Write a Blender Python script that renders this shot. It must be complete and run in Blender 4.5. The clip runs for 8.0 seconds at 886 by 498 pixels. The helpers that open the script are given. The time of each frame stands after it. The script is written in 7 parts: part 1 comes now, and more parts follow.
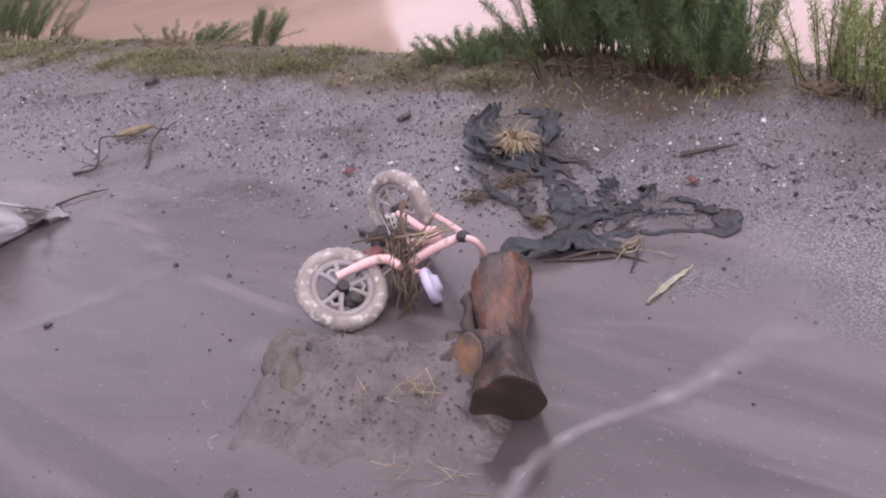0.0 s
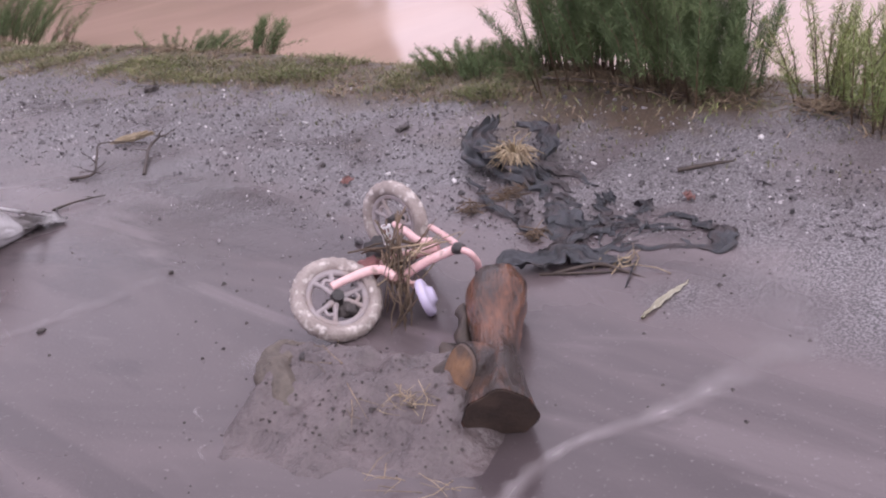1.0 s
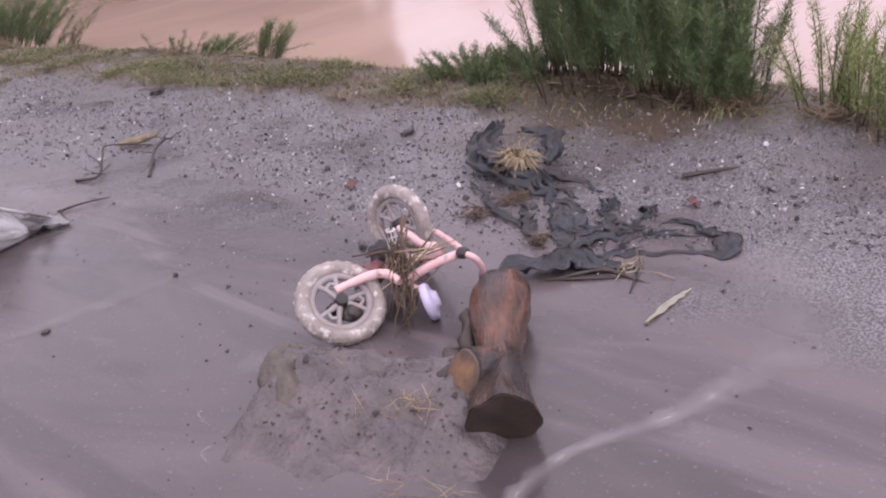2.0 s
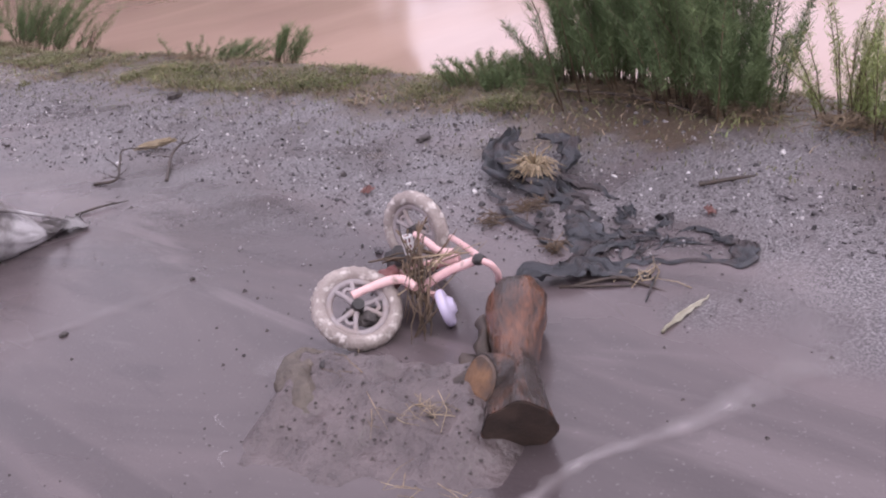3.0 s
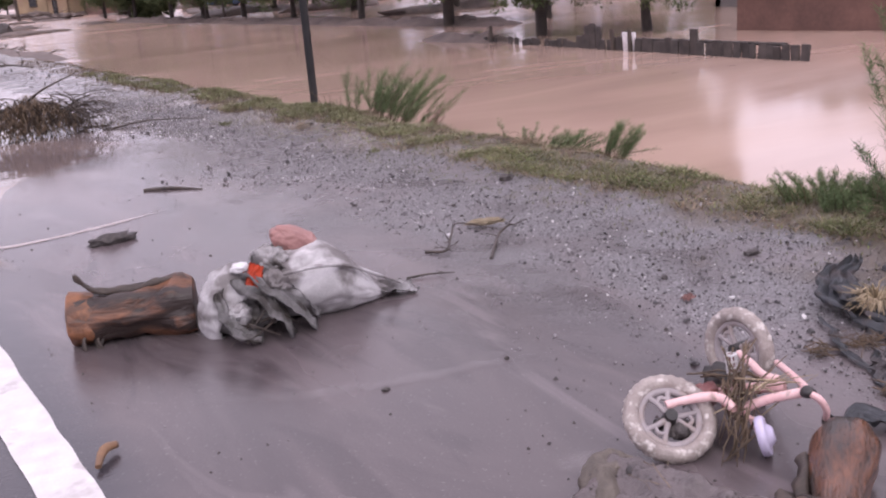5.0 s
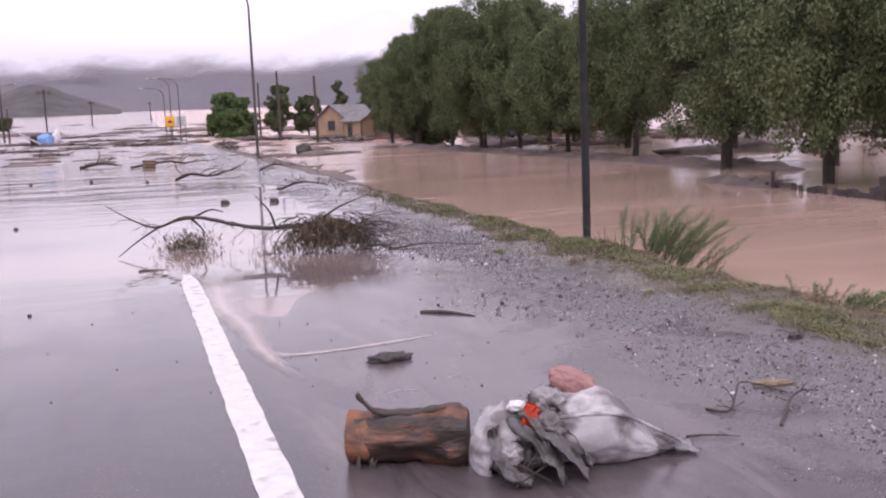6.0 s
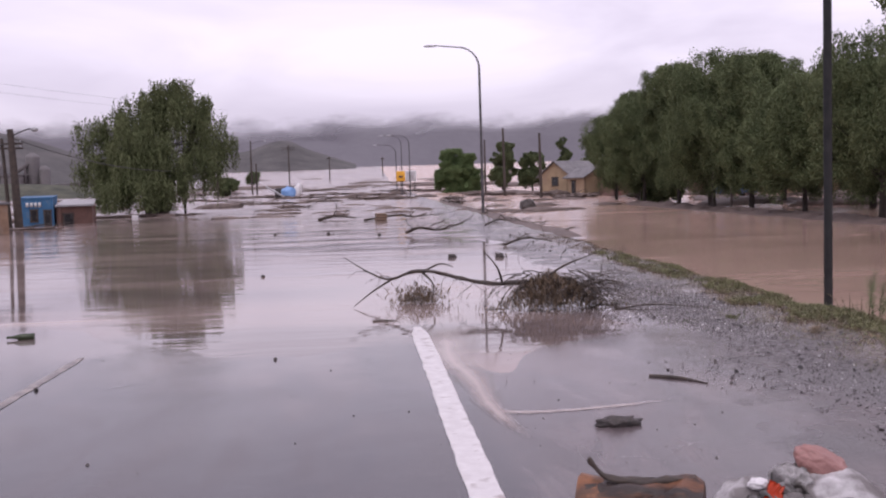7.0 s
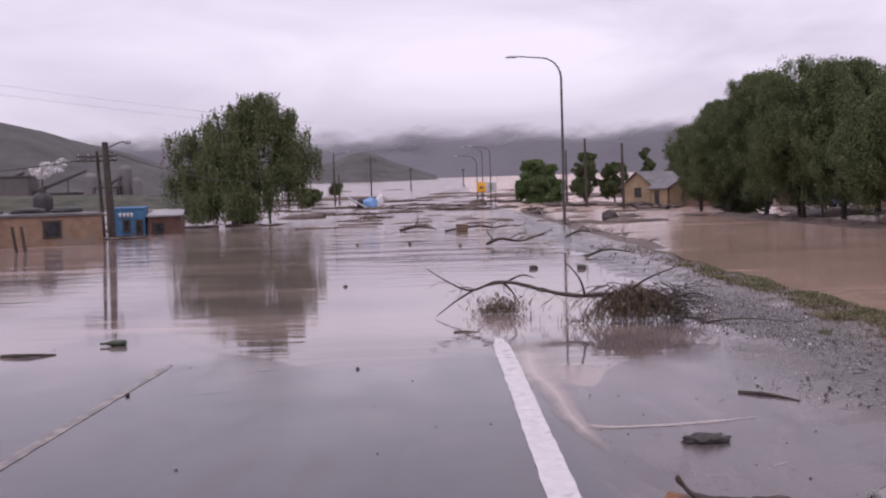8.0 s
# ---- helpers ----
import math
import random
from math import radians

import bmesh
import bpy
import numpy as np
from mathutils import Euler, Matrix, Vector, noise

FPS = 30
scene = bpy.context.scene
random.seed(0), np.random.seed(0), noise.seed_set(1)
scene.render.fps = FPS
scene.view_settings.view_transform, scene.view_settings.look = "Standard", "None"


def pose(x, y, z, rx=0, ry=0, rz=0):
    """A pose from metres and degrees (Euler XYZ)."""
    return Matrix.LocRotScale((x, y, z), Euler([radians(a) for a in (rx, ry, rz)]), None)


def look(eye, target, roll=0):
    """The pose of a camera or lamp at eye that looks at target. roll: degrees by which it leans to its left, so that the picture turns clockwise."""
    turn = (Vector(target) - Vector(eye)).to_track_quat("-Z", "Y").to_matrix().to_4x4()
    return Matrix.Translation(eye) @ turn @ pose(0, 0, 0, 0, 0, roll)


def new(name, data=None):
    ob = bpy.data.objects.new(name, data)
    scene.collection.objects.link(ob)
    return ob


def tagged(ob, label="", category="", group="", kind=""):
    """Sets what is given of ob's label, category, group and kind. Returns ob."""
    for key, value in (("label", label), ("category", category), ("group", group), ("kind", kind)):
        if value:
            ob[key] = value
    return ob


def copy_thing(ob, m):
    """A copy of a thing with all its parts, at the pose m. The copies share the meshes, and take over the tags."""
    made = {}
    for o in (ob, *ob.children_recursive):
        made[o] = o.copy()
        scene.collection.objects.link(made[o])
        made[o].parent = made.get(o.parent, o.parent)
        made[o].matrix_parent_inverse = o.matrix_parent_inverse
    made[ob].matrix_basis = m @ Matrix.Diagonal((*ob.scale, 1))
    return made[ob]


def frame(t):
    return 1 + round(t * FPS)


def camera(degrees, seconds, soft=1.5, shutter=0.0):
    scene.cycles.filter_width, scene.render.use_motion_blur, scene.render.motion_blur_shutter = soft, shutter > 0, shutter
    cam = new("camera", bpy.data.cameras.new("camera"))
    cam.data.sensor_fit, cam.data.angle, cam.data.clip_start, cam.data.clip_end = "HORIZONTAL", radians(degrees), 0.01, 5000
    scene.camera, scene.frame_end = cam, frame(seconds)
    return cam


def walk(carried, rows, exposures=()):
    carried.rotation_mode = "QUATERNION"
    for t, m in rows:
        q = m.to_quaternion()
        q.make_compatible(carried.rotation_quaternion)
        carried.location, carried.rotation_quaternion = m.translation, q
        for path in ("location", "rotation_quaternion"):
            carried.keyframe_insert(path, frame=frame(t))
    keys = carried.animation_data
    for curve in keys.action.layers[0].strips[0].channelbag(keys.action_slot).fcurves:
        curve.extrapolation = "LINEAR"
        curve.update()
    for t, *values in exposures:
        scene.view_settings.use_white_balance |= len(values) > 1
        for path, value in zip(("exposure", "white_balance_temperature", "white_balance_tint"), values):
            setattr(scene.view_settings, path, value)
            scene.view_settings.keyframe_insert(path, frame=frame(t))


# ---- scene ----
cam = camera(50.0, 8.0, soft=2.1)
PATH = [
    (0, (0.073, -0.127, 1.61), (1.476, 1.025, 0.771), -9.0),
    (0.5, (0.081, -0.131, 1.609), (1.492, 1.022, 0.783), -8.3),
    (1, (0.082, -0.132, 1.61), (1.497, 1.02, 0.791), -8.0),
    (2.5, (0.072, -0.131, 1.613), (1.484, 1.036, 0.81), -7.5),
    (3, (0.066, -0.124, 1.619), (1.469, 1.058, 0.823), -7.5),
    (3.5, (0.056, -0.113, 1.631), (1.439, 1.107, 0.857), -6.8),
    (4, (0.039, -0.081, 1.638), (1.325, 1.272, 0.921), -5.7),
    (4.2, (0.034, -0.072, 1.646), (1.256, 1.353, 0.957), -5.7),
    (5.3, (-0.07, -0.069, 1.731), (0.832, 1.647, 1.24), -4.3),
    (5.4, (-0.073, -0.059, 1.744), (0.785, 1.688, 1.287), -4.2),
    (5.5, (-0.076, -0.04, 1.744), (0.755, 1.727, 1.314), -4.0),
    (6, (-0.134, 0.106, 1.737), (0.445, 2.002, 1.469), -2.3),
    (6.5, (-0.18, 0.108, 1.763), (0.152, 2.072, 1.591), -2.1),
    (7, (-0.227, 0.085, 1.777), (-0.093, 2.076, 1.641), -1.8),
    (7.5, (-0.246, 0.087, 1.78), (-0.217, 2.083, 1.66), -1.8),
    (8, (-0.246, 0.114, 1.779), (-0.28, 2.111, 1.671), -1.8),
]
walk(cam, [(t, look(eye, target, roll)) for t, eye, target, roll in PATH], exposures=[(0, 0.6), (4.2, 0.6), (5.5, 0.55), (6.0, 0.5), (6.5, 0.33), (7.0, 0.09), (7.5, -0.05), (8, -0.08)])

# ---- light ----
world = bpy.data.worlds.new("overcast_sky")
scene.world = world
world.use_nodes = True
wn, wl = world.node_tree.nodes, world.node_tree.links
background = wn["Background"]
sky = wn.new("ShaderNodeTexSky")
sky.sky_type, sky.sun_disc = "NISHITA", False
sky.sun_elevation, sky.sun_rotation = radians(48), radians(200)
coords = wn.new("ShaderNodeTexCoord")
split = wn.new("ShaderNodeSeparateXYZ")
wl.new(coords.outputs["Generated"], split.inputs[0])
stretch = wn.new("ShaderNodeMapping")
stretch.inputs["Scale"].default_value = (1.0, 1.0, 3.6)
wl.new(coords.outputs["Generated"], stretch.inputs["Vector"])
puffs = wn.new("ShaderNodeTexNoise")
puffs.inputs["Scale"].default_value, puffs.inputs["Detail"].default_value = 3.0, 5.0
puffs.inputs["Roughness"].default_value = 0.48
puffs.inputs["Distortion"].default_value = 0.5
wl.new(stretch.outputs[0], puffs.inputs["Vector"])
shade = wn.new("ShaderNodeValToRGB")
shade.color_ramp.elements[0].position, shade.color_ramp.elements[1].position = 0.34, 0.64
shade.color_ramp.elements[0].color = (0.71, 0.665, 0.76, 1)
shade.color_ramp.elements[1].color = (0.955, 0.908, 0.988, 1)
wl.new(puffs.outputs["Fac"], shade.inputs[0])
rise = wn.new("ShaderNodeValToRGB")
rise.color_ramp.elements[0].position, rise.color_ramp.elements[1].position = 0.0, 1.0
rise.color_ramp.elements[0].color = (0.56, 0.519, 0.594, 1)
rise.color_ramp.elements[1].color = (1.18, 1.115, 1.2, 1)
step = rise.color_ramp.elements.new(0.13)
step.color = (0.91, 0.855, 0.942, 1)
wl.new(split.outputs["Z"], rise.inputs[0])
clouds = wn.new("ShaderNodeMix")
clouds.data_type, clouds.blend_type = "RGBA", "MULTIPLY"
clouds.inputs["Factor"].default_value = 1.0
wl.new(rise.outputs[0], clouds.inputs[6])
wl.new(shade.outputs[0], clouds.inputs[7])
dim = wn.new("ShaderNodeMix")
dim.data_type, dim.blend_type = "RGBA", "MULTIPLY"
dim.inputs["Factor"].default_value = 1.0
dim.inputs[7].default_value = (0.08, 0.08, 0.08, 1)
wl.new(sky.outputs[0], dim.inputs[6])
cover = wn.new("ShaderNodeMix")
cover.data_type = "RGBA"
cover.inputs["Factor"].default_value = 0.93
wl.new(dim.outputs[2], cover.inputs[6])
wl.new(clouds.outputs[2], cover.inputs[7])
wl.new(cover.outputs[2], background.inputs["Color"])
background.inputs["Strength"].default_value = 1.2

sun = new("sun", bpy.data.lights.new("sun", "SUN"))
sun.data.energy, sun.data.angle, sun.data.color = 0.6, radians(30), (1.0, 0.96, 0.92)
sun.matrix_world = look((-10, -30, 40), (0, 0, 0))


# ---- materials ----
def links_of(m):
    return m.node_tree.nodes, m.node_tree.links


def mat(name, low, high, scale=6.0, rough=0.6, bump=0.3, fine=60.0, metal=0.0, rough_vary=0.15, vary=0.0, dist=0.02, mud=None, mud_scale=4.0, mud_cut=0.5, spec=0.5, along=None):
    """Two colours by broad noise, fine grain in colour and relief, optionally patches of dried mud."""
    m = bpy.data.materials.new(name)
    m.use_nodes = True
    n, l = links_of(m)
    b = n["Principled BSDF"]
    tc = n.new("ShaderNodeTexCoord")
    where = tc.outputs["Object"]
    if along is not None:
        turned = n.new("ShaderNodeMapping")
        turned.inputs["Rotation"].default_value = (0, 0, radians(-along))
        drawn = n.new("ShaderNodeMapping")
        drawn.inputs["Scale"].default_value = (0.22, 1, 1)
        l.new(where, turned.inputs["Vector"])
        l.new(turned.outputs[0], drawn.inputs["Vector"])
        where = drawn.outputs[0]
    broad = n.new("ShaderNodeTexNoise")
    broad.inputs["Scale"].default_value, broad.inputs["Detail"].default_value = scale, 6
    grain = n.new("ShaderNodeTexNoise")
    grain.inputs["Scale"].default_value, grain.inputs["Detail"].default_value = fine, 4
    for t in (broad, grain):
        l.new(where, t.inputs["Vector"])
    add = n.new("ShaderNodeMath")
    add.operation = "MULTIPLY_ADD"
    add.inputs[1].default_value = 0.35
    l.new(grain.outputs["Fac"], add.inputs[0])
    l.new(broad.outputs["Fac"], add.inputs[2])
    ramp = n.new("ShaderNodeValToRGB")
    ramp.color_ramp.elements[0].position, ramp.color_ramp.elements[1].position = 0.45, 0.9
    ramp.color_ramp.elements[0].color, ramp.color_ramp.elements[1].color = (*low, 1), (*high, 1)
    l.new(add.outputs[0], ramp.inputs[0])
    colour = ramp.outputs[0]
    if vary:
        geo = n.new("ShaderNodeNewGeometry")
        scale_v = n.new("ShaderNodeMapRange")
        scale_v.inputs[3].default_value, scale_v.inputs[4].default_value = 1 - vary, 1 + vary
        l.new(geo.outputs["Random Per Island"], scale_v.inputs[0])
        mul = n.new("ShaderNodeMix")
        mul.data_type, mul.blend_type = "RGBA", "MULTIPLY"
        mul.inputs["Factor"].default_value = 1
        l.new(colour, mul.inputs[6])
        l.new(scale_v.outputs[0], mul.inputs[7])
        colour = mul.outputs[2]
    if mud:
        patch = n.new("ShaderNodeTexNoise")
        patch.inputs["Scale"].default_value, patch.inputs["Detail"].default_value = mud_scale, 7
        l.new(where, patch.inputs["Vector"])
        edge = n.new("ShaderNodeMapRange")
        edge.inputs[1].default_value, edge.inputs[2].default_value = mud_cut - 0.05, mud_cut + 0.07
        l.new(patch.outputs["Fac"], edge.inputs[0])
        mix = n.new("ShaderNodeMix")
        mix.data_type = "RGBA"
        mix.inputs[7].default_value = (*mud, 1)
        l.new(edge.outputs[0], mix.inputs["Factor"])
        l.new(colour, mix.inputs[6])
        colour = mix.outputs[2]
    l.new(colour, b.inputs["Base Color"])
    rr = n.new("ShaderNodeMapRange")
    rr.inputs[3].default_value, rr.inputs[4].default_value = max(0.02, rough - rough_vary), min(1, rough + rough_vary)
    l.new(broad.outputs["Fac"], rr.inputs[0])
    l.new(rr.outputs[0], b.inputs["Roughness"])
    b.inputs["Metallic"].default_value, b.inputs["Specular IOR Level"].default_value = metal, spec
    if bump:
        bp = n.new("ShaderNodeBump")
        bp.inputs["Strength"].default_value, bp.inputs["Distance"].default_value = bump, dist
        l.new(add.outputs[0], bp.inputs["Height"])
        l.new(bp.outputs[0], b.inputs["Normal"])
    return m


def ground_material():
    """Wet asphalt, silt and gravel in one sheet, told apart by the distance across the road."""
    m = bpy.data.materials.new("wet_silt_ground")
    m.use_nodes = True
    n, l = links_of(m)
    b = n["Principled BSDF"]
    geo = n.new("ShaderNodeNewGeometry")
    sep = n.new("ShaderNodeSeparateXYZ")
    l.new(geo.outputs["Position"], sep.inputs[0])

    def noise_node(scale, detail, sx=1.0, sy=1.0, distortion=0.0):
        mp = n.new("ShaderNodeMapping")
        mp.inputs["Scale"].default_value = (sx, sy, 1)
        l.new(geo.outputs["Position"], mp.inputs["Vector"])
        t = n.new("ShaderNodeTexNoise")
        t.inputs["Scale"].default_value, t.inputs["Detail"].default_value = scale, detail
        t.inputs["Distortion"].default_value = distortion
        l.new(mp.outputs[0], t.inputs["Vector"])
        return t.outputs["Fac"]

    def math_node(kind, a, c=0.0, d=0.0):
        t = n.new("ShaderNodeMath")
        t.operation = kind
        for k, v in enumerate((a, c, d)):
            if isinstance(v, (int, float)):
                t.inputs[k].default_value = v
            else:
                l.new(v, t.inputs[k])
        return t.outputs[0]

    def ranged(v, a, c, lo=0.0, hi=1.0):
        t = n.new("ShaderNodeMapRange")
        t.interpolation_type = "SMOOTHSTEP"
        for k, q in enumerate((a, c, lo, hi)):
            t.inputs[k + 1].default_value = q
        l.new(v, t.inputs[0])
        return t.outputs[0]

    def mixed(f, a, c):
        t = n.new("ShaderNodeMix")
        t.data_type = "RGBA"
        l.new(f, t.inputs["Factor"])
        for k, q in ((6, a), (7, c)):
            if isinstance(q, tuple):
                t.inputs[k].default_value = (*q, 1)
            else:
                l.new(q, t.inputs[k])
        return t.outputs[2]

    wide = noise_node(0.55, 5, distortion=0.6)
    mid = noise_node(3.0, 6)
    swirl = noise_node(1.1, 4, 1.0, 0.3, 1.6)
    tiny = noise_node(70, 5)
    grit = noise_node(105, 8)
    patchy = noise_node(1.7, 6, distortion=0.8)
    x_wob = math_node("MULTIPLY_ADD", math_node("SUBTRACT", wide, 0.5), 3.4, sep.outputs["X"])
    x_wob = math_node("MULTIPLY_ADD", math_node("SUBTRACT", mid, 0.5), 1.3, x_wob)
    gravel = math_node("MULTIPLY", ranged(x_wob, 2.6, 3.5), ranged(patchy, 0.36, 0.56, 0.35, 1.0))
    lane = ranged(math_node("MULTIPLY_ADD", math_node("SUBTRACT", mid, 0.5), 0.3, sep.outputs["X"]), 0.75, 0.45)
    silt = mixed(ranged(swirl, 0.3, 0.72), (0.064, 0.052, 0.055), (0.138, 0.112, 0.115))
    drawn = noise_node(2.6, 7, 1.0, 0.22, 0.9)
    silt = mixed(ranged(drawn, 0.56, 0.70, 0.0, 0.55), silt, (0.175, 0.146, 0.150))
    silt = mixed(ranged(drawn, 0.44, 0.34, 0.0, 0.6), silt, (0.056, 0.046, 0.049))
    silt = mixed(ranged(mid, 0.58, 0.75), silt, (0.082, 0.067, 0.069))
    asphalt = mixed(ranged(swirl, 0.3, 0.75), (0.038, 0.035, 0.042), (0.072, 0.063, 0.068))
    stones = mixed(ranged(grit, 0.40, 0.62), (0.050, 0.045, 0.048), (0.258, 0.243, 0.252))
    colour = mixed(lane, silt, asphalt)
    stones = mixed(math_node("MULTIPLY", ranged(sep.outputs["Y"], 4.5, 11.0), ranged(patchy, 0.24, 0.46)), stones, (0.076, 0.062, 0.062))
    colour = mixed(gravel, colour, stones)
    earth = mixed(ranged(grit, 0.35, 0.65), (0.050, 0.038, 0.028), (0.135, 0.100, 0.075))
    colour = mixed(ranged(x_wob, 4.2, 4.75), colour, earth)
    speck = ranged(tiny, 0.645, 0.70)
    colour = mixed(math_node("MULTIPLY", speck, math_node("MULTIPLY_ADD", gravel, 0.7, 0.15)), colour, (0.42, 0.40, 0.40))
    # muddy water thickens into the flooded stretch
    y_wob = math_node("MULTIPLY_ADD", math_node("SUBTRACT", wide, 0.5), 7.0, sep.outputs["Y"])
    y_wob = math_node("MULTIPLY_ADD", math_node("SUBTRACT", swirl, 0.5), 5.0, y_wob)
    soaked = math_node("MULTIPLY", ranged(y_wob, 7.0, 14.5), math_node("SUBTRACT", 1.0, gravel))
    colour = mixed(soaked, colour, (0.185, 0.148, 0.141))
    l.new(colour, b.inputs["Base Color"])
    rough = ranged(swirl, 0.35, 0.7, 0.17, 0.34)
    rough = math_node("MULTIPLY_ADD", lane, -0.03, rough)
    rough = math_node("MULTIPLY", rough, ranged(y_wob, 4.5, 12.5, 1.0, 0.22))
    rough = math_node("MULTIPLY_ADD", gravel, 0.18, rough)
    l.new(rough, b.inputs["Roughness"])
    height = math_node("MULTIPLY_ADD", math_node("MULTIPLY", gravel, grit), 0.45, math_node("MULTIPLY", tiny, 0.10))
    height = math_node("MULTIPLY_ADD", mid, 0.25, height)
    bp = n.new("ShaderNodeBump")
    bp.inputs["Distance"].default_value = 0.02
    l.new(math_node("MULTIPLY_ADD", soaked, -0.42, 0.5), bp.inputs["Strength"])
    l.new(height, bp.inputs["Height"])
    l.new(bp.outputs[0], b.inputs["Normal"])
    return m


def water_material(name, low, high, rough, ripple, sx=0.35, sy=1.0):
    m = bpy.data.materials.new(name)
    m.use_nodes = True
    n, l = links_of(m)
    b = n["Principled BSDF"]
    geo = n.new("ShaderNodeNewGeometry")
    mp = n.new("ShaderNodeMapping")
    mp.inputs["Scale"].default_value = (sx, sy, 1)
    l.new(geo.outputs["Position"], mp.inputs["Vector"])
    t = n.new("ShaderNodeTexNoise")
    t.inputs["Scale"].default_value, t.inputs["Detail"].default_value, t.inputs["Distortion"].default_value = 0.5, 6, 0.8
    l.new(mp.outputs[0], t.inputs["Vector"])
    ramp = n.new("ShaderNodeValToRGB")
    ramp.color_ramp.elements[0].position, ramp.color_ramp.elements[1].position = 0.35, 0.68
    ramp.color_ramp.elements[0].color, ramp.color_ramp.elements[1].color = (*low, 1), (*high, 1)
    l.new(t.outputs["Fac"], ramp.inputs[0])
    l.new(ramp.outputs[0], b.inputs["Base Color"])
    rr = n.new("ShaderNodeMapRange")
    rr.inputs[1].default_value, rr.inputs[2].default_value = 0.45, 0.72
    rr.inputs[3].default_value, rr.inputs[4].default_value = rough, rough + 0.10
    l.new(t.outputs["Fac"], rr.inputs[0])
    b.inputs["IOR"].default_value = 1.34
    w = n.new("ShaderNodeTexNoise")
    w.inputs["Scale"].default_value, w.inputs["Detail"].default_value = 2.2, 3
    l.new(mp.outputs[0], w.inputs["Vector"])
    bp = n.new("ShaderNodeBump")
    bp.inputs["Strength"].default_value, bp.inputs["Distance"].default_value = ripple, 0.03
    l.new(w.outputs["Fac"], bp.inputs["Height"])
    # the current runs rougher up the valley
    sep = n.new("ShaderNodeSeparateXYZ")
    l.new(geo.outputs["Position"], sep.inputs[0])
    far = n.new("ShaderNodeMapRange")
    far.inputs[1].default_value, far.inputs[2].default_value = 22, 90
    far.inputs[3].default_value, far.inputs[4].default_value = 0.0, 1.0
    l.new(sep.outputs["Y"], far.inputs[0])
    long_mp = n.new("ShaderNodeMapping")
    long_mp.inputs["Scale"].default_value = (0.22, 0.5, 1)
    l.new(geo.outputs["Position"], long_mp.inputs["Vector"])
    surge = n.new("ShaderNodeTexNoise")
    surge.inputs["Scale"].default_value, surge.inputs["Detail"].default_value = 1.2, 6
    l.new(long_mp.outputs[0], surge.inputs["Vector"])
    far_rough = n.new("ShaderNodeMapRange")
    far_rough.inputs[1].default_value, far_rough.inputs[2].default_value = 30, 120
    far_rough.inputs[3].default_value, far_rough.inputs[4].default_value = 0.0, 0.16
    l.new(sep.outputs["Y"], far_rough.inputs[0])
    total = n.new("ShaderNodeMath")
    l.new(rr.outputs[0], total.inputs[0])
    l.new(far_rough.outputs[0], total.inputs[1])
    l.new(total.outputs[0], b.inputs["Roughness"])
    bq = n.new("ShaderNodeBump")
    bq.inputs["Distance"].default_value = 0.32
    l.new(far.outputs[0], bq.inputs["Strength"])
    l.new(surge.outputs["Fac"], bq.inputs["Height"])
    l.new(bp.outputs[0], bq.inputs["Normal"])
    l.new(bq.outputs[0], b.inputs["Normal"])
    return m


SILT = (0.19, 0.155, 0.145)
M_GROUND = ground_material()
M_FILM = water_material("thin_muddy_water", (0.145, 0.116, 0.112), (0.34, 0.26, 0.235), 0.04, 0.16, 0.20, 1.0)
M_FLOOD = water_material("brown_flood_water", (0.42, 0.292, 0.238), (0.51, 0.358, 0.292), 0.075, 0.10)
M_LINE = mat("worn_road_paint", (0.52, 0.49, 0.49), (0.70, 0.68, 0.68), 9, 0.45, 0.15, 90, mud=(0.36, 0.32, 0.31), mud_scale=6, mud_cut=0.63)
M_OLDLINE = mat("silted_road_paint", (0.22, 0.185, 0.17), (0.34, 0.29, 0.265), 9, 0.35, 0.15, 90, mud=(0.13, 0.108, 0.105), mud_scale=6, mud_cut=0.47)
M_STONE = mat("gravel_stone", (0.046, 0.042, 0.044), (0.245, 0.228, 0.235), 40, 0.62, 0.3, 200, vary=0.65, spec=0.35)
M_PALE = mat("pale_stone", (0.40, 0.38, 0.38), (0.62, 0.60, 0.60), 40, 0.4, 0.2, 200, vary=0.3)
M_DARKCLOD = mat("dark_clod", (0.035, 0.03, 0.03), (0.10, 0.085, 0.08), 30, 0.6, 0.5, 120)
M_GRASS = mat("grass", (0.098, 0.106, 0.050), (0.215, 0.212, 0.112), 2.5, 0.75, 0, 30, vary=0.4, spec=0.25)
M_REED = mat("tamarisk_green", (0.088, 0.130, 0.060), (0.165, 0.215, 0.100), 3.0, 0.8, 0, 30, vary=0.3, spec=0.2)
M_REEDLIGHT = mat("light_green_shoot", (0.14, 0.19, 0.06), (0.29, 0.33, 0.12), 3.0, 0.6, 0, 30, vary=0.35)
M_STRAW = mat("dry_straw", (0.22, 0.16, 0.10), (0.46, 0.38, 0.26), 12, 0.7, 0.1, 90, vary=0.4)
M_DEADSTEM = mat("wet_dead_stem", (0.06, 0.042, 0.028), (0.17, 0.115, 0.07), 8, 0.6, 0.1, 90, vary=0.4)
M_DRIFT = mat("drift_stalk", (0.100, 0.070, 0.046), (0.32, 0.245, 0.160), 9, 0.6, 0.1, 90, vary=0.4)
M_TWIG = mat("wet_twig", (0.024, 0.018, 0.016), (0.080, 0.058, 0.045), 20, 0.55, 0.3, 120)
M_LEAF = mat("tree_leaf", (0.062, 0.082, 0.040), (0.160, 0.188, 0.094), 0.9, 0.85, 0, 8, vary=0.3, spec=0.15)
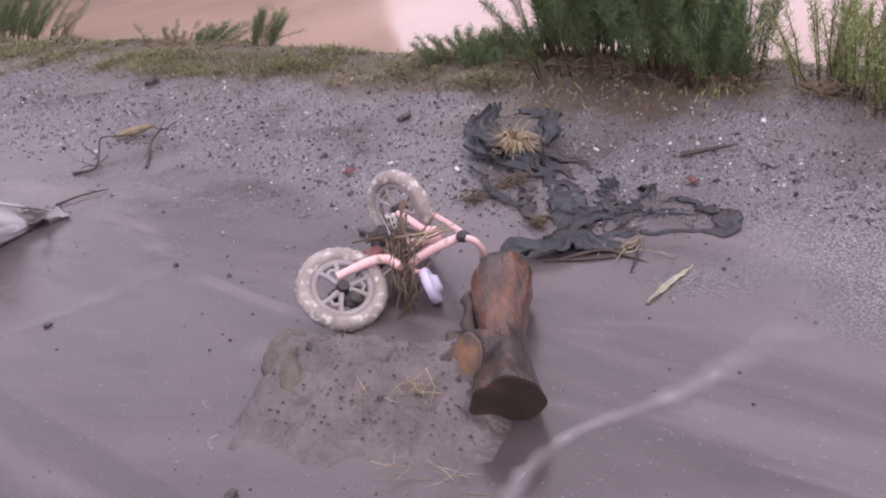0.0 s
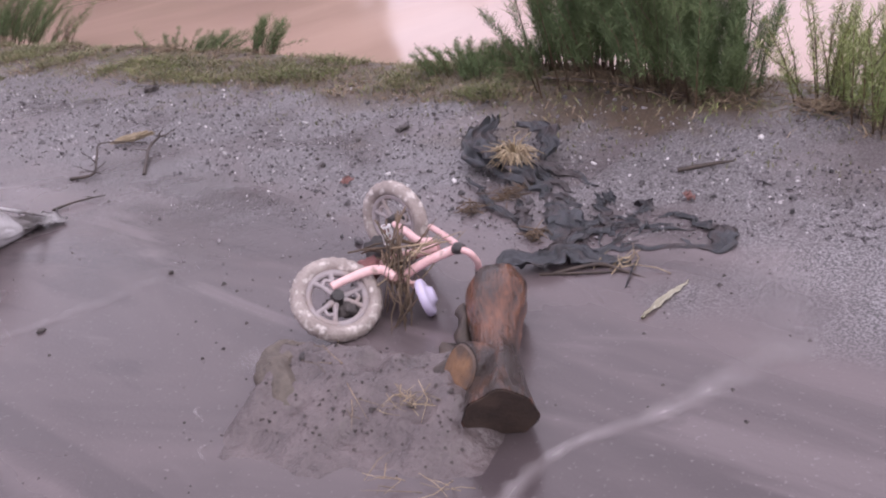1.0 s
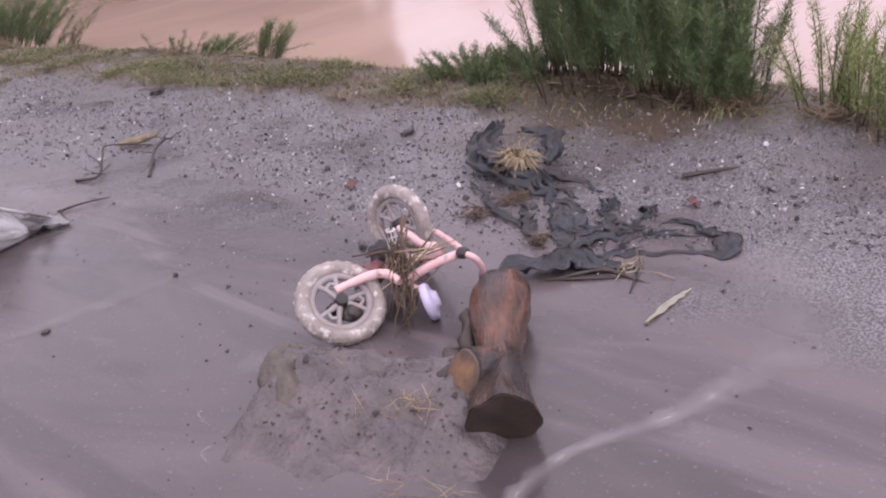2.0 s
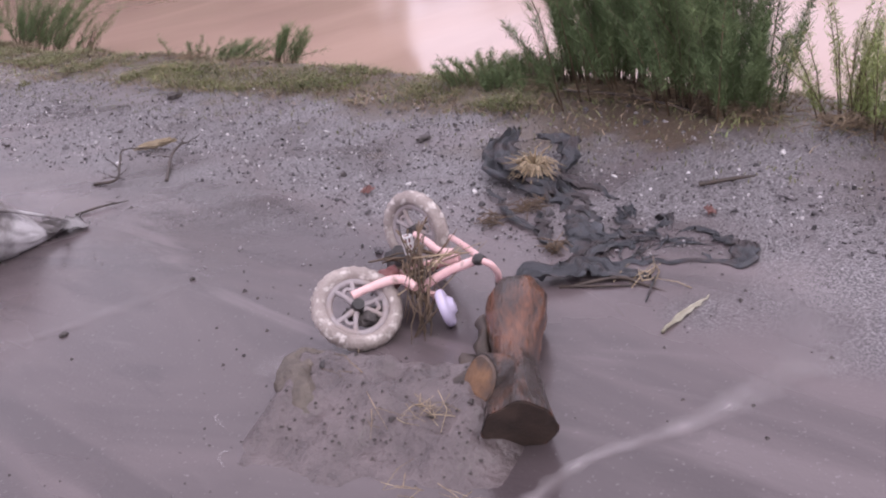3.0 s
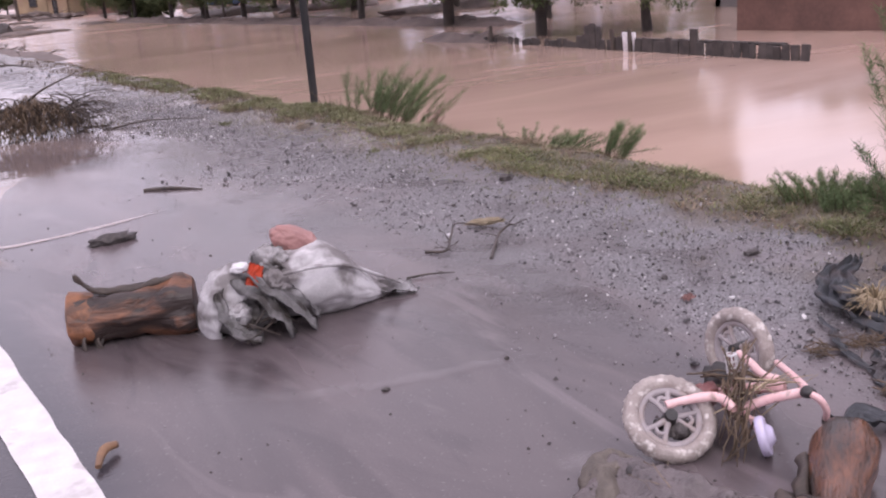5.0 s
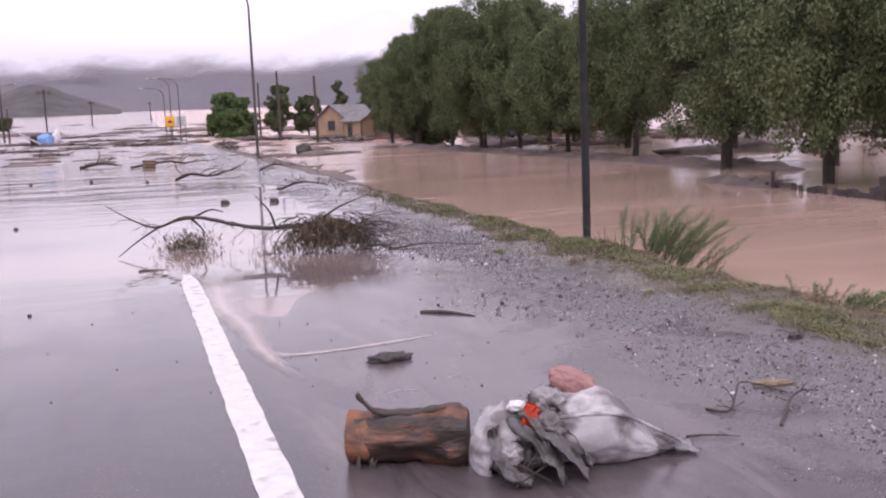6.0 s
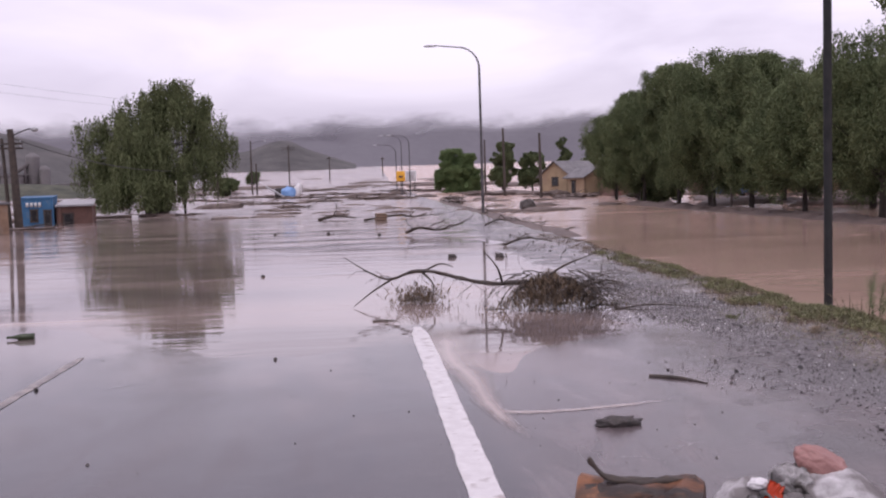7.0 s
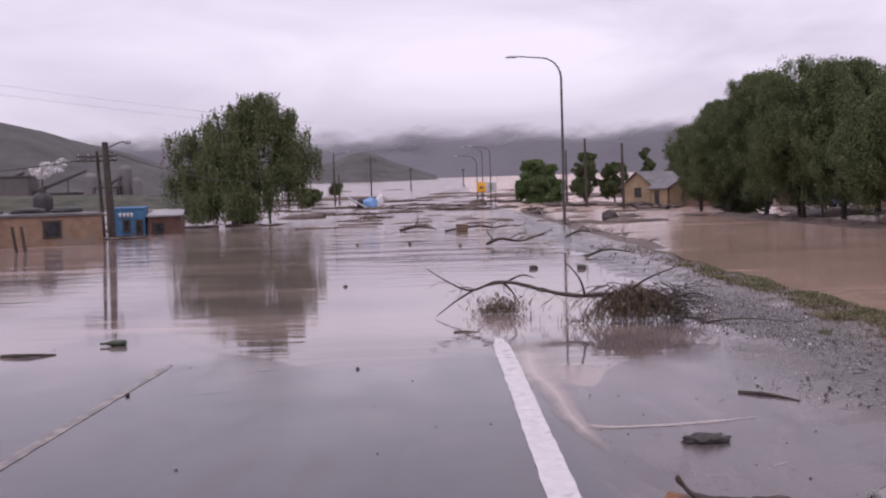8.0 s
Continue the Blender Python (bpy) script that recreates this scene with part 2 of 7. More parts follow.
M_WILLOW = mat("willow_leaf", (0.078, 0.096, 0.044), (0.140, 0.156, 0.078), 0.5, 0.85, 0, 8, vary=0.3, spec=0.15)
M_BUSH = mat("bush_leaf", (0.09, 0.135, 0.055), (0.16, 0.215, 0.095), 0.5, 0.85, 0, 8, vary=0.3, spec=0.15)
M_TRUNK = mat("tree_trunk", (0.022, 0.018, 0.016), (0.06, 0.048, 0.04), 5, 0.85, 0.5, 30)
M_BARKLESS = mat("peeled_wet_log", (0.034, 0.019, 0.014), (0.245, 0.096, 0.048), 13, 0.27, 0.9, 90, mud=(0.034, 0.024, 0.021), mud_scale=9, mud_cut=0.46, along=34)
M_SAWN = mat("sawn_wood_face", (0.12, 0.066, 0.038), (0.26, 0.145, 0.075), 14, 0.5, 0.3, 70, mud=(0.09, 0.06, 0.045), mud_scale=11, mud_cut=0.55)
M_SAWNDARK = mat("wet_dark_sawn_face", (0.028, 0.020, 0.016), (0.08, 0.055, 0.042), 12, 0.5, 0.3, 70)
M_LOGTWO = mat("bark_stripped_log", (0.024, 0.014, 0.011), (0.21, 0.088, 0.045), 16, 0.45, 0.9, 60, mud=(0.030, 0.019, 0.016), mud_scale=12, mud_cut=0.48, along=-23)
M_LOGRIND = mat("orange_inner_bark", (0.085, 0.038, 0.020), (0.28, 0.115, 0.052), 14, 0.5, 0.5, 50, mud=(0.10, 0.05, 0.03), mud_scale=12, mud_cut=0.56)
M_PLASTIC = mat("grey_tarp", (0.064, 0.068, 0.076), (0.150, 0.157, 0.175), 6, 0.36, 0.3, 220, mud=(0.13, 0.112, 0.115), mud_scale=9, mud_cut=0.54)
M_SACK = mat("muddy_woven_sack", (0.34, 0.325, 0.33), (0.60, 0.58, 0.59), 5, 0.55, 0.45, 160, mud=(0.165, 0.148, 0.146), mud_scale=4.5, mud_cut=0.50, dist=0.012)
M_SACKDARK = mat("soaked_sack_cloth", (0.15, 0.142, 0.142), (0.42, 0.40, 0.40), 8, 0.5, 0.5, 120, mud=(0.11, 0.097, 0.09), mud_scale=9, mud_cut=0.54)
M_REDBAG = mat("faded_red_bag", (0.30, 0.145, 0.13), (0.42, 0.235, 0.215), 6, 0.45, 0.3, 90, mud=(0.27, 0.14, 0.13), mud_scale=5, mud_cut=0.58)
M_ORANGE = mat("orange_plastic", (0.62, 0.055, 0.015), (0.75, 0.10, 0.03), 9, 0.35, 0.1, 60)
M_WHITEPL = mat("dirty_white_plastic", (0.55, 0.53, 0.54), (0.75, 0.73, 0.74), 9, 0.45, 0.15, 70)
M_TYRE = mat("mud_caked_bike_tyre", (0.24, 0.200, 0.185), (0.42, 0.365, 0.34), 14, 0.7, 0.6, 90, mud=(0.62, 0.57, 0.54), mud_scale=34, mud_cut=0.60)
M_RIM = mat("grey_plastic_rim", (0.25, 0.220, 0.226), (0.37, 0.328, 0.334), 10, 0.5, 0.2, 60, mud=(0.30, 0.25, 0.235), mud_scale=12, mud_cut=0.55)
M_PINK = mat("pink_bike_paint", (0.68, 0.40, 0.40), (0.80, 0.56, 0.55), 14, 0.32, 0.08, 60, mud=(0.36, 0.25, 0.22), mud_scale=24, mud_cut=0.62)
M_MAUVE = mat("maroon_bike_plastic", (0.16, 0.055, 0.055), (0.30, 0.13, 0.12), 14, 0.4, 0.2, 60)
M_BLACK = mat("black_rubber", (0.018, 0.016, 0.017), (0.055, 0.048, 0.046), 20, 0.5, 0.3, 90)
M_LILAC = mat("lilac_plastic", (0.50, 0.45, 0.62), (0.62, 0.57, 0.72), 8, 0.4, 0.1, 60)
M_WETMUD = mat("soft_wet_mud", (0.072, 0.059, 0.059), (0.148, 0.121, 0.121), 9, 0.30, 0.9, 55, dist=0.03)
M_SILTCAKE = mat("olive_silt_cake", (0.070, 0.058, 0.048), (0.150, 0.124, 0.102), 16, 0.55, 0.8, 70, dist=0.02)
# pale tone for foam flecks and for the painted sheen of a puddle edge
M_FOAMSHEEN = mat("pale_foam_and_sheen", (0.32, 0.285, 0.29), (0.44, 0.405, 0.41), 5, 0.25, 0.1, 60)


def ragged(m, scale, low, high, most=1.0):
    """Lets the ground show through between flecks and thins out towards the edges."""
    n, l = links_of(m)
    b, out = n["Principled BSDF"], n["Material Output"]
    tc = n.new("ShaderNodeTexCoord")
    t = n.new("ShaderNodeTexNoise")
    t.inputs["Scale"].default_value, t.inputs["Detail"].default_value = scale, 8
    l.new(tc.outputs["Object"], t.inputs["Vector"])
    rr = n.new("ShaderNodeMapRange")
    rr.inputs[1].default_value, rr.inputs[2].default_value = low, high
    l.new(t.outputs["Fac"], rr.inputs[0])
    clear = n.new("ShaderNodeBsdfTransparent")
    mix = n.new("ShaderNodeMixShader")
    cover = n.new("ShaderNodeAttribute")
    cover.attribute_name = "cover"
    thin = n.new("ShaderNodeMath")
    thin.operation = "MULTIPLY"
    l.new(rr.outputs[0], thin.inputs[0])
    l.new(cover.outputs["Fac"], thin.inputs[1])
    rest = n.new("ShaderNodeMath")
    rest.operation = "MULTIPLY"
    rest.inputs[1].default_value = most
    l.new(thin.outputs[0], rest.inputs[0])
    l.new(rest.outputs[0], mix.inputs[0])
    l.new(clear.outputs[0], mix.inputs[1])
    l.new(b.outputs[0], mix.inputs[2])
    l.new(mix.outputs[0], out.inputs["Surface"])


ragged(M_FOAMSHEEN, 9, 0.15, 0.66, 0.58)
# fainter tone, for thin silt and the rest of the painted sheen
M_FAINT = mat("thin_silt_and_sheen", (0.24, 0.21, 0.215), (0.36, 0.325, 0.33), 5, 0.25, 0.1, 60)
ragged(M_FAINT, 6, 0.25, 0.75, 0.5)
# muddy water, its base colour raised to carry the reflected horizon sky
M_RIVULET = water_material("sky_pale_rivulet_water", (0.36, 0.30, 0.28), (0.46, 0.38, 0.35), 0.10, 0.05, 0.6, 0.6)
ragged(M_RIVULET, 1.6, 0.0, 0.4, 0.95)
M_IRON = mat("dark_painted_steel", (0.016, 0.017, 0.018), (0.036, 0.036, 0.037), 5, 0.65, 0.2, 60, spec=0.2)
M_LAMPPOLE = mat("weathered_lamp_steel", (0.045, 0.042, 0.045), (0.10, 0.095, 0.10), 3, 0.55, 0.1, 30)
M_LAMPHEAD = mat("lamp_housing", (0.30, 0.30, 0.31), (0.45, 0.45, 0.46), 5, 0.45, 0.1, 30)
M_POLEWOOD = mat("weathered_pole_wood", (0.035, 0.028, 0.025), (0.085, 0.066, 0.055), 4, 0.85, 0.4, 30)
M_BLUE = mat("blue_painted_wall", (0.030, 0.105, 0.215), (0.050, 0.155, 0.30), 2.5, 0.7, 0.2, 30, mud=(0.10, 0.16, 0.24), mud_scale=2.5, mud_cut=0.62)
M_BRICK = mat("mud_brick_wall", (0.20, 0.125, 0.085), (0.33, 0.22, 0.15), 2.2, 0.9, 0.4, 14, mud=(0.25, 0.19, 0.15), mud_scale=0.8, mud_cut=0.55)
M_TAN = mat("tan_house_wall", (0.26, 0.185, 0.115), (0.36, 0.27, 0.175), 1.0, 0.9, 0.3, 14, mud=(0.28, 0.20, 0.14), mud_scale=0.7, mud_cut=0.60)
M_ROOF = mat("grey_sheet_roof", (0.085, 0.08, 0.085), (0.20, 0.19, 0.195), 1.2, 0.6, 0.3, 14)
M_ROOFLIGHT = mat("pale_sheet_roof", (0.26, 0.255, 0.265), (0.40, 0.39, 0.40), 1.5, 0.5, 0.2, 14)
M_REDWALL = mat("red_brick_house", (0.10, 0.055, 0.045), (0.18, 0.10, 0.08), 1.6, 0.9, 0.3, 12)
M_OPENING = mat("dark_window_glass", (0.012, 0.012, 0.014), (0.035, 0.034, 0.036), 3, 0.25, 0, 20)
M_CONCRETE = mat("plant_concrete", (0.13, 0.12, 0.122), (0.20, 0.19, 0.19), 0.08, 0.9, 0.1, 1.0)
M_PLANTDARK = mat("plant_dark_sheet", (0.075, 0.065, 0.065), (0.15, 0.135, 0.135), 0.08, 0.9, 0.1, 1.0)
M_DEBRIS = mat("debris_mud", (0.075, 0.056, 0.05), (0.18, 0.135, 0.118), 2.0, 0.7, 0.7, 12, dist=0.06)
M_YELLOW = mat("yellow_sign_face", (0.70, 0.33, 0.02), (0.80, 0.42, 0.04), 3, 0.5, 0, 20)
M_SIGNWHITE = mat("white_sign_face", (0.48, 0.47, 0.48), (0.60, 0.59, 0.60), 3, 0.5, 0, 20)
M_CARBLUE = mat("blue_car_paint", (0.04, 0.075, 0.17), (0.06, 0.11, 0.24), 2, 0.3, 0, 20)
M_TENT = mat("blue_tarpaulin", (0.12, 0.26, 0.55), (0.25, 0.42, 0.70), 3, 0.5, 0.3, 20)
M_BOTTLE = mat("dark_green_bottle_glass", (0.018, 0.030, 0.012), (0.04, 0.055, 0.025), 8, 0.12, 0, 40)
M_HUSK = mat("pale_corn_husk", (0.56, 0.53, 0.42), (0.78, 0.75, 0.63), 16, 0.55, 0.3, 80)
M_BOARD = mat("rotten_grey_board", (0.028, 0.024, 0.023), (0.085, 0.072, 0.066), 4, 0.85, 0.4, 40)
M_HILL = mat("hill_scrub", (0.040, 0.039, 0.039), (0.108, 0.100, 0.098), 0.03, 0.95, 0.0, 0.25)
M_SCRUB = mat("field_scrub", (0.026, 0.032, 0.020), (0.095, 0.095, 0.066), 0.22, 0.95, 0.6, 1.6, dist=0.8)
# distance haze is put into this pale lavender base colour
M_FARHILL = mat("haze_tinted_far_slope", (0.115, 0.108, 0.125), (0.155, 0.148, 0.165), 0.004, 0.95, 0.0, 0.05)


# ---- building helpers ----
def smooth(a, b, v):
    t = min(1, max(0, (v - a) / (b - a)))
    return t * t * (3 - 2 * t)


def nz(x, y, z=0.0):
    return noise.noise((x, y, z))


def rise_z(y):
    """The valley floor climbs gently away along the road."""
    y = max(y, 0)
    return 2.2e-5 * y * y if y < 600 else 7.92 + 0.0264 * (y - 600)


def ground_z(x, y):
    z = rise_z(y)
    road = -0.010 + 0.016 * smooth(16.5, 8.0, y + 3.5 * nz(x * 0.40, y * 0.2, 3)) + 0.008 * nz(x * 0.3, y * 0.16, 1) + 0.0022 * nz(x * 1.6, y * 0.7, 2)
    road -= 0.03 * smooth(-5.0, -9.0, x) + 0.06 * smooth(30, 70, y)
    shoulder = 0.016 + 0.014 * nz(x * 0.9, y * 0.6, 5) + 0.005 * nz(x * 5, y * 5, 6)
    verge = 0.045 + 0.045 * nz(x * 1.6, y * 1.4, 7) + 0.022 * nz(x * 6, y * 6, 8)
    k = smooth(2.5, 3.6, x + 1.1 * nz(x * 0.4, y * 0.35, 9))
    k *= 1 - 0.55 * smooth(70, 150, y)
    out = road + (shoulder - road) * k
    out += (verge - out) * smooth(4.2, 4.9, x + 0.35 * nz(x, y * 0.8, 10)) * (1 - smooth(25, 60, y) * 0.6)
    out += (-0.55 - out) * smooth(5.25, 6.6, x + 0.3 * nz(y * 0.7, 4.4, 11))
    return z + out


def mesh_of(name, verts, faces, material, smoothed=True):
    me = bpy.data.meshes.new(name)
    me.from_pydata([tuple(v) for v in verts], [], [tuple(f) for f in faces])
    me.materials.append(material)
    if smoothed:
        me.polygons.foreach_set("use_smooth", [True] * len(me.polygons))
    me.update()
    return me


def thing(name, loc, label, category, group="", kind=""):
    ob = new(name)
    ob.empty_display_size = 0.1
    ob.location = loc
    return tagged(ob, label, category, group, kind)


def crisp(bm):
    """Keeps the rims of end caps sharp."""
    for f in bm.faces:
        if len(f.verts) > 4:
            for e in f.edges:
                e.smooth = False


def part(name, bm, material, parent, label="", smoothed=True):
    """One mesh, modelled in the place's own metres, linked under a thing or a part."""
    me = bpy.data.meshes.new(name)
    crisp(bm)
    bm.to_mesh(me)
    bm.free()
    me.materials.append(material)
    if smoothed:
        me.polygons.foreach_set("use_smooth", [True] * len(me.polygons))
    return link_part(name, me, parent, label)


def link_part(name, me, parent, label=""):
    ob = new(name, me)
    ob.parent = parent
    if parent.type == "EMPTY":
        ob.matrix_parent_inverse = Matrix.Translation(-Vector(parent.location))
    if label:
        tagged(ob, label)
    return ob


def solo(name, bm, material, label, category, group="", kind="", smoothed=True):
    me = bpy.data.meshes.new(name)
    crisp(bm)
    bm.to_mesh(me)
    bm.free()
    me.materials.append(material)
    if smoothed:
        me.polygons.foreach_set("use_smooth", [True] * len(me.polygons))
    return tagged(new(name, me), label, category, group, kind)


def curve_pts(pts, per=6):
    """A smooth line through the points."""
    p = [Vector(q) for q in pts]
    p = [2 * p[0] - p[1]] + p + [2 * p[-1] - p[-2]]
    out = []
    for i in range(1, len(p) - 2):
        a, b, c, d = p[i - 1 : i + 3]
        for k in range(per):
            t = k / per
            out.append(0.5 * (2 * b + (c - a) * t + (2 * a - 5 * b + 4 * c - d) * t * t + (3 * b - a - 3 * c + d) * t ** 3))
    out.append(p[-2])
    return out


def tube(bm, pts, radii, n=8, rough=0.0, seed=0.0, squash=1.0):
    """A closed tube along the points; radii: one number, or one for each point."""
    pts = [Vector(q) for q in pts]
    if isinstance(radii, (int, float)):
        radii = [radii] * len(pts)
    if len(radii) != len(pts):
        radii = [float(v) for v in np.interp(np.linspace(0, 1, len(pts)), np.linspace(0, 1, len(radii)), radii)]
    rings, side = [], None
    for i, p in enumerate(pts):
        d = (pts[min(i + 1, len(pts) - 1)] - pts[max(i - 1, 0)]).normalized()
        if side is None:
            side = d.orthogonal().normalized()
            if abs(d.z) < 0.9:
                side = d.cross(Vector((0, 0, 1))).normalized()
        side = (side - d * side.dot(d)).normalized()
        up = side.cross(d)
        ring = []
        for k in range(n):
            a = 2 * math.pi * k / n
            r = radii[i]
            if rough:
                r *= 1 + rough * noise.noise((p.x * 9 + math.cos(a) * 1.3 + seed, p.y * 9 + math.sin(a) * 1.3, p.z * 9 + i * 0.17))
            ring.append(bm.verts.new(p + side * (math.cos(a) * r) + up * (math.sin(a) * r * squash)))
        rings.append(ring)
    for a, b in zip(rings, rings[1:]):
        for k in range(n):
            bm.faces.new((a[k], a[(k + 1) % n], b[(k + 1) % n], b[k]))
    bm.faces.new(rings[0][::-1])
    bm.faces.new(rings[-1])
    return rings


def box(bm, size, m=Matrix(), bevel=0.0):
    made = bmesh.ops.create_cube(bm, size=1, matrix=m @ Matrix.Diagonal((*size, 1)))
    if bevel:
        edges = {e for v in made["verts"] for e in v.link_edges}
        bmesh.ops.bevel(bm, geom=list(edges), offset=bevel, segments=2, profile=0.5, affect="EDGES")
    return made


def lump(bm, m, radii, amp=0.2, freq=3.0, seed=0.0, sub=3, crease=0.0, flat=None):
    """A rounded body with folds; flat: the local height under which it is cut level."""
    made = bmesh.ops.create_icosphere(bm, subdivisions=sub, radius=1)
    for v in made["verts"]:
        d = v.co.copy()
        r = 1 + amp * noise.noise(d * freq + Vector((seed, seed * 1.7, 0)))
        r += amp * 0.4 * noise.noise(d * freq * 2.7 + Vector((seed, 0, seed)))
        if crease:
            r -= crease * (1 - abs(noise.noise(d * freq * 1.6 + Vector((0, seed, seed))))) ** 6
        q = Vector((d.x * radii[0], d.y * radii[1], d.z * radii[2])) * r
        if flat is not None and q.z < flat:
            q.z = flat + (q.z - flat) * 0.1
        v.co = m @ q
    return made


def blades(rng, roots, heights, lean, width, drop=0.0):
    """Bent blades of two quads each, for grass, straw and shoots."""
    verts, faces = [], []
    for (x, y, z), h in zip(roots, heights):
        a = rng.uniform(0, 2 * math.pi)
        dx, dy = math.cos(a), math.sin(a)
        b = rng.uniform(0, 2 * math.pi)
        wx, wy = math.cos(b) * width * 0.5, math.sin(b) * width * 0.5
        s = lean * h * rng.uniform(0.3, 1.4)
        k = len(verts)
        verts += [(x - wx, y - wy, z - 0.01), (x + wx, y + wy, z - 0.01), (x + dx * s * 0.35 - wx * 0.8, y + dy * s * 0.35 - wy * 0.8, z + h * 0.6), (x + dx * s * 0.35 + wx * 0.8, y + dy * s * 0.35 + wy * 0.8, z + h * 0.6), (x + dx * s, y + dy * s, z + h * (1 - drop * rng.random()))]
        faces += [(k, k + 1, k + 3, k + 2), (k + 2, k + 3, k + 4)]
    return verts, faces


# ---- the valley floor, road and water ----
def spread(parts):
    out = []
    for a, b, s in parts:
        n = max(1, int(round((b - a) / s)))
        out += [a + (b - a) * i / n for i in range(n)]
    return out + [parts[-1][1]]


def sheet(name, xs, ys, height, material):
    verts = [(x, y, height(x, y)) for y in ys for x in xs]
    w = len(xs)
    faces = [(j * w + i, j * w + i + 1, (j + 1) * w + i + 1, (j + 1) * w + i) for j in range(len(ys) - 1) for i in range(w - 1)]
    return new(name, mesh_of(name, verts, faces, material))


GX = spread([(-2400, -400, 250), (-400, -60, 34), (-60, -8, 4), (-8, 0.6, 0.35), (0.6, 6.8, 0.085), (6.8, 12, 0.6), (12, 60, 6), (60, 400, 34), (400, 2400, 250)])
GY = spread([(-1500, -100, 200), (-100, -4, 8), (-4, 0, 0.3), (0, 12, 0.085), (12, 22, 0.2), (22, 60, 0.8), (60, 200, 5), (200, 700, 25), (700, 1700, 125)])
ground = tagged(sheet("ground", GX, GY, ground_z, M_GROUND), "wet silt-covered asphalt and gravel shoulder", "ground", kind="structure")
FX = spread([(-2400, -400, 250), (-400, -60, 34), (-60, 5.1, 4.65)])
FY = spread([(6, 200, 5), (200, 700, 25), (700, 1700, 125)])
film = tagged(sheet("water_film", FX, FY, lambda x, y: rise_z(y) + 0.0015, M_FILM), "thin sheet of muddy water over the road", "water", kind="structure")
RX = spread([(5.0, 60, 5), (60, 400, 34), (400, 2400, 250)])
RY = spread([(-1500, -100, 200), (-100, 0, 10), (0, 200, 5), (200, 700, 25), (700, 1700, 125)])
flood = tagged(sheet("flood_water", RX, RY, lambda x, y: rise_z(y) - 0.21, M_FLOOD), "still brown flood water beside the road", "water", kind="structure")


def painted_strip(name, x0, x1, y0, y1, width, lift, material, label, worn=0.0):
    verts, faces = [], []
    n = max(8, int((y1 - y0) / 0.06))
    for i in range(n + 1):
        t = i / n
        y, x = y0 + (y1 - y0) * t, x0 + (x1 - x0) * t
        w = width * (0.5 + worn * nz(y * 4, 1.5)) * (1 - smooth(0.93, 1.0, t) * 0.5)
        wr = width * (0.5 + worn * nz(y * 4, 8.5)) * (1 - smooth(0.93, 1.0, t) * 0.5)
        for px in (x - w, x + wr):
            verts.append((px, y, ground_z(px, y) + lift))
    faces = [(2 * i, 2 * i + 1, 2 * i + 3, 2 * i + 2) for i in range(n)]
    return tagged(new(name, mesh_of(name, verts, faces, material)), label, "road marking", kind="structure")


painted_strip("road_line_edge", 0.385, 0.215, 2.2, 11.9, 0.20, 0.005, M_LINE, "white painted edge line on wet asphalt", 0.05)
painted_strip("road_line_centre", -3.47, -3.50, 5.2, 10.6, 0.10, 0.004, M_OLDLINE, "silted-over centre line on wet asphalt", 0.10)


# ---- far hills and plant ----
def hill(name, pts, depth, material, label, seed):
    """A ridge through crest points (x, y, height), falling to the plain on both sides."""
    line = curve_pts(pts, 14)
    verts, faces, w = [], [], 13
    for i, p in enumerate(line):
        away = Vector((p.x, p.y, 0)).normalized()
        for k in range(w):
            s = (k - 6) / 6
            fall = (1 - abs(s)) ** 1.15
            q = Vector((p.x, p.y, 0)) + away * s * depth
            h = p.z * fall * (1 + 0.10 * nz(q.x * 0.012 + seed, q.y * 0.012) * (k != 6)) + p.z * 0.03 * nz(q.x * 0.03, q.y * 0.03, seed)
            verts.append((q.x, q.y, rise_z(min(q.y, 1700)) - 4 + h))
    for i in range(len(line) - 1):
        for k in range(w - 1):
            a = i * w + k
            faces.append((a, a + 1, a + w + 1, a + w))
    return tagged(new(name, mesh_of(name, verts, faces, material)), label, "hill", kind="structure")


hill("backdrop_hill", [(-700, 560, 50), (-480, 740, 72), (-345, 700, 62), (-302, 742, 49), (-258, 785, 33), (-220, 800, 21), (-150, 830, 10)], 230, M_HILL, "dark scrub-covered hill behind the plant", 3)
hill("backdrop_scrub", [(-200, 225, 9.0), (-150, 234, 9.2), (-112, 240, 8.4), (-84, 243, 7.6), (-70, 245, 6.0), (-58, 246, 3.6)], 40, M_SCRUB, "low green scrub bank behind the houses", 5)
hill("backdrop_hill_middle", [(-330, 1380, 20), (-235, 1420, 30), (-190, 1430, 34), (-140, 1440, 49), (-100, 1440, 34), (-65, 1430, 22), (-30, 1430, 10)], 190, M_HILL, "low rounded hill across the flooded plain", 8)


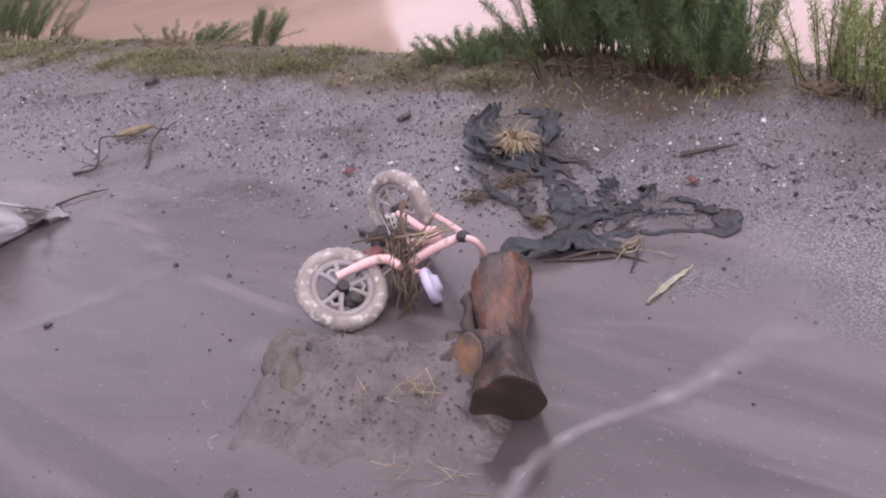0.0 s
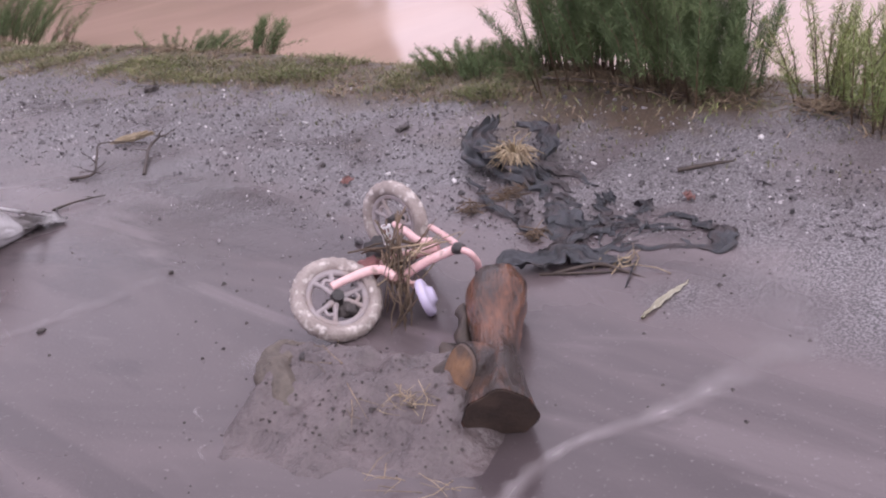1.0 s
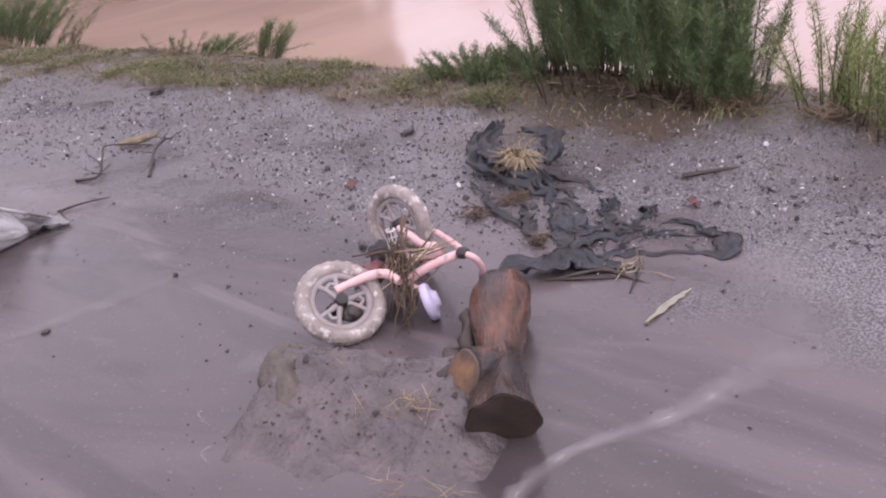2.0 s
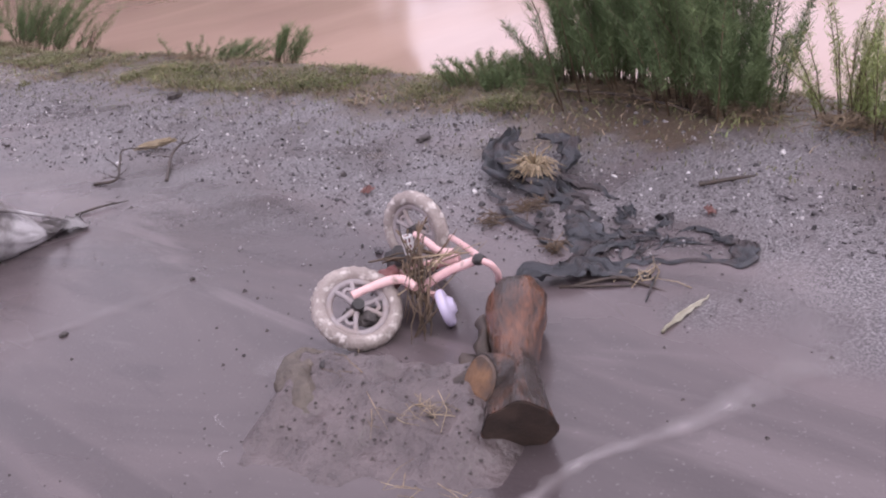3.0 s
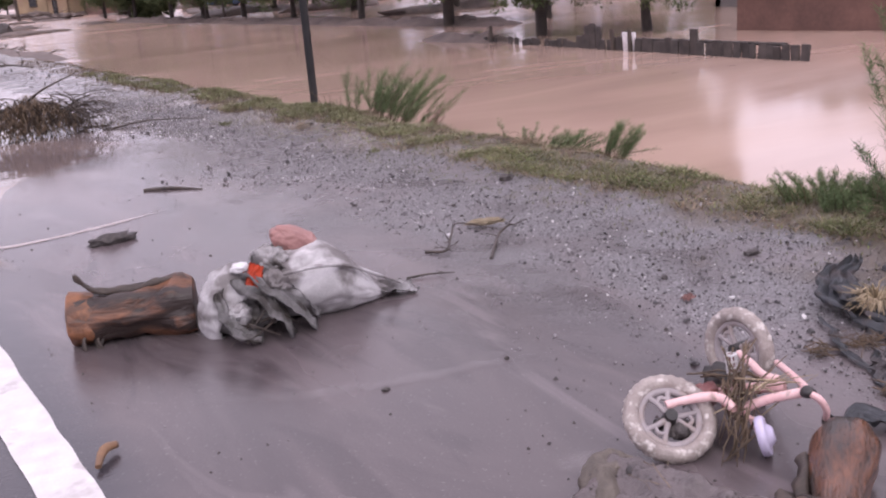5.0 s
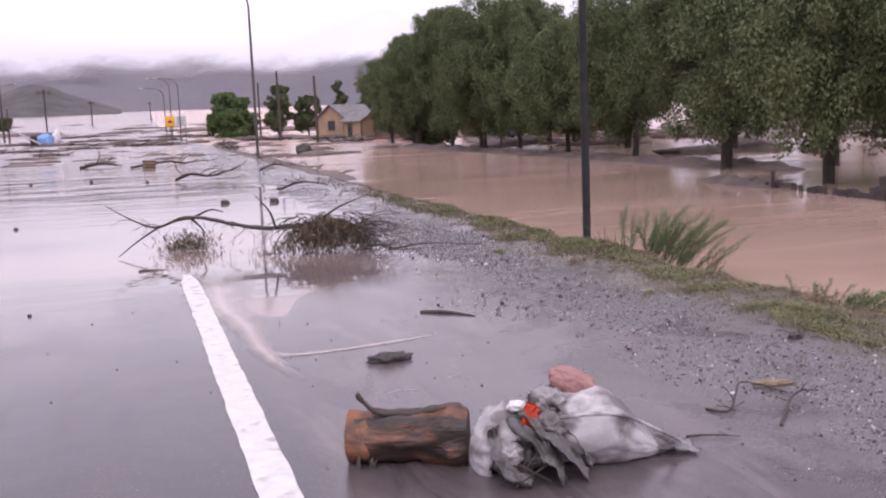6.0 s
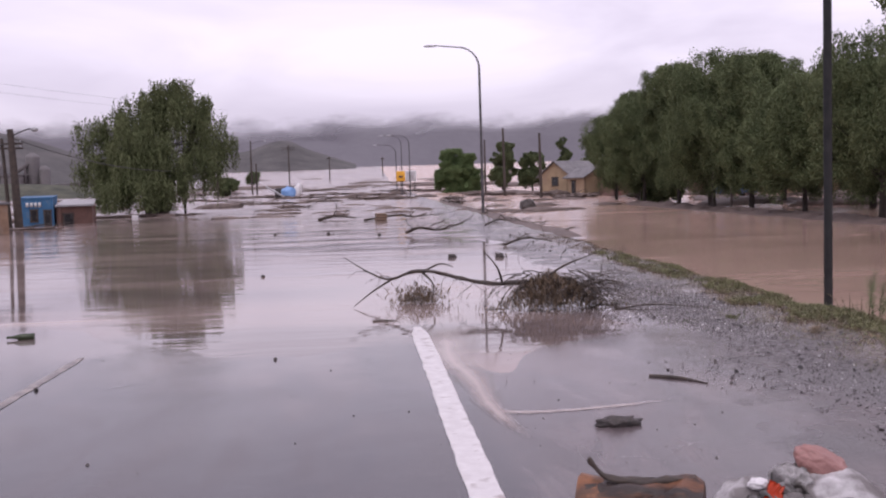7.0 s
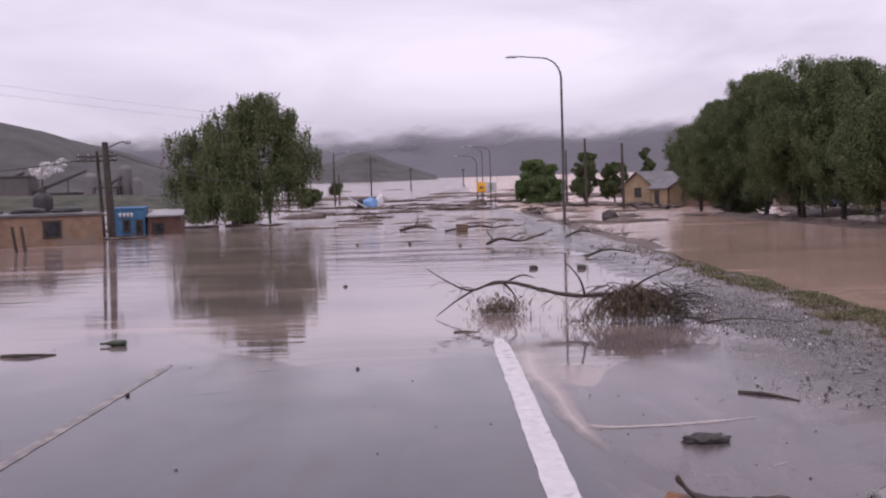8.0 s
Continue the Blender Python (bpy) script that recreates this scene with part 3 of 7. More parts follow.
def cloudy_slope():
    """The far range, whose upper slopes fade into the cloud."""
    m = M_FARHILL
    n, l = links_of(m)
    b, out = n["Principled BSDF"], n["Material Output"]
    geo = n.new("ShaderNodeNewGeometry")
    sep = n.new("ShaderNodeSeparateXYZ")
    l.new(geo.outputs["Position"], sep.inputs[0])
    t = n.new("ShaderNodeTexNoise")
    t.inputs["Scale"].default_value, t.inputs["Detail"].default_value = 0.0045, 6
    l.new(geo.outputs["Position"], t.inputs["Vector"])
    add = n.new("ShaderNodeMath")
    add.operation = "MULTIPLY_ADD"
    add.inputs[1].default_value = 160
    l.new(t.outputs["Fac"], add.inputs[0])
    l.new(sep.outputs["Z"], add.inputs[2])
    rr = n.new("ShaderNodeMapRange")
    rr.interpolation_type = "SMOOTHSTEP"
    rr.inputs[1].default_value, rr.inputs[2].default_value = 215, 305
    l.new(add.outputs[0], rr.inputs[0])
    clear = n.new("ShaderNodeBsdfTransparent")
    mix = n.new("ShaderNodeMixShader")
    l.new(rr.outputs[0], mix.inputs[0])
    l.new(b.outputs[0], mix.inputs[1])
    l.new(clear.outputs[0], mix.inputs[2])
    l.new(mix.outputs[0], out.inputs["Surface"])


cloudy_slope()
hill("backdrop_range", [(-1500, 2700, 300), (-800, 2950, 260), (-350, 3000, 205), (0, 3000, 215), (250, 3000, 260), (520, 3000, 300), (900, 2800, 360), (1700, 2400, 420), (2300, 1700, 420)], 600, M_FARHILL, "far haze-tinted mountain slopes fading into low cloud", 15)


def plant():
    px, py = -144.0, 372.0
    z0 = rise_z(py) - 1
    t = thing("cement_plant", (px, py, z0), "distant grey cement plant with silos and conveyors", "factory")
    for dx, dy, r, h in ((0, 0, 2.4, 12), (11, 8, 2.6, 15), (16, 6, 2.0, 10)):
        bm = bmesh.new()
        tube(bm, [(px + dx, py + dy, z0), (px + dx, py + dy, z0 + h), (px + dx, py + dy, z0 + h + 0.6), (px + dx, py + dy, z0 + h + 1.8)], [r, r, r * 0.9, r * 0.35], 20)
        part("silo", bm, M_CONCRETE, t, smoothed=False)
    for dx, dy, sx, sy, h in ((-30, 4, 11, 10, 13), (-17, 8, 17, 12, 6), (6, 2, 7, 9, 8), (-42, 6, 12, 10, 7), (27, 8, 12, 8, 4)):
        bm = bmesh.new()
        box(bm, (sx, sy, h), pose(px + dx, py + dy, z0 + h / 2), 0.3)
        box(bm, (sx + 1, sy + 1, 0.5), pose(px + dx, py + dy, z0 + h + 0.26))
        part("plant_building", bm, M_PLANTDARK if dx < 0 else M_CONCRETE, t, smoothed=False)
    for a, b in (((-24, 4, 7), (-2, 1, 15)), ((-44, 6, 9), (-28, 4, 15)), ((6, 2, 9), (12, 8, 14))):
        bm = bmesh.new()
        tube(bm, [(px + q[0], py + q[1], z0 + q[2]) for q in (a, b)], 0.8, 6)
        part("conveyor", bm, M_PLANTDARK, t)
    for dx in (-20, -10, 10):
        bm = bmesh.new()
        tube(bm, [(px + dx, py + 2, z0), (px + dx, py + 2, z0 + 12)], 0.35, 6)
        part("support", bm, M_PLANTDARK, t)
    bm = bmesh.new()
    tube(bm, [(px + 40, py + 30, z0), (px + 40, py + 30, z0 + 34)], [0.8, 0.25], 4)
    for k in range(3):
        tube(bm, [(px + 38, py + 30, z0 + 28 + k * 2), (px + 42, py + 30, z0 + 28 + k * 2)], 0.2, 4)
    part("mast", bm, M_PLANTDARK, t)


plant()


def steam():
    m = bpy.data.materials.new("white_steam")
    m.use_nodes = True
    n, l = links_of(m)
    b, out = n["Principled BSDF"], n["Material Output"]
    b.inputs["Base Color"].default_value, b.inputs["Roughness"].default_value = (0.9, 0.89, 0.9, 1), 1
    tc = n.new("ShaderNodeTexCoord")
    t = n.new("ShaderNodeTexNoise")
    t.inputs["Scale"].default_value, t.inputs["Detail"].default_value = 0.6, 8
    l.new(tc.outputs["Object"], t.inputs["Vector"])
    rr = n.new("ShaderNodeMapRange")
    rr.inputs[1].default_value, rr.inputs[2].default_value = 0.42, 0.95
    l.new(t.outputs["Fac"], rr.inputs[0])
    clear = n.new("ShaderNodeBsdfTransparent")
    mix = n.new("ShaderNodeMixShader")
    l.new(rr.outputs[0], mix.inputs[0])
    l.new(clear.outputs[0], mix.inputs[1])
    l.new(b.outputs[0], mix.inputs[2])
    l.new(mix.outputs[0], out.inputs["Surface"])
    bm = bmesh.new()
    for i, (dx, dz, r) in enumerate(((0, 0, 2.6), (3, 1.6, 2.8), (6.5, 2.4, 2.4), (-2.5, 1.2, 1.8), (8.8, 4.6, 1.7), (1.5, 3.4, 1.8))):
        lump(bm, pose(-163 + dx, 371, rise_z(370) + 13 + dz), (r * 1.25, 1.5, r * 0.75), 0.6, 2.4, i * 3.1, 4)
    solo("steam_plume", bm, m, "white steam drifting from the distant plant", "steam", kind="stuff")


steam()


# ---- trees ----
def leaf_quads(rng, centres, spreadv, size, droop, count):
    """Leaf sprays scattered about clump centres."""
    c = np.repeat(np.array([q[0] for q in centres]), count, axis=0)
    r = np.repeat(np.array([q[1] for q in centres]), count)[:, None]
    n = len(c)
    d = rng.normal(0, 1, (n, 3))
    d /= np.linalg.norm(d, axis=1, keepdims=True) + 1e-6
    p = c + d * r * spreadv * rng.random((n, 1)) ** 0.4
    a = rng.uniform(0, 2 * math.pi, n)
    u = np.stack([np.cos(a), np.sin(a), -droop * rng.uniform(0.4, 1.3, n)], axis=1)
    return quads_at(rng, p, u, size * rng.uniform(0.6, 1.4, (n, 1)), size * 0.24 * rng.uniform(0.7, 1.3, (n, 1)))


def quads_at(rng, p, u, ln, wd):
    """Lozenge leaves at p, drawn out along u."""
    n = len(p)
    u = u / np.linalg.norm(u, axis=1, keepdims=True)
    v = np.cross(u, rng.normal(0, 1, (n, 3)))
    v /= np.linalg.norm(v, axis=1, keepdims=True) + 1e-6
    verts = np.stack([p - u * ln * 0.5, p + v * wd, p + u * ln * 0.5, p - v * wd], axis=1).reshape(-1, 3)
    return verts.tolist(), np.arange(4 * n).reshape(-1, 4).tolist()


def tree_at_origin(name, seed, height, width, clear_h, material, label, droop=0.5, size=0.30, clumps=120, per=55, category="tree", lean=0.0, trunk_r=0.17, group=""):
    rng = np.random.default_rng(seed)
    t = thing(name, (0, 0, 0), label, category, group)
    bm = bmesh.new()
    top = height * 0.72
    line = [(lean * height * s + 0.15 * math.sin(seed + s * 4), 0.12 * math.cos(seed * 2 + s * 5), s * top - (0.5 if s == 0 else 0)) for s in (0, 0.2, 0.45, 0.7, 1)]
    line[0] = (0, 0, -0.5)
    tube(bm, curve_pts(line, 4), [trunk_r * 1.35, trunk_r, trunk_r * 0.75, trunk_r * 0.45, trunk_r * 0.15], 8, 0.25)
    for k in range(9):
        s = rng.uniform(0.28, 0.9)
        a = k * 2.4 + rng.uniform(-0.4, 0.4)
        r = width * 0.5 * rng.uniform(0.5, 0.85)
        z = top * s
        b = Vector((lean * height * s, 0, z))
        e = b + Vector((math.cos(a) * r, math.sin(a) * r, r * rng.uniform(0.35, 0.9)))
        tube(bm, curve_pts([b, b.lerp(e, 0.5) + Vector((0, 0, 0.25)), e], 3), [trunk_r * 0.42, trunk_r * 0.25, trunk_r * 0.08], 6)
    part("trunk", bm, M_TRUNK, t)
    mid, half = (height + clear_h) / 2, (height - clear_h) / 2
    lobes = []
    for k in range(30):
        a = rng.uniform(0, 2 * math.pi)
        zz = rng.uniform(-0.9, 0.85)
        rr = width * 0.5 * math.sqrt(max(0.05, 1 - zz * zz)) * rng.uniform(0.35, 0.88)
        lobes.append((np.array([math.cos(a) * rr + lean * height * 0.7, math.sin(a) * rr, mid + zz * half]), width * rng.uniform(0.10, 0.19)))
    lobes.append((np.array([lean * height * 0.8, 0, height - width * 0.2]), width * 0.22))
    centres = []
    for k in range(clumps):
        c, r = lobes[rng.integers(len(lobes))]
        d = rng.normal(0, 1, 3)
        d /= np.linalg.norm(d)
        p = c + d * r * rng.uniform(0.55, 1.08)
        p[2] = min(max(p[2], clear_h + 0.1), height - width * 0.07)
        centres.append((p, width * rng.uniform(0.04, 0.085)))
    v, f = leaf_quads(rng, centres, 1.0, size, droop, per)
    link_part("crown", mesh_of("crown", v, f, material, False), t)
    return t


def willow(x, y, height, half_w):
    rng = np.random.default_rng(11)
    z0 = rise_z(y)
    t = thing("willow_tree", (x, y, z0), "broad weeping willow standing in flood water", "tree")
    bm = bmesh.new()
    for k, (dx, dy) in enumerate(((0, 0), (-1.0, 0.5), (1.3, 0.4))):
        tube(bm, curve_pts([(x + dx * 0.4, y + dy, z0 - 0.5), (x + dx * 0.8, y + dy, z0 + 2), (x + dx * 1.8, y + dy * 2, z0 + 4.2), (x + dx * 2.6, y + dy * 3, z0 + 6.8)], 4), [0.38, 0.3, 0.2, 0.06], 9, 0.25)
    for k in range(14):
        a = k * 2.4
        r = half_w * rng.uniform(0.45, 0.8)
        b = Vector((x, y, z0 + rng.uniform(2.0, 5.5)))
        e = b + Vector((math.cos(a) * r, math.sin(a) * r * 0.8, rng.uniform(1.0, 2.6)))
        tube(bm, curve_pts([b, b.lerp(e, 0.5) + Vector((0, 0, 0.5)), e], 4), [0.14, 0.08, 0.03], 6)
    part("trunk", bm, M_TRUNK, t)
    points, ways = [], []
    lobes = [(0.34, 0.0, 0.80, 0.34, 0.18), (0.02, 0.0, 0.72, 0.34, 0.20), (0.0, -0.5, 0.45, 0.38, 0.22), (-0.38, 0.1, 0.60, 0.30, 0.22), (0.40, -0.1, 0.66, 0.30, 0.20), (-0.05, -0.35, 0.62, 0.34, 0.22), (-0.70, 0.0, 0.55, 0.20, 0.15), (0.72, 0.1, 0.46, 0.20, 0.18), (0.55, 0.2, 0.70, 0.28, 0.17), (-0.30, -0.3, 0.36, 0.34, 0.2), (0.30, -0.4, 0.34, 0.34, 0.2), (-0.62, -0.15, 0.30, 0.28, 0.15), (0.0, -0.6, 0.30, 0.3, 0.15), (0.62, -0.2, 0.30, 0.25, 0.15), (0.0, -0.78, 0.20, 0.42, 0.10), (-0.32, -0.6, 0.20, 0.24, 0.10), (0.36, -0.6, 0.20, 0.24, 0.10), (0.80, 0.0, 0.50, 0.22, 0.14), (0.70, 0.0, 0.62, 0.22, 0.14), (0.66, -0.2, 0.38, 0.26, 0.14), (0.95, 0.0, 0.54, 0.10, 0.06), (-0.86, 0.0, 0.66, 0.09, 0.08)]
    wts = np.array([l[3] ** 2 for l in lobes])
    wts /= wts.sum()
    for k in range(3900):
        if k % 13 == 0:
            lx, ly, lz, lr, lh = lobes[rng.choice(len(lobes), p=wts)]
            d = rng.normal(0, 1, 3)
            d /= np.linalg.norm(d)
            d[2] = abs(d[2]) if rng.random() < 0.75 else d[2]
            rad = rng.uniform(0.7, 1.08)
            lock = np.array([x + (lx + d[0] * lr * rad) * half_w, y + (ly + d[1] * lr * rad) * half_w, z0 + (lz + d[2] * lh * rad) * height])
        p = lock + rng.normal(0, 1, 3) * np.array([0.26, 0.26, 0.20])
        length = min(rng.uniform(0.9, 2.6), p[2] - z0 - 0.25)
        sway = rng.normal(0, 0.10, 2)
        n = int(6 + length * 8)
        s = (np.arange(n) / n)[:, None]
        q = p + s * length * np.array([[sway[0], sway[1], -1.0]]) + rng.normal(0, 0.07, (n, 3))
        a = rng.uniform(0, 2 * math.pi, n)
        u = np.stack([np.cos(a) * 0.5, np.sin(a) * 0.5, np.full(n, -0.9)], axis=1)
        points.append(q)
        ways.append(u)
    points, ways = np.concatenate(points), np.concatenate(ways)
    verts, faces = quads_at(rng, points, ways, rng.uniform(0.16, 0.32, (len(points), 1)), rng.uniform(0.03, 0.055, (len(points), 1)))
    link_part("crown", mesh_of("crown", verts, faces, M_WILLOW, False), t)


willow(-17.6, 75.5, 10.6, 6.1)

ROW = "shade trees along the flooded field"
row_a = tree_at_origin("shade_tree", 3, 8.4, 8.6, 1.1, M_LEAF, "dark green shade tree standing in flood water", 1.1, 0.135, 640, 160, group=ROW)
row_b = tree_at_origin("shade_tree", 7, 7.9, 8.4, 1.05, M_LEAF, "dark green shade tree standing in flood water", 1.1, 0.135, 640, 160, lean=0.02, group=ROW)
row_c = tree_at_origin("shade_tree", 12, 8.3, 7.8, 1.15, M_LEAF, "dark green shade tree standing in flood water", 1.1, 0.135, 620, 160, lean=-0.02, group=ROW)
PLACES = [(17.4, 17.4, 10), (16.0, 19.85, 80), (18.1, 27.4, 140), (19.4, 36.0, 200), (19.6, 43.0, 260), (19.7, 49.6, 330), (19.0, 53.2, 45), (19.9, 56.5, 100), (19.9, 62.5, 170), (19.2, 68.5, 220), (20.6, 82.0, 300), (20.3, 73.5, 20), (26.0, 60.0, 130), (25.5, 48.0, 285), (25.0, 37.0, 65), (48, 30, 50), (56, 22, 110), (44, 44, 190), (66, 56, 260), (42, 104, 310), (52, 14, 75)]
SIZES = {0: (0.60, 0.95), 1: (0.80, 1.0), 2: (0.92, 1.0), 3: (0.66, 0.92), 4: (0.70, 0.84), 5: (0.76, 1.02), 6: (0.66, 1.08), 7: (0.72, 0.95), 8: (0.74, 1.14), 9: (0.70, 0.96), 10: (0.72, 0.96), 11: (0.66, 1.06)}
for i, (x, y, turn) in enumerate(PLACES):
    src = (row_a, row_b, row_c)[i % 3]
    wide, tall = SIZES.get(i, (1, 1))
    m = pose(x, y, rise_z(y) - 0.25, 0, 0, turn) @ Matrix.Diagonal((wide, wide, tall, 1))
    if i > 2:
        copy_thing(src, m)
for src, (x, y, turn), (wide, tall) in zip((row_a, row_b, row_c), PLACES, (SIZES[0], SIZES[1], SIZES[2])):
    src.matrix_basis = pose(x, y, rise_z(y) - 0.25, 0, 0, turn) @ Matrix.Diagonal((wide, wide, tall, 1))

for x, y, h, w, mt, lb, sd, cl in ((12.3, 160, 7.4, 6.2, M_BUSH, "broad light green tree leafy to the ground", 21, -0.4), (15.0, 158, 6.4, 5.4, M_BUSH, "broad light green tree leafy to the ground", 22, -0.4), (17.9, 136, 7.4, 4.2, M_LEAF, "small dark tree beside a leaning pole", 23, 1.0), (22.5, 138, 6.0, 4.4, M_LEAF, "small dark tree behind the tan house", 24, 0.6), (29.5, 150, 8.4, 2.6, M_LEAF, "slim dark tree behind the tan house", 25, 1.0), (33.0, 140, 8.6, 7.4, M_LEAF, "round dark tree behind the tan house", 26, 1.0), (21.0, 70.0, 3.6, 3.4, M_LEAF, "low dark bush at the water's edge", 27, 0.0), (-30.0, 190, 3.6, 5.0, M_LEAF, "low dark bush by the far poles", 28, 0.0), (-60, 470, 6, 8, M_LEAF, "dark bush on the far plain", 29, 0.0), (52, 60, 9, 9, M_LEAF, "dark tree behind the flooded field", 30, 1.5), (60, 40, 9, 10, M_LEAF, "dark tree behind the flooded field", 31, 1.5), (44, 82, 9, 9, M_LEAF, "dark tree behind the flooded field", 32, 1.5), (20.8, 25.6, 3.0, 2.4, M_LEAF, "thin young tree standing in flood water", 33, 1.2)):
    tr = tree_at_origin("small_tree", sd, h, w, cl, mt, lb, 0.8, 0.24 if mt is M_BUSH else 0.20, 760 if mt is M_BUSH else 620, 90, trunk_r=0.12)
    tr.matrix_basis = pose(x, y, rise_z(y) - (0.2 if x > 5 else 0))


# ---- lamps, poles, signs ----
def street_lamp(x, y, height, arm, label, swing=180, double=False):
    z0 = ground_z(x, y) - 0.1
    t = thing("street_lamp", (x, y, z0), label, "street lamp", "street lamps along the road")
    bm = bmesh.new()
    d = Vector((math.cos(radians(swing)), math.sin(radians(swing)), 0))
    base, r = Vector((x, y, z0)), arm * 0.42
    pts = [base, base + Vector((0, 0, height * 0.5)), base + Vector((0, 0, height - r))]
    for k in range(1, 7):
        a = k / 6 * math.pi / 2
        pts.append(base + Vector((0, 0, height - r)) + d * (r * (1 - math.cos(a))) + Vector((0, 0, r * math.sin(a))))
    pts.append(base + d * (arm - 0.25) + Vector((0, 0, height + 0.12)))
    tube(bm, pts, [0.085, 0.075, 0.065, 0.055, 0.05, 0.045, 0.04, 0.04, 0.035, 0.03], 10)
    part("pole", bm, M_LAMPPOLE, t)
    bm = bmesh.new()
    hd = base + d * arm + Vector((0, 0, height + 0.08))
    lump(bm, Matrix.Translation(hd) @ pose(0, 0, 0, 0, 0, swing), (0.36, 0.12, 0.085), 0.03, 1, 0, 3, flat=-0.04)
    part("lamp_head", bm, M_LAMPHEAD, t, "pale grey lamp housing")
    return t


street_lamp(5.76, 53.95, 9.65, 2.75, "tall dark street lamp with a curved arm")
street_lamp(4.35, 131, 8.3, 2.7, "distant street lamp with a curved arm")
street_lamp(3.5, 140, 8.7, 2.9, "distant street lamp with a curved arm")
street_lamp(2.9, 150, 7.8, 3.2, "distant street lamp with a curved arm")


def plain_post(x, y, z0, height, r, material, name, label, lean=0.0, category="post", group=""):
    bm = bmesh.new()
    tube(bm, [(x, y, z0 - 0.4), (x, y, z0), (x + lean * height * 0.5, y, z0 + height * 0.5), (x + lean * height, y, z0 + height)], [r, r, r * 0.96, r * 0.92], 12)
    return solo(name, bm, material, label, category, group)


plain_post(6.28, 13.44, -0.16, 8.6, 0.062, M_IRON, "lamp_post", "dark round steel lamp post in the grass bank", category="lamp post")


def power_pole(x, y, height, r, arm, label, lamp=0.0, lean=0.0, group="power poles"):
    z0 = rise_z(y)
    t = thing("power_pole", (x, y, z0), label, "pole", group)
    bm = bmesh.new()
    tube(bm, [(x, y, z0 - 0.6), (x + lean * height * 0.5, y, z0 + height * 0.5), (x + lean * height, y, z0 + height)], [r * 1.15, r, r * 0.8], 9)
    part("pole", bm, M_POLEWOOD, t)
    if arm:
        for k in range(2 if arm > 1.2 else 1):
            bm = bmesh.new()
            box(bm, (arm, r * 0.8, r * 0.9), pose(x + lean * height * 0.95, y - r, z0 + height * (0.94 - 0.05 * k)))
            part("crossarm", bm, M_POLEWOOD, t)
            for s in (-0.45, -0.2, 0.2, 0.45):
                bm = bmesh.new()
                tube(bm, [(x + lean * height + s * arm, y - r, z0 + height * (0.94 - 0.05 * k)), (x + lean * height + s * arm, y - r, z0 + height * (0.94 - 0.05 * k) + r * 1.6)], r * 0.3, 6)
                part("insulator", bm, M_LAMPHEAD, t)
    if lamp:
        bm = bmesh.new()
        tube(bm, curve_pts([(x + lean * height, y, z0 + height * 0.93), (x + lamp * 0.6, y - 0.1, z0 + height * 0.99), (x + lamp, y - 0.1, z0 + height)], 4), 0.04, 6)
        part("lamp_arm", bm, M_LAMPPOLE, t)
        bm = bmesh.new()
        lump(bm, pose(x + lamp, y - 0.1, z0 + height - 0.05), (0.2, 0.13, 0.13), 0.02, 1, 0, 2)
        part("lamp_head", bm, M_LAMPHEAD, t)
    return t


power_pole(-19.1, 51.6, 5.3, 0.20, 0, "thick weathered power pole with a lamp arm", 1.1, -0.035)
power_pole(-19.7, 52.0, 4.85, 0.10, 2.2, "slim weathered power pole with a crossarm", 0, -0.04)
power_pole(-26.4, 203, 11.2, 0.16, 0, "tall distant pole with a lamp arm", 3.0)
power_pole(-25.2, 201, 6.4, 0.16, 0, "short distant timber post")
power_pole(-37.1, 408, 16.6, 0.30, 5.5, "distant power pole with a crossarm")
power_pole(-26.6, 543, 13.0, 0.32, 3.5, "distant power pole with a crossarm")
power_pole(4.0, 640, 12.0, 0.34, 2.5, "distant power pole with a crossarm")
power_pole(-52, 400, 12.0, 0.3, 0, "distant bare timber post")
power_pole(-26.5, 160, 6.4, 0.14, 0, "short distant timber post")
power_pole(15.7, 118, 8.2, 0.16, 0, "bare timber pole in the flooded verge", lean=-0.012)
power_pole(17.3, 101, 6.7, 0.15, 0, "bare timber pole in the flooded verge", lean=-0.012)
power_pole(14.3, 127, 7.2, 0.13, 0, "bare timber pole in the flooded verge")
power_pole(-14.6, 72.5, 3.6, 0.08, 0, "thin timber post beneath the willow")
power_pole(18.9, 50.4, 2.9, 0.06, 0, "thin timber post among the shade trees")
power_pole(18.6, 27.9, 3.6, 0.06, 0, "thin timber post among the shade trees")


def wire(a, b, sag, r=0.018):
    bm = bmesh.new()
    a, b = Vector(a), Vector(b)
    tube(bm, [a.lerp(b, k / 12) - Vector((0, 0, sag * 4 * (k / 12) * (1 - k / 12))) for k in range(13)], r, 5)
    solo("power_cable", bm, M_BLACK, "thin black overhead power cable", "cable", "overhead cables")


wire((-19.2, 51.5, 4.9), (-15.0, 72.5, 3.4), 0.5, 0.03)
wire((-19.7, 51.9, 4.6), (-30.0, 43.0, 3.6), 0.4, 0.03)
wire((-34.0, 50.0, 10.2), (-14.0, 92.0, 9.4), 0.3, 0.006)
wire((-34.0, 50.0, 9.6), (-14.0, 92.0, 8.8), 0.3, 0.006)


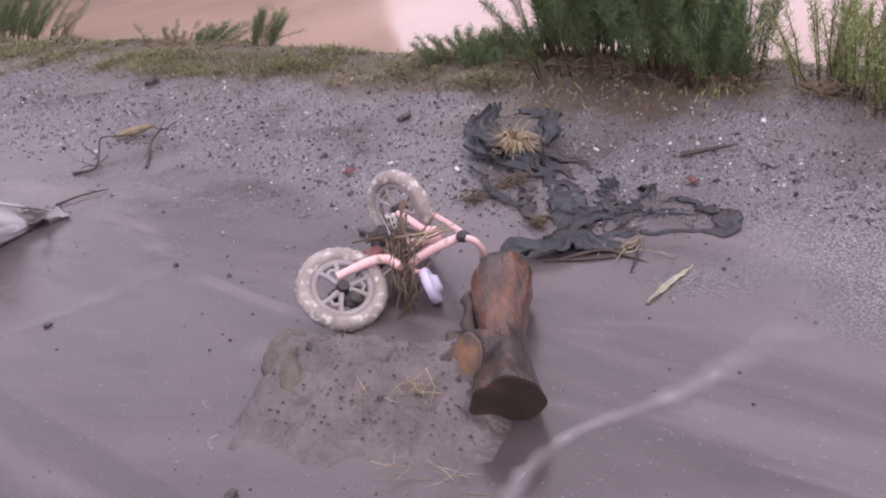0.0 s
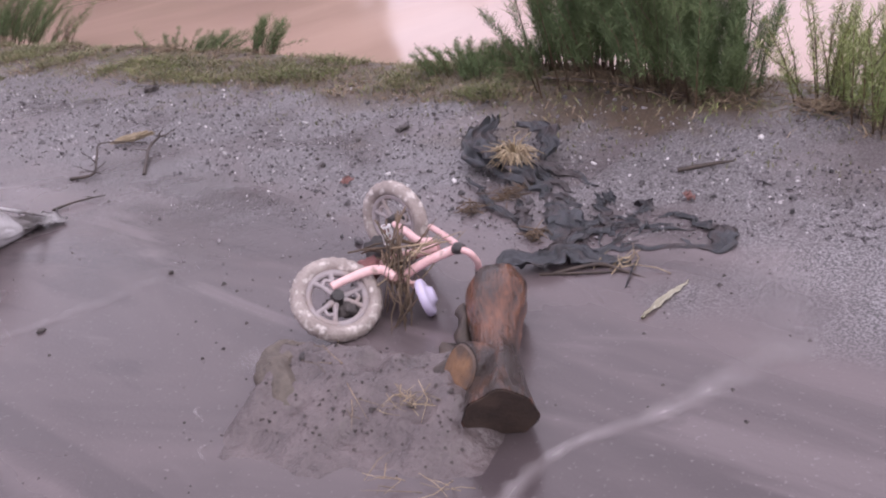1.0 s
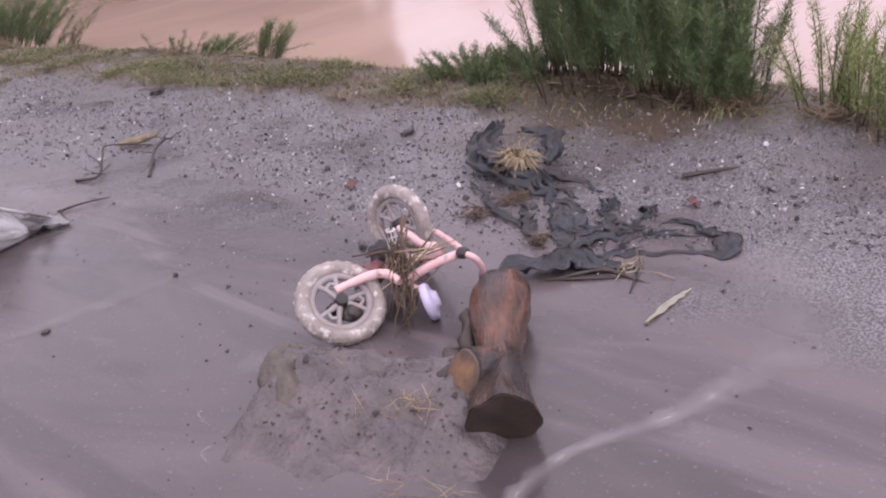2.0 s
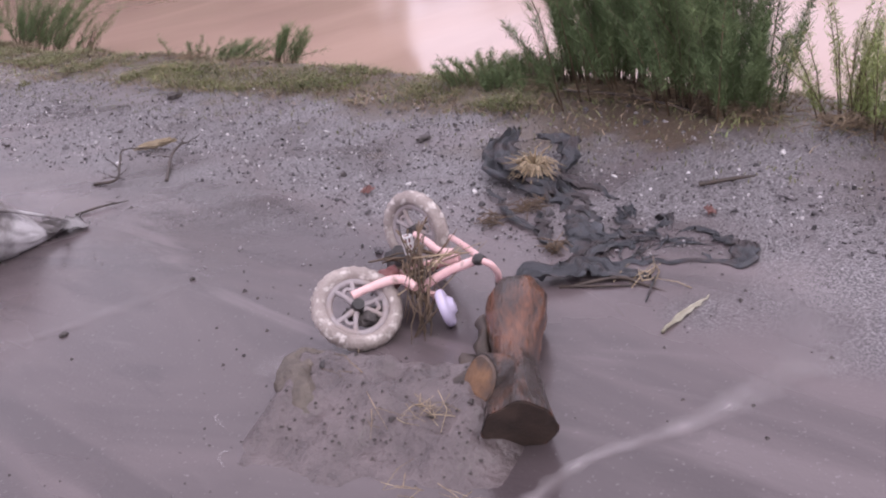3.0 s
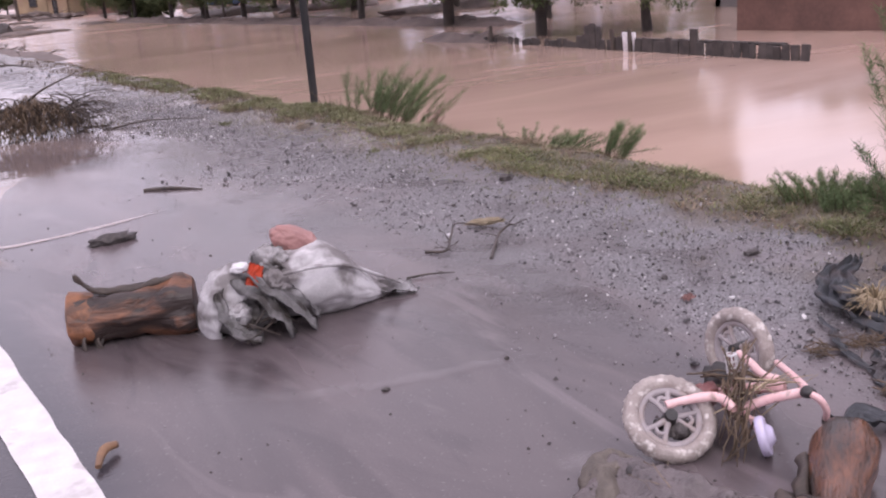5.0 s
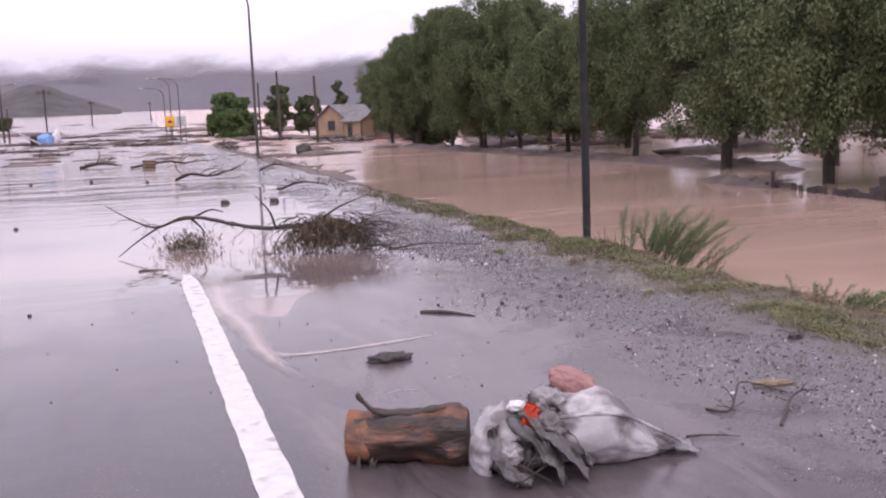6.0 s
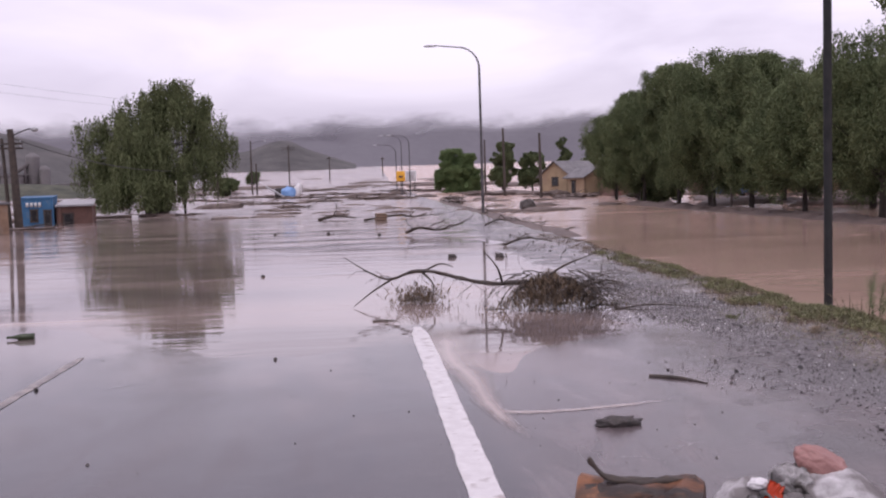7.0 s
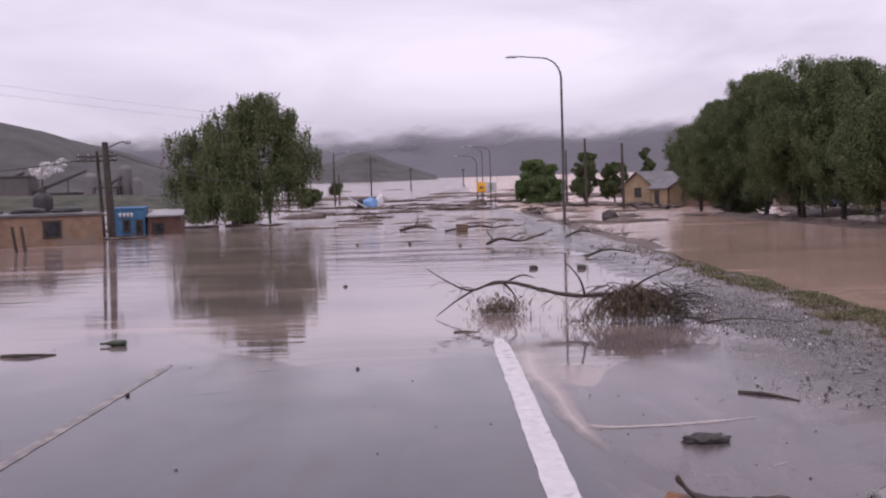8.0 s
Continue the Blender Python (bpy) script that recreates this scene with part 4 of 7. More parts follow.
def road_sign():
    x, y = 3.35, 138.0
    z0 = rise_z(y)
    t = thing("road_sign", (x, y, z0), "yellow and white road sign on two posts", "road sign")
    for dx in (-0.1, 1.9):
        bm = bmesh.new()
        tube(bm, [(x + dx, y + 0.1, z0 - 0.3), (x + dx, y + 0.1, z0 + 3.4)], 0.06, 8)
        part("post", bm, M_LAMPPOLE, t)
    bm = bmesh.new()
    box(bm, (1.25, 0.06, 1.45), pose(x - 0.1, y, z0 + 2.7), 0.02)
    part("panel", bm, M_YELLOW, t, "yellow panel")
    bm = bmesh.new()
    box(bm, (1.55, 0.06, 1.5), pose(x + 1.36, y, z0 + 2.7), 0.02)
    part("panel", bm, M_SIGNWHITE, t, "white panel")
    for k in range(3):
        bm = bmesh.new()
        box(bm, (1.1 - 0.2 * k, 0.02, 0.10), pose(x + 1.36, y - 0.045, z0 + 3.1 - 0.35 * k))
        part("lettering", bm, M_LAMPPOLE, t)
    bm = bmesh.new()
    box(bm, (0.55, 0.02, 0.3), pose(x - 0.1, y - 0.045, z0 + 2.65))
    part("lettering", bm, M_REDWALL, t)


road_sign()


# ---- buildings ----
def wall_run(bm, a, b, z0, h0, h1, thick):
    """An upright wall from a to b, its top going from h0 to h1."""
    a, b = Vector((*a, 0)), Vector((*b, 0))
    side = (b - a).normalized().cross(Vector((0, 0, 1))) * thick
    low = [p + Vector((0, 0, z0)) for p in (a, b, b - side, a - side)]
    top = [Vector((p.x, p.y, z0 + h)) for p, h in zip(low, (h0, h1, h1, h0))]
    v = [bm.verts.new(p) for p in low + top]
    for f in ((0, 1, 5, 4), (1, 2, 6, 5), (2, 3, 7, 6), (3, 0, 4, 7), (4, 5, 6, 7), (3, 2, 1, 0)):
        bm.faces.new([v[k] for k in f])


def opening_on(parent, a, b, s, width, z, h, name, material, out=0.03):
    """A recessed-looking frame and leaf on the wall from a to b, at the share s of its length."""
    a, b = Vector((*a, 0)), Vector((*b, 0))
    d = (b - a).normalized()
    nrm = d.cross(Vector((0, 0, 1)))
    c = a.lerp(b, s) + nrm * out
    ang = math.degrees(math.atan2(d.y, d.x))
    bm = bmesh.new()
    box(bm, (width, 0.05, h), pose(c.x, c.y, z + h / 2, 0, 0, ang))
    o = part(name, bm, material, parent, smoothed=False)
    bm = bmesh.new()
    for dx, dz, sx, sz in ((0, h / 2, width + 0.12, 0.08), (0, -h / 2, width + 0.12, 0.08), (-width / 2, 0, 0.08, h), (width / 2, 0, 0.08, h)):
        box(bm, (sx, 0.09, sz), Matrix.Translation((c.x, c.y, z + h / 2)) @ pose(0, 0, 0, 0, 0, ang) @ pose(dx, 0, dz))
    part("frame", bm, M_POLEWOOD, o, smoothed=False)
    return o


def block_house(name, label, corners, h, wall, roof, pitch=0.3, over=0.2, openings=(), sink=0.4):
    """A one-storey building on a plan of four corners (counter-clockwise seen from above), with a lean-to sheet roof."""
    cx, cy = sum(c[0] for c in corners) / 4, sum(c[1] for c in corners) / 4
    z0 = rise_z(cy) - sink
    t = thing(name, (cx, cy, z0), label, "building")
    for k in range(4):
        a, b = corners[k], corners[(k + 1) % 4]
        bm = bmesh.new()
        hb = h + sink + (pitch if k in (1, 2) else 0)
        ha = h + sink + (pitch if k in (2, 3) else 0)
        wall_run(bm, a, b, z0, ha, hb, 0.2)
        part("wall", bm, wall, t, smoothed=False)
    bm = bmesh.new()
    c = Vector((cx, cy, 0))
    pts = []
    for k, q in enumerate(corners):
        p = Vector((*q, 0))
        p = p + (p - c).normalized() * over
        pts.append(Vector((p.x, p.y, z0 + h + sink + (pitch if k >= 2 else 0) + 0.02)))
    low = [bm.verts.new(p) for p in pts]
    top = [bm.verts.new(p + Vector((0, 0, 0.10))) for p in pts]
    bm.faces.new(top)
    bm.faces.new(low[::-1])
    for k in range(4):
        bm.faces.new((low[k], low[(k + 1) % 4], top[(k + 1) % 4], top[k]))
    part("roof", bm, roof, t, smoothed=False)
    for side, s, w, z, hh, nm, mt in openings:
        opening_on(t, corners[side], corners[(side + 1) % 4], s, w, rise_z(cy) + z, hh, nm, mt)
    return t


block_house("brick_house", "half-buried mud-brick house with a flat cluttered roof", [(-23.6, 42.9), (-17.95, 47.1), (-21.0, 51.0), (-26.6, 46.8)], 1.40, M_BRICK, M_ROOF, 0.12, 0.15, ((0, 0.66, 0.75, 0.42, 0.75, "window", M_OPENING), (0, 0.2, 0.7, 0.4, 0.75, "window", M_OPENING)))
blue = block_house("blue_hut", "small blue painted hut half buried in mud", [(-21.1, 57.2), (-19.3, 57.6), (-20.0, 60.5), (-21.8, 60.1)], 1.55, M_BLUE, M_BLUE, 0.1, 0.04, ((0, 0.42, 0.36, 0.25, 0.7, "window", M_OPENING), (0, 0.82, 0.36, -0.1, 1.0, "door", M_OPENING)))
for k in range(4):
    bm = bmesh.new()
    box(bm, (0.16, 0.02, 0.26), pose(-20.66 + 0.22 * k, 57.24 + 0.049 * k, 1.32, 0, 0, 12.5))
    part("lettering", bm, M_SIGNWHITE, blue)
block_house("grey_shed", "low shed with a pale sheet roof in the mud", [(-19.2, 57.9), (-17.6, 59.4), (-18.5, 63.0), (-20.0, 62.0)], 1.05, M_REDWALL, M_ROOFLIGHT, 0.3, 0.25, ((0, 0.3, 0.6, -0.1, 0.75, "door", M_OPENING),))


def water_tank():
    x, y, z = -21.7, 49.0, rise_z(47) + 1.60
    t = thing("water_tank", (x, y, z), "black plastic water tank on the brick house roof", "water tank")
    bm = bmesh.new()
    tube(bm, [(x, y, z - 0.05), (x, y, z + 0.1), (x, y, z + 0.75), (x, y, z + 0.95), (x, y, z + 1.02)], [0.48, 0.5, 0.5, 0.36, 0.2], 20)
    for k in range(3):
        tube(bm, [(x, y, z + 0.2 + 0.2 * k), (x, y, z + 0.24 + 0.2 * k)], 0.52, 20)
    part("tank", bm, M_BLACK, t)
    bm = bmesh.new()
    tube(bm, [(x, y, z + 1.02), (x, y, z + 1.14)], [0.22, 0.2], 14)
    part("lid", bm, M_BLACK, t)


water_tank()
for k, (x, y, w) in enumerate(((-22.6, 44.9, 1.2), (-21.2, 46.2, 1.4), (-19.7, 47.1, 1.3))):
    bm = bmesh.new()
    lump(bm, pose(x, y, 1.72, 0, 0, 36), (w * 0.6, 0.4, 0.2), 0.25, 2, k * 2.0, 3, flat=-0.08)
    solo("roof_tarp", bm, M_BLACK, "black plastic sheet lying on the brick house roof", "tarpaulin", "roof sheets")
for x, y in ((-18.85, 39.7), (-18.35, 39.45)):
    plain_post(x, y, 0.03, 1.08, 0.07, M_POLEWOOD, "fence_post", "short dark timber post in the mud", -0.12, "post", "short timber posts")


def gable_house(name, label, x0, x1, y0, y1, h, ridge, along_x, wall, roof, openings=()):
    cy = (y0 + y1) / 2
    z0 = rise_z(cy) - 0.4
    t = thing(name, ((x0 + x1) / 2, cy, z0), label, "house")
    cs = [(x0, y0), (x1, y0), (x1, y1), (x0, y1)]
    for k in range(4):
        a, b = cs[k], cs[(k + 1) % 4]
        bm = bmesh.new()
        wall_run(bm, a, b, z0, h + 0.4, h + 0.4, 0.2)
        if (k % 2 == 1) == along_x:
            p, q = Vector((*a, z0 + h + 0.4)), Vector((*b, z0 + h + 0.4))
            m = p.lerp(q, 0.5) + Vector((0, 0, ridge - h))
            inn = (q - p).normalized().cross(Vector((0, 0, 1))) * -0.2
            v = [bm.verts.new(c) for c in (p, q, m, p + inn, q + inn, m + inn)]
            for f in ((0, 1, 2), (5, 4, 3), (1, 4, 5, 2), (0, 2, 5, 3)):
                bm.faces.new([v[i] for i in f])
        part("wall", bm, wall, t, smoothed=False)
    o = 0.35
    for s in (0, 1):
        bm = bmesh.new()
        if along_x:
            e = y0 - o if s == 0 else y1 + o
            drop = (ridge - h) * o / ((y1 - y0) / 2)
            pts = [(x0 - o, e, z0 + h + 0.4 - drop), (x1 + o, e, z0 + h + 0.4 - drop), (x1 + o, cy, z0 + ridge + 0.4), (x0 - o, cy, z0 + ridge + 0.4)]
        else:
            mx = (x0 + x1) / 2
            e = x0 - o if s == 0 else x1 + o
            drop = (ridge - h) * o / ((x1 - x0) / 2)
            pts = [(e, y0 - o, z0 + h + 0.4 - drop), (mx, y0 - o, z0 + ridge + 0.4), (mx, y1 + o, z0 + ridge + 0.4), (e, y1 + o, z0 + h + 0.4 - drop)]
        low = [bm.verts.new(Vector(p) + Vector((0, 0, 0.02))) for p in pts]
        top = [bm.verts.new(Vector(p) + Vector((0, 0, 0.12))) for p in pts]
        bm.faces.new(top)
        bm.faces.new(low[::-1])
        for k in range(4):
            bm.faces.new((low[k], low[(k + 1) % 4], top[(k + 1) % 4], top[k]))
        bmesh.ops.recalc_face_normals(bm, faces=bm.faces)
        part("roof_slope", bm, roof, t, smoothed=False)
    for side, s, w, z, hh, nm, mt in openings:
        opening_on(t, cs[side], cs[(side + 1) % 4], s, w, z0 + 0.4 + z, hh, nm, mt)
    return t


house = gable_house("tan_house", "tan walled house with a grey gable roof", 19.9, 25.9, 110, 114.6, 2.1, 3.7, True, M_TAN, M_ROOF, ((3, 0.5, 0.9, 0.9, 1.0, "window", M_OPENING), (0, 0.3, 1.0, 0.0, 1.8, "door", M_OPENING)))
house.rotation_euler.z = radians(40)
house = gable_house("tan_house", "tan walled annex with a grey gable roof", 21.9, 25.0, 104, 108, 1.9, 2.8, False, M_TAN, M_ROOF, ((3, 0.4, 0.8, 0.0, 1.5, "door", M_OPENING),))
house.rotation_euler.z = radians(18)
gable_house("grey_roof_house", "house with a pale sheet roof behind the trees", 31, 39, 88, 94, 3.0, 4.6, True, M_REDWALL, M_ROOFLIGHT, ((0, 0.3, 1.2, 0.9, 1.1, "window", M_OPENING), (0, 0.75, 1.0, 0.0, 2.0, "door", M_OPENING)))
gable_house("red_brick_house", "dim red brick house behind the trees", 24, 30, 96, 103, 2.8, 4.0, True, M_REDWALL, M_ROOF, ((0, 0.5, 1.2, 0.9, 1.1, "window", M_OPENING),))
gable_house("brown_house", "dull brown house behind the trees", 38, 44, 84, 90, 2.0, 3.0, True, M_BRICK, M_ROOF, ((0, 0.35, 1.2, 0.8, 1.0, "window", M_OPENING), (0, 0.7, 1.0, 0.0, 1.9, "door", M_OPENING)))
gable_house("grey_wall_house", "low grey house standing in the flood", 24.6, 30.0, 17.4, 21.6, 2.0, 2.7, True, M_CONCRETE, M_ROOF, ((3, 0.55, 1.3, 1.3, 1.3, "window", M_OPENING),))
block_house("brown_shed", "low brown tin shed standing in the flood", [(17.7, 14.9), (17.9, 11.2), (20.4, 11.4), (20.2, 15.0)], 0.55, M_REDWALL, M_ROOF, 0.08, 0.05)


def parked_car(x, y, turn):
    z0 = rise_z(y) - 0.25
    t = thing("parked_car", (x, y, z0), "blue car stranded in flood water by the houses", "car")
    m = pose(x, y, z0, 0, 0, turn)
    bm = bmesh.new()
    box(bm, (4.1, 1.65, 0.62), m @ pose(0, 0, 0.62), 0.16)
    part("body", bm, M_CARBLUE, t)
    bm = bmesh.new()
    made = box(bm, (2.3, 1.5, 0.58), m @ pose(-0.2, 0, 1.2), 0.14)
    part("cabin", bm, M_CARBLUE, t)
    for s in (-1, 1):
        bm = bmesh.new()
        box(bm, (1.9, 0.03, 0.36), m @ pose(-0.2, s * 0.765, 1.22))
        part("side_window", bm, M_OPENING, t)
    for dx in (-1.25, 1.25):
        for s in (-1, 1):
            bm = bmesh.new()
            tube(bm, [m @ Vector((dx, s * 0.62, 0.32)), m @ Vector((dx, s * 0.84, 0.32))], 0.32, 18)
            part("wheel", bm, M_BLACK, t)


parked_car(30.5, 80.5, 8)


# ---- mud banks, fence and debris of the flood ----
def debris_bank(x, y, sx, sy, h, seed, label="low bank of mud and flood debris", turn=0.0, sticks=10, freq=2.6, amp=0.55):
    z0 = rise_z(y)
    t = thing("debris_bank", (x, y, z0), label, "debris", "flood debris banks")
    rng = random.Random(seed)
    bm = bmesh.new()
    lump(bm, pose(x, y, z0, 0, 0, turn), (sx, sy, h), amp, freq, seed * 1.3, 5, flat=-0.1)
    for v in bm.verts:
        v.co.z += 0.25 * h * nz(v.co.x * 1.5, v.co.y * 1.5, seed)
    part("mud", bm, M_DEBRIS, t)
    for k in range(sticks):
        bm = bmesh.new()
        p = Vector((x, y, z0)) + pose(0, 0, 0, 0, 0, turn) @ Vector((rng.uniform(-0.9, 0.9) * sx, rng.uniform(-0.6, 0.6) * sy, h * rng.uniform(0.3, 0.8)))
        a = rng.uniform(0, 6.28)
        e = p + Vector((math.cos(a), math.sin(a), rng.uniform(-0.1, 0.5))) * rng.uniform(0.5, 1.6)
        mid = p.lerp(e, 0.5) + Vector((0, 0, rng.uniform(0, 0.15)))
        tube(bm, [p, mid, e], [0.035, 0.03, 0.012], 5)
        part("stick", bm, M_TWIG, t)
    return t


for i, (x, y, sx, sy, h) in enumerate(((-1.0, 112, 3.2, 1.6, 0.55), (-10.6, 101, 4.4, 1.4, 0.42), (-15.5, 104, 3.2, 1.5, 0.45), (-5.6, 106, 2.2, 1.2, 0.35), (2.6, 108, 2.4, 1.6, 0.5), (-4.0, 124, 4.2, 1.8, 0.55), (-11.0, 137, 5.0, 2.0, 0.6), (1.0, 142, 5.0, 2.2, 0.6), (-18.0, 152, 6.0, 2.5, 0.7), (-7.5, 162, 6.0, 2.5, 0.6), (-28, 140, 5.0, 2.5, 0.7), (-40, 210, 14, 4, 0.9), (6.0, 185, 8, 3, 0.6), (-14, 230, 12, 4, 0.7), (8.0, 104, 1.6, 3.0, 0.4), (7.0, 88, 1.1, 4.5, 0.32), (20.5, 108, 4.5, 2.5, 0.7), (14.0, 120, 4.0, 2.0, 0.6), (24.0, 84.0, 2.4, 1.4, 0.8), (19.0, 92.0, 2.8, 1.6, 0.5), (-24, 67, 5, 1.8, 0.45), (-17.5, 70.0, 6.0, 1.5, 0.40), (-19.0, 51.0, 3.0, 0.8, 0.25), (-7.4, 82, 1.8, 0.35, 0.2))):
    debris_bank(x, y, sx * 0.72, sy * 0.6, h * 0.46, i + 1, sticks=8)

def mud_ridge(x, y0, y1, width, h, seed, label, sink=0.0):
    """A long uneven ridge of mud, lumpy with roots and rubbish."""
    ny, nx = int((y1 - y0) / 0.22), 15
    verts, faces = [], []
    for j in range(ny + 1):
        y = y0 + (y1 - y0) * j / ny
        mid = x + 0.5 * width * nz(y * 0.35, seed)
        end = smooth(y0, y0 + 1.2, y) * smooth(y1, y1 - 1.2, y)
        for i in range(nx + 1):
            u = 2 * i / nx - 1
            px = mid + u * width
            z = h * (1 - abs(u) ** 1.5) * end * (0.75 + 0.6 * nz(px * 0.9, y * 0.7, seed) + 0.45 * nz(px * 2.6, y * 2.6, seed)) - 0.06
            verts.append((px, y, rise_z(y) - sink + z))
    w = nx + 1
    faces = [(j * w + i, j * w + i + 1, (j + 1) * w + i + 1, (j + 1) * w + i) for j in range(ny) for i in range(nx)]
    t = thing("mud_ridge", (x, (y0 + y1) / 2, rise_z((y0 + y1) / 2) - sink), label, "mud bank", "ridges of mud")
    link_part("mud", mesh_of("mud", verts, faces, M_DEBRIS), t)
    rng = random.Random(seed)
    for k in range(int((y1 - y0) * 1.1)):
        y = rng.uniform(y0 + 1, y1 - 1)
        c = Vector((x + rng.uniform(-0.7, 0.7) * width, y, rise_z(y) - sink + h * rng.uniform(0.2, 0.8)))
        a = rng.uniform(0, 6.28)
        bm = bmesh.new()
        ln = rng.uniform(0.25, 0.8)
        tube(bm, [c, c + Vector((math.cos(a) * ln * 0.5, math.sin(a) * ln * 0.5, rng.uniform(0, 0.1))), c + Vector((math.cos(a) * ln, math.sin(a) * ln, rng.uniform(-0.1, 0.25)))], [0.02, 0.015, 0.006], 5)
        part("stick", bm, M_TWIG, t)


mud_ridge(5.9, 30, 90, 0.55, 0.16, 41, "long ridge of mud and twigs along the verge")
mud_ridge(18.7, 24, 70, 1.0, 0.34, 43, "mud bank with roots under the shade trees", 0.21)
mud_ridge(14.5, 18.5, 23.5, 0.6, 0.32, 44, "mud bank at the end of the stub fence", 0.21)


def flood_scatter():
    """Bars of mud, stones and drift strewn over the flooded flat, too many to count."""
    rng = np.random.default_rng(17)
    bm = bmesh.new()
    for k in range(330):
        y = 58 + 240 * rng.random() ** 1.6
        x = rng.uniform(-0.42, 0.12) * y if k % 4 else rng.uniform(7.5, 9 + 0.12 * y)
        if abs(x + 17) < 8 and abs(y - 72) < 12:
            continue
        s = rng.lognormal(0, 0.5) * (0.6 + y / 220)
        sink = 0.21 if x > 6.5 else 0.0
        lump(bm, pose(x, y, rise_z(y) - sink - 0.02, 0, 0, rng.uniform(-15, 15)), (0.8 * s, 0.30 * s, 0.12 * s * rng.uniform(0.5, 1.6)), 0.5, 2.4, k * 1.1, 2, flat=-0.05)
    for k in range(170):
        y = rng.uniform(30, 150)
        x = rng.uniform(23, 30 + 0.5 * y)
        s = rng.lognormal(0.5, 0.45)
        lump(bm, pose(x, y, rise_z(y) - 0.24, 0, 0, rng.uniform(0, 180)), (1.3 * s, 0.5 * s, 0.16 * s * rng.uniform(0.5, 1.5)), 0.5, 2.4, k * 1.7, 2, flat=-0.05)
    for k in range(110):
        y = 230 + 420 * rng.random() ** 1.3
        x = rng.uniform(-0.55, 0.30) * y
        s = rng.lognormal(0, 0.4)
        lump(bm, pose(x, y, rise_z(y) - 0.1, 0, 0, rng.uniform(-15, 15)), (5 * s, 1.5 * s, 0.40 * s), 0.5, 2.4, k * 1.3, 2, flat=-0.05)
    solo("flood_drift", bm, M_DEBRIS, "bars of mud and drift strewn over the flood", "debris", kind="stuff")


flood_scatter()


def stub_fence():
    t = thing("stub_fence", (13.9, 16.0, -0.3), "line of rotten board stubs standing in the flood", "fence")
    rng = random.Random(5)
    n = 64
    for k in range(n):
        s = k / (n - 1)
        if 0.80 < s < 0.83 or (s > 0.62 and rng.random() < 0.45):
            continue
        x, y = 13.25 + 1.15 * s, 9.8 + 11.4 * s
        h = (0.34 if s < 0.55 else 0.24) * rng.uniform(0.82, 1.1) + (0.25 if rng.random() < 0.05 else 0)
        bm = bmesh.new()
        box(bm, (0.05, 0.17 * rng.uniform(0.8, 1.05), h + 0.3), pose(x + rng.uniform(-0.03, 0.03), y, -0.28 + h / 2 - 0.15, rng.uniform(-4, 4), rng.uniform(-5, 5), rng.uniform(-10, 10)), 0.012)
        part("board", bm, M_BOARD, t, smoothed=False)
    bm = bmesh.new()
    tube(bm, [(13.35, 10.2, 0.04), (13.8, 14.6, 0.02)], 0.035, 6)
    part("rail", bm, M_BOARD, t)
    for s in (0.38, 0.43, 0.86):
        bm = bmesh.new()
        x, y = 13.2 + 1.15 * s, 9.8 + 11.4 * s
        tube(bm, [(x, y, -0.6), (x, y + 0.02, 0.22)], 0.05, 7)
        part("post", bm, M_POLEWOOD, t)
    bm = bmesh.new()
    box(bm, (0.04, 0.34, 0.5), pose(13.68, 14.2, -0.08, 0, -6, 4), 0.01)
    part("panel", bm, M_WHITEPL, t, "pale loose panel")


stub_fence()
bm = bmesh.new()
lump(bm, pose(9.75, 63.2, rise_z(63) + 0.05, 0, 0, 20), (0.52, 0.4, 0.5), 0.35, 1.8, 4.0, 3, flat=-0.25)
solo("boulder", bm, M_DARKCLOD, "dark angular boulder lying in flood water", "boulder", smoothed=False)
t = thing("crate", (-0.08, 47.0, 0.04), "brown wooden crate stranded on the road", "crate")
bm = bmesh.new()
box(bm, (0.52, 0.4, 0.42), pose(-0.08, 47.0, 0.24, 0, 3, 12), 0.02)
part("body", bm, M_BRICK, t)
for k in range(3):
    bm = bmesh.new()
    box(bm, (0.55, 0.44, 0.04), pose(-0.08, 47.0, 0.10 + 0.14 * k, 0, 3, 12), 0.006)
    part("slat", bm, M_POLEWOOD, t)
bm = bmesh.new()
box(bm, (0.40, 0.14, 0.36), pose(-16.0, 63.2, 0.2, 0, 2, 5), 0.03)
solo("kilometre_stone", bm, M_WHITEPL, "small white painted marker stone", "marker")
t = thing("tarpaulin_shelter", (-13.8, 141, 0.44), "collapsed blue and white tarpaulin on poles", "tarpaulin")
bm = bmesh.new()
lump(bm, pose(-13.2, 141, 1.1), (1.1, 0.8, 1.0), 0.3, 2, 3, 3, flat=-0.6)
part("sheet", bm, M_TENT, t, "blue sheet")
bm = bmesh.new()
lump(bm, pose(-12.0, 141.4, 1.3, 0, 20), (0.6, 0.5, 1.2), 0.3, 2, 6, 3, flat=-0.8)
part("sheet", bm, M_WHITEPL, t, "white sheet")
bm = bmesh.new()
tube(bm, [(-16.4, 140.5, 2.2), (-13.5, 140.2, 0.5)], 0.16, 6)
part("pole", bm, M_LAMPHEAD, t)
bm = bmesh.new()
box(bm, (1.4, 1.2, 1.5), pose(-14.6, 142.5, 1.2, 0, 0, 10), 0.1)
part("box", bm, M_BLACK, t)


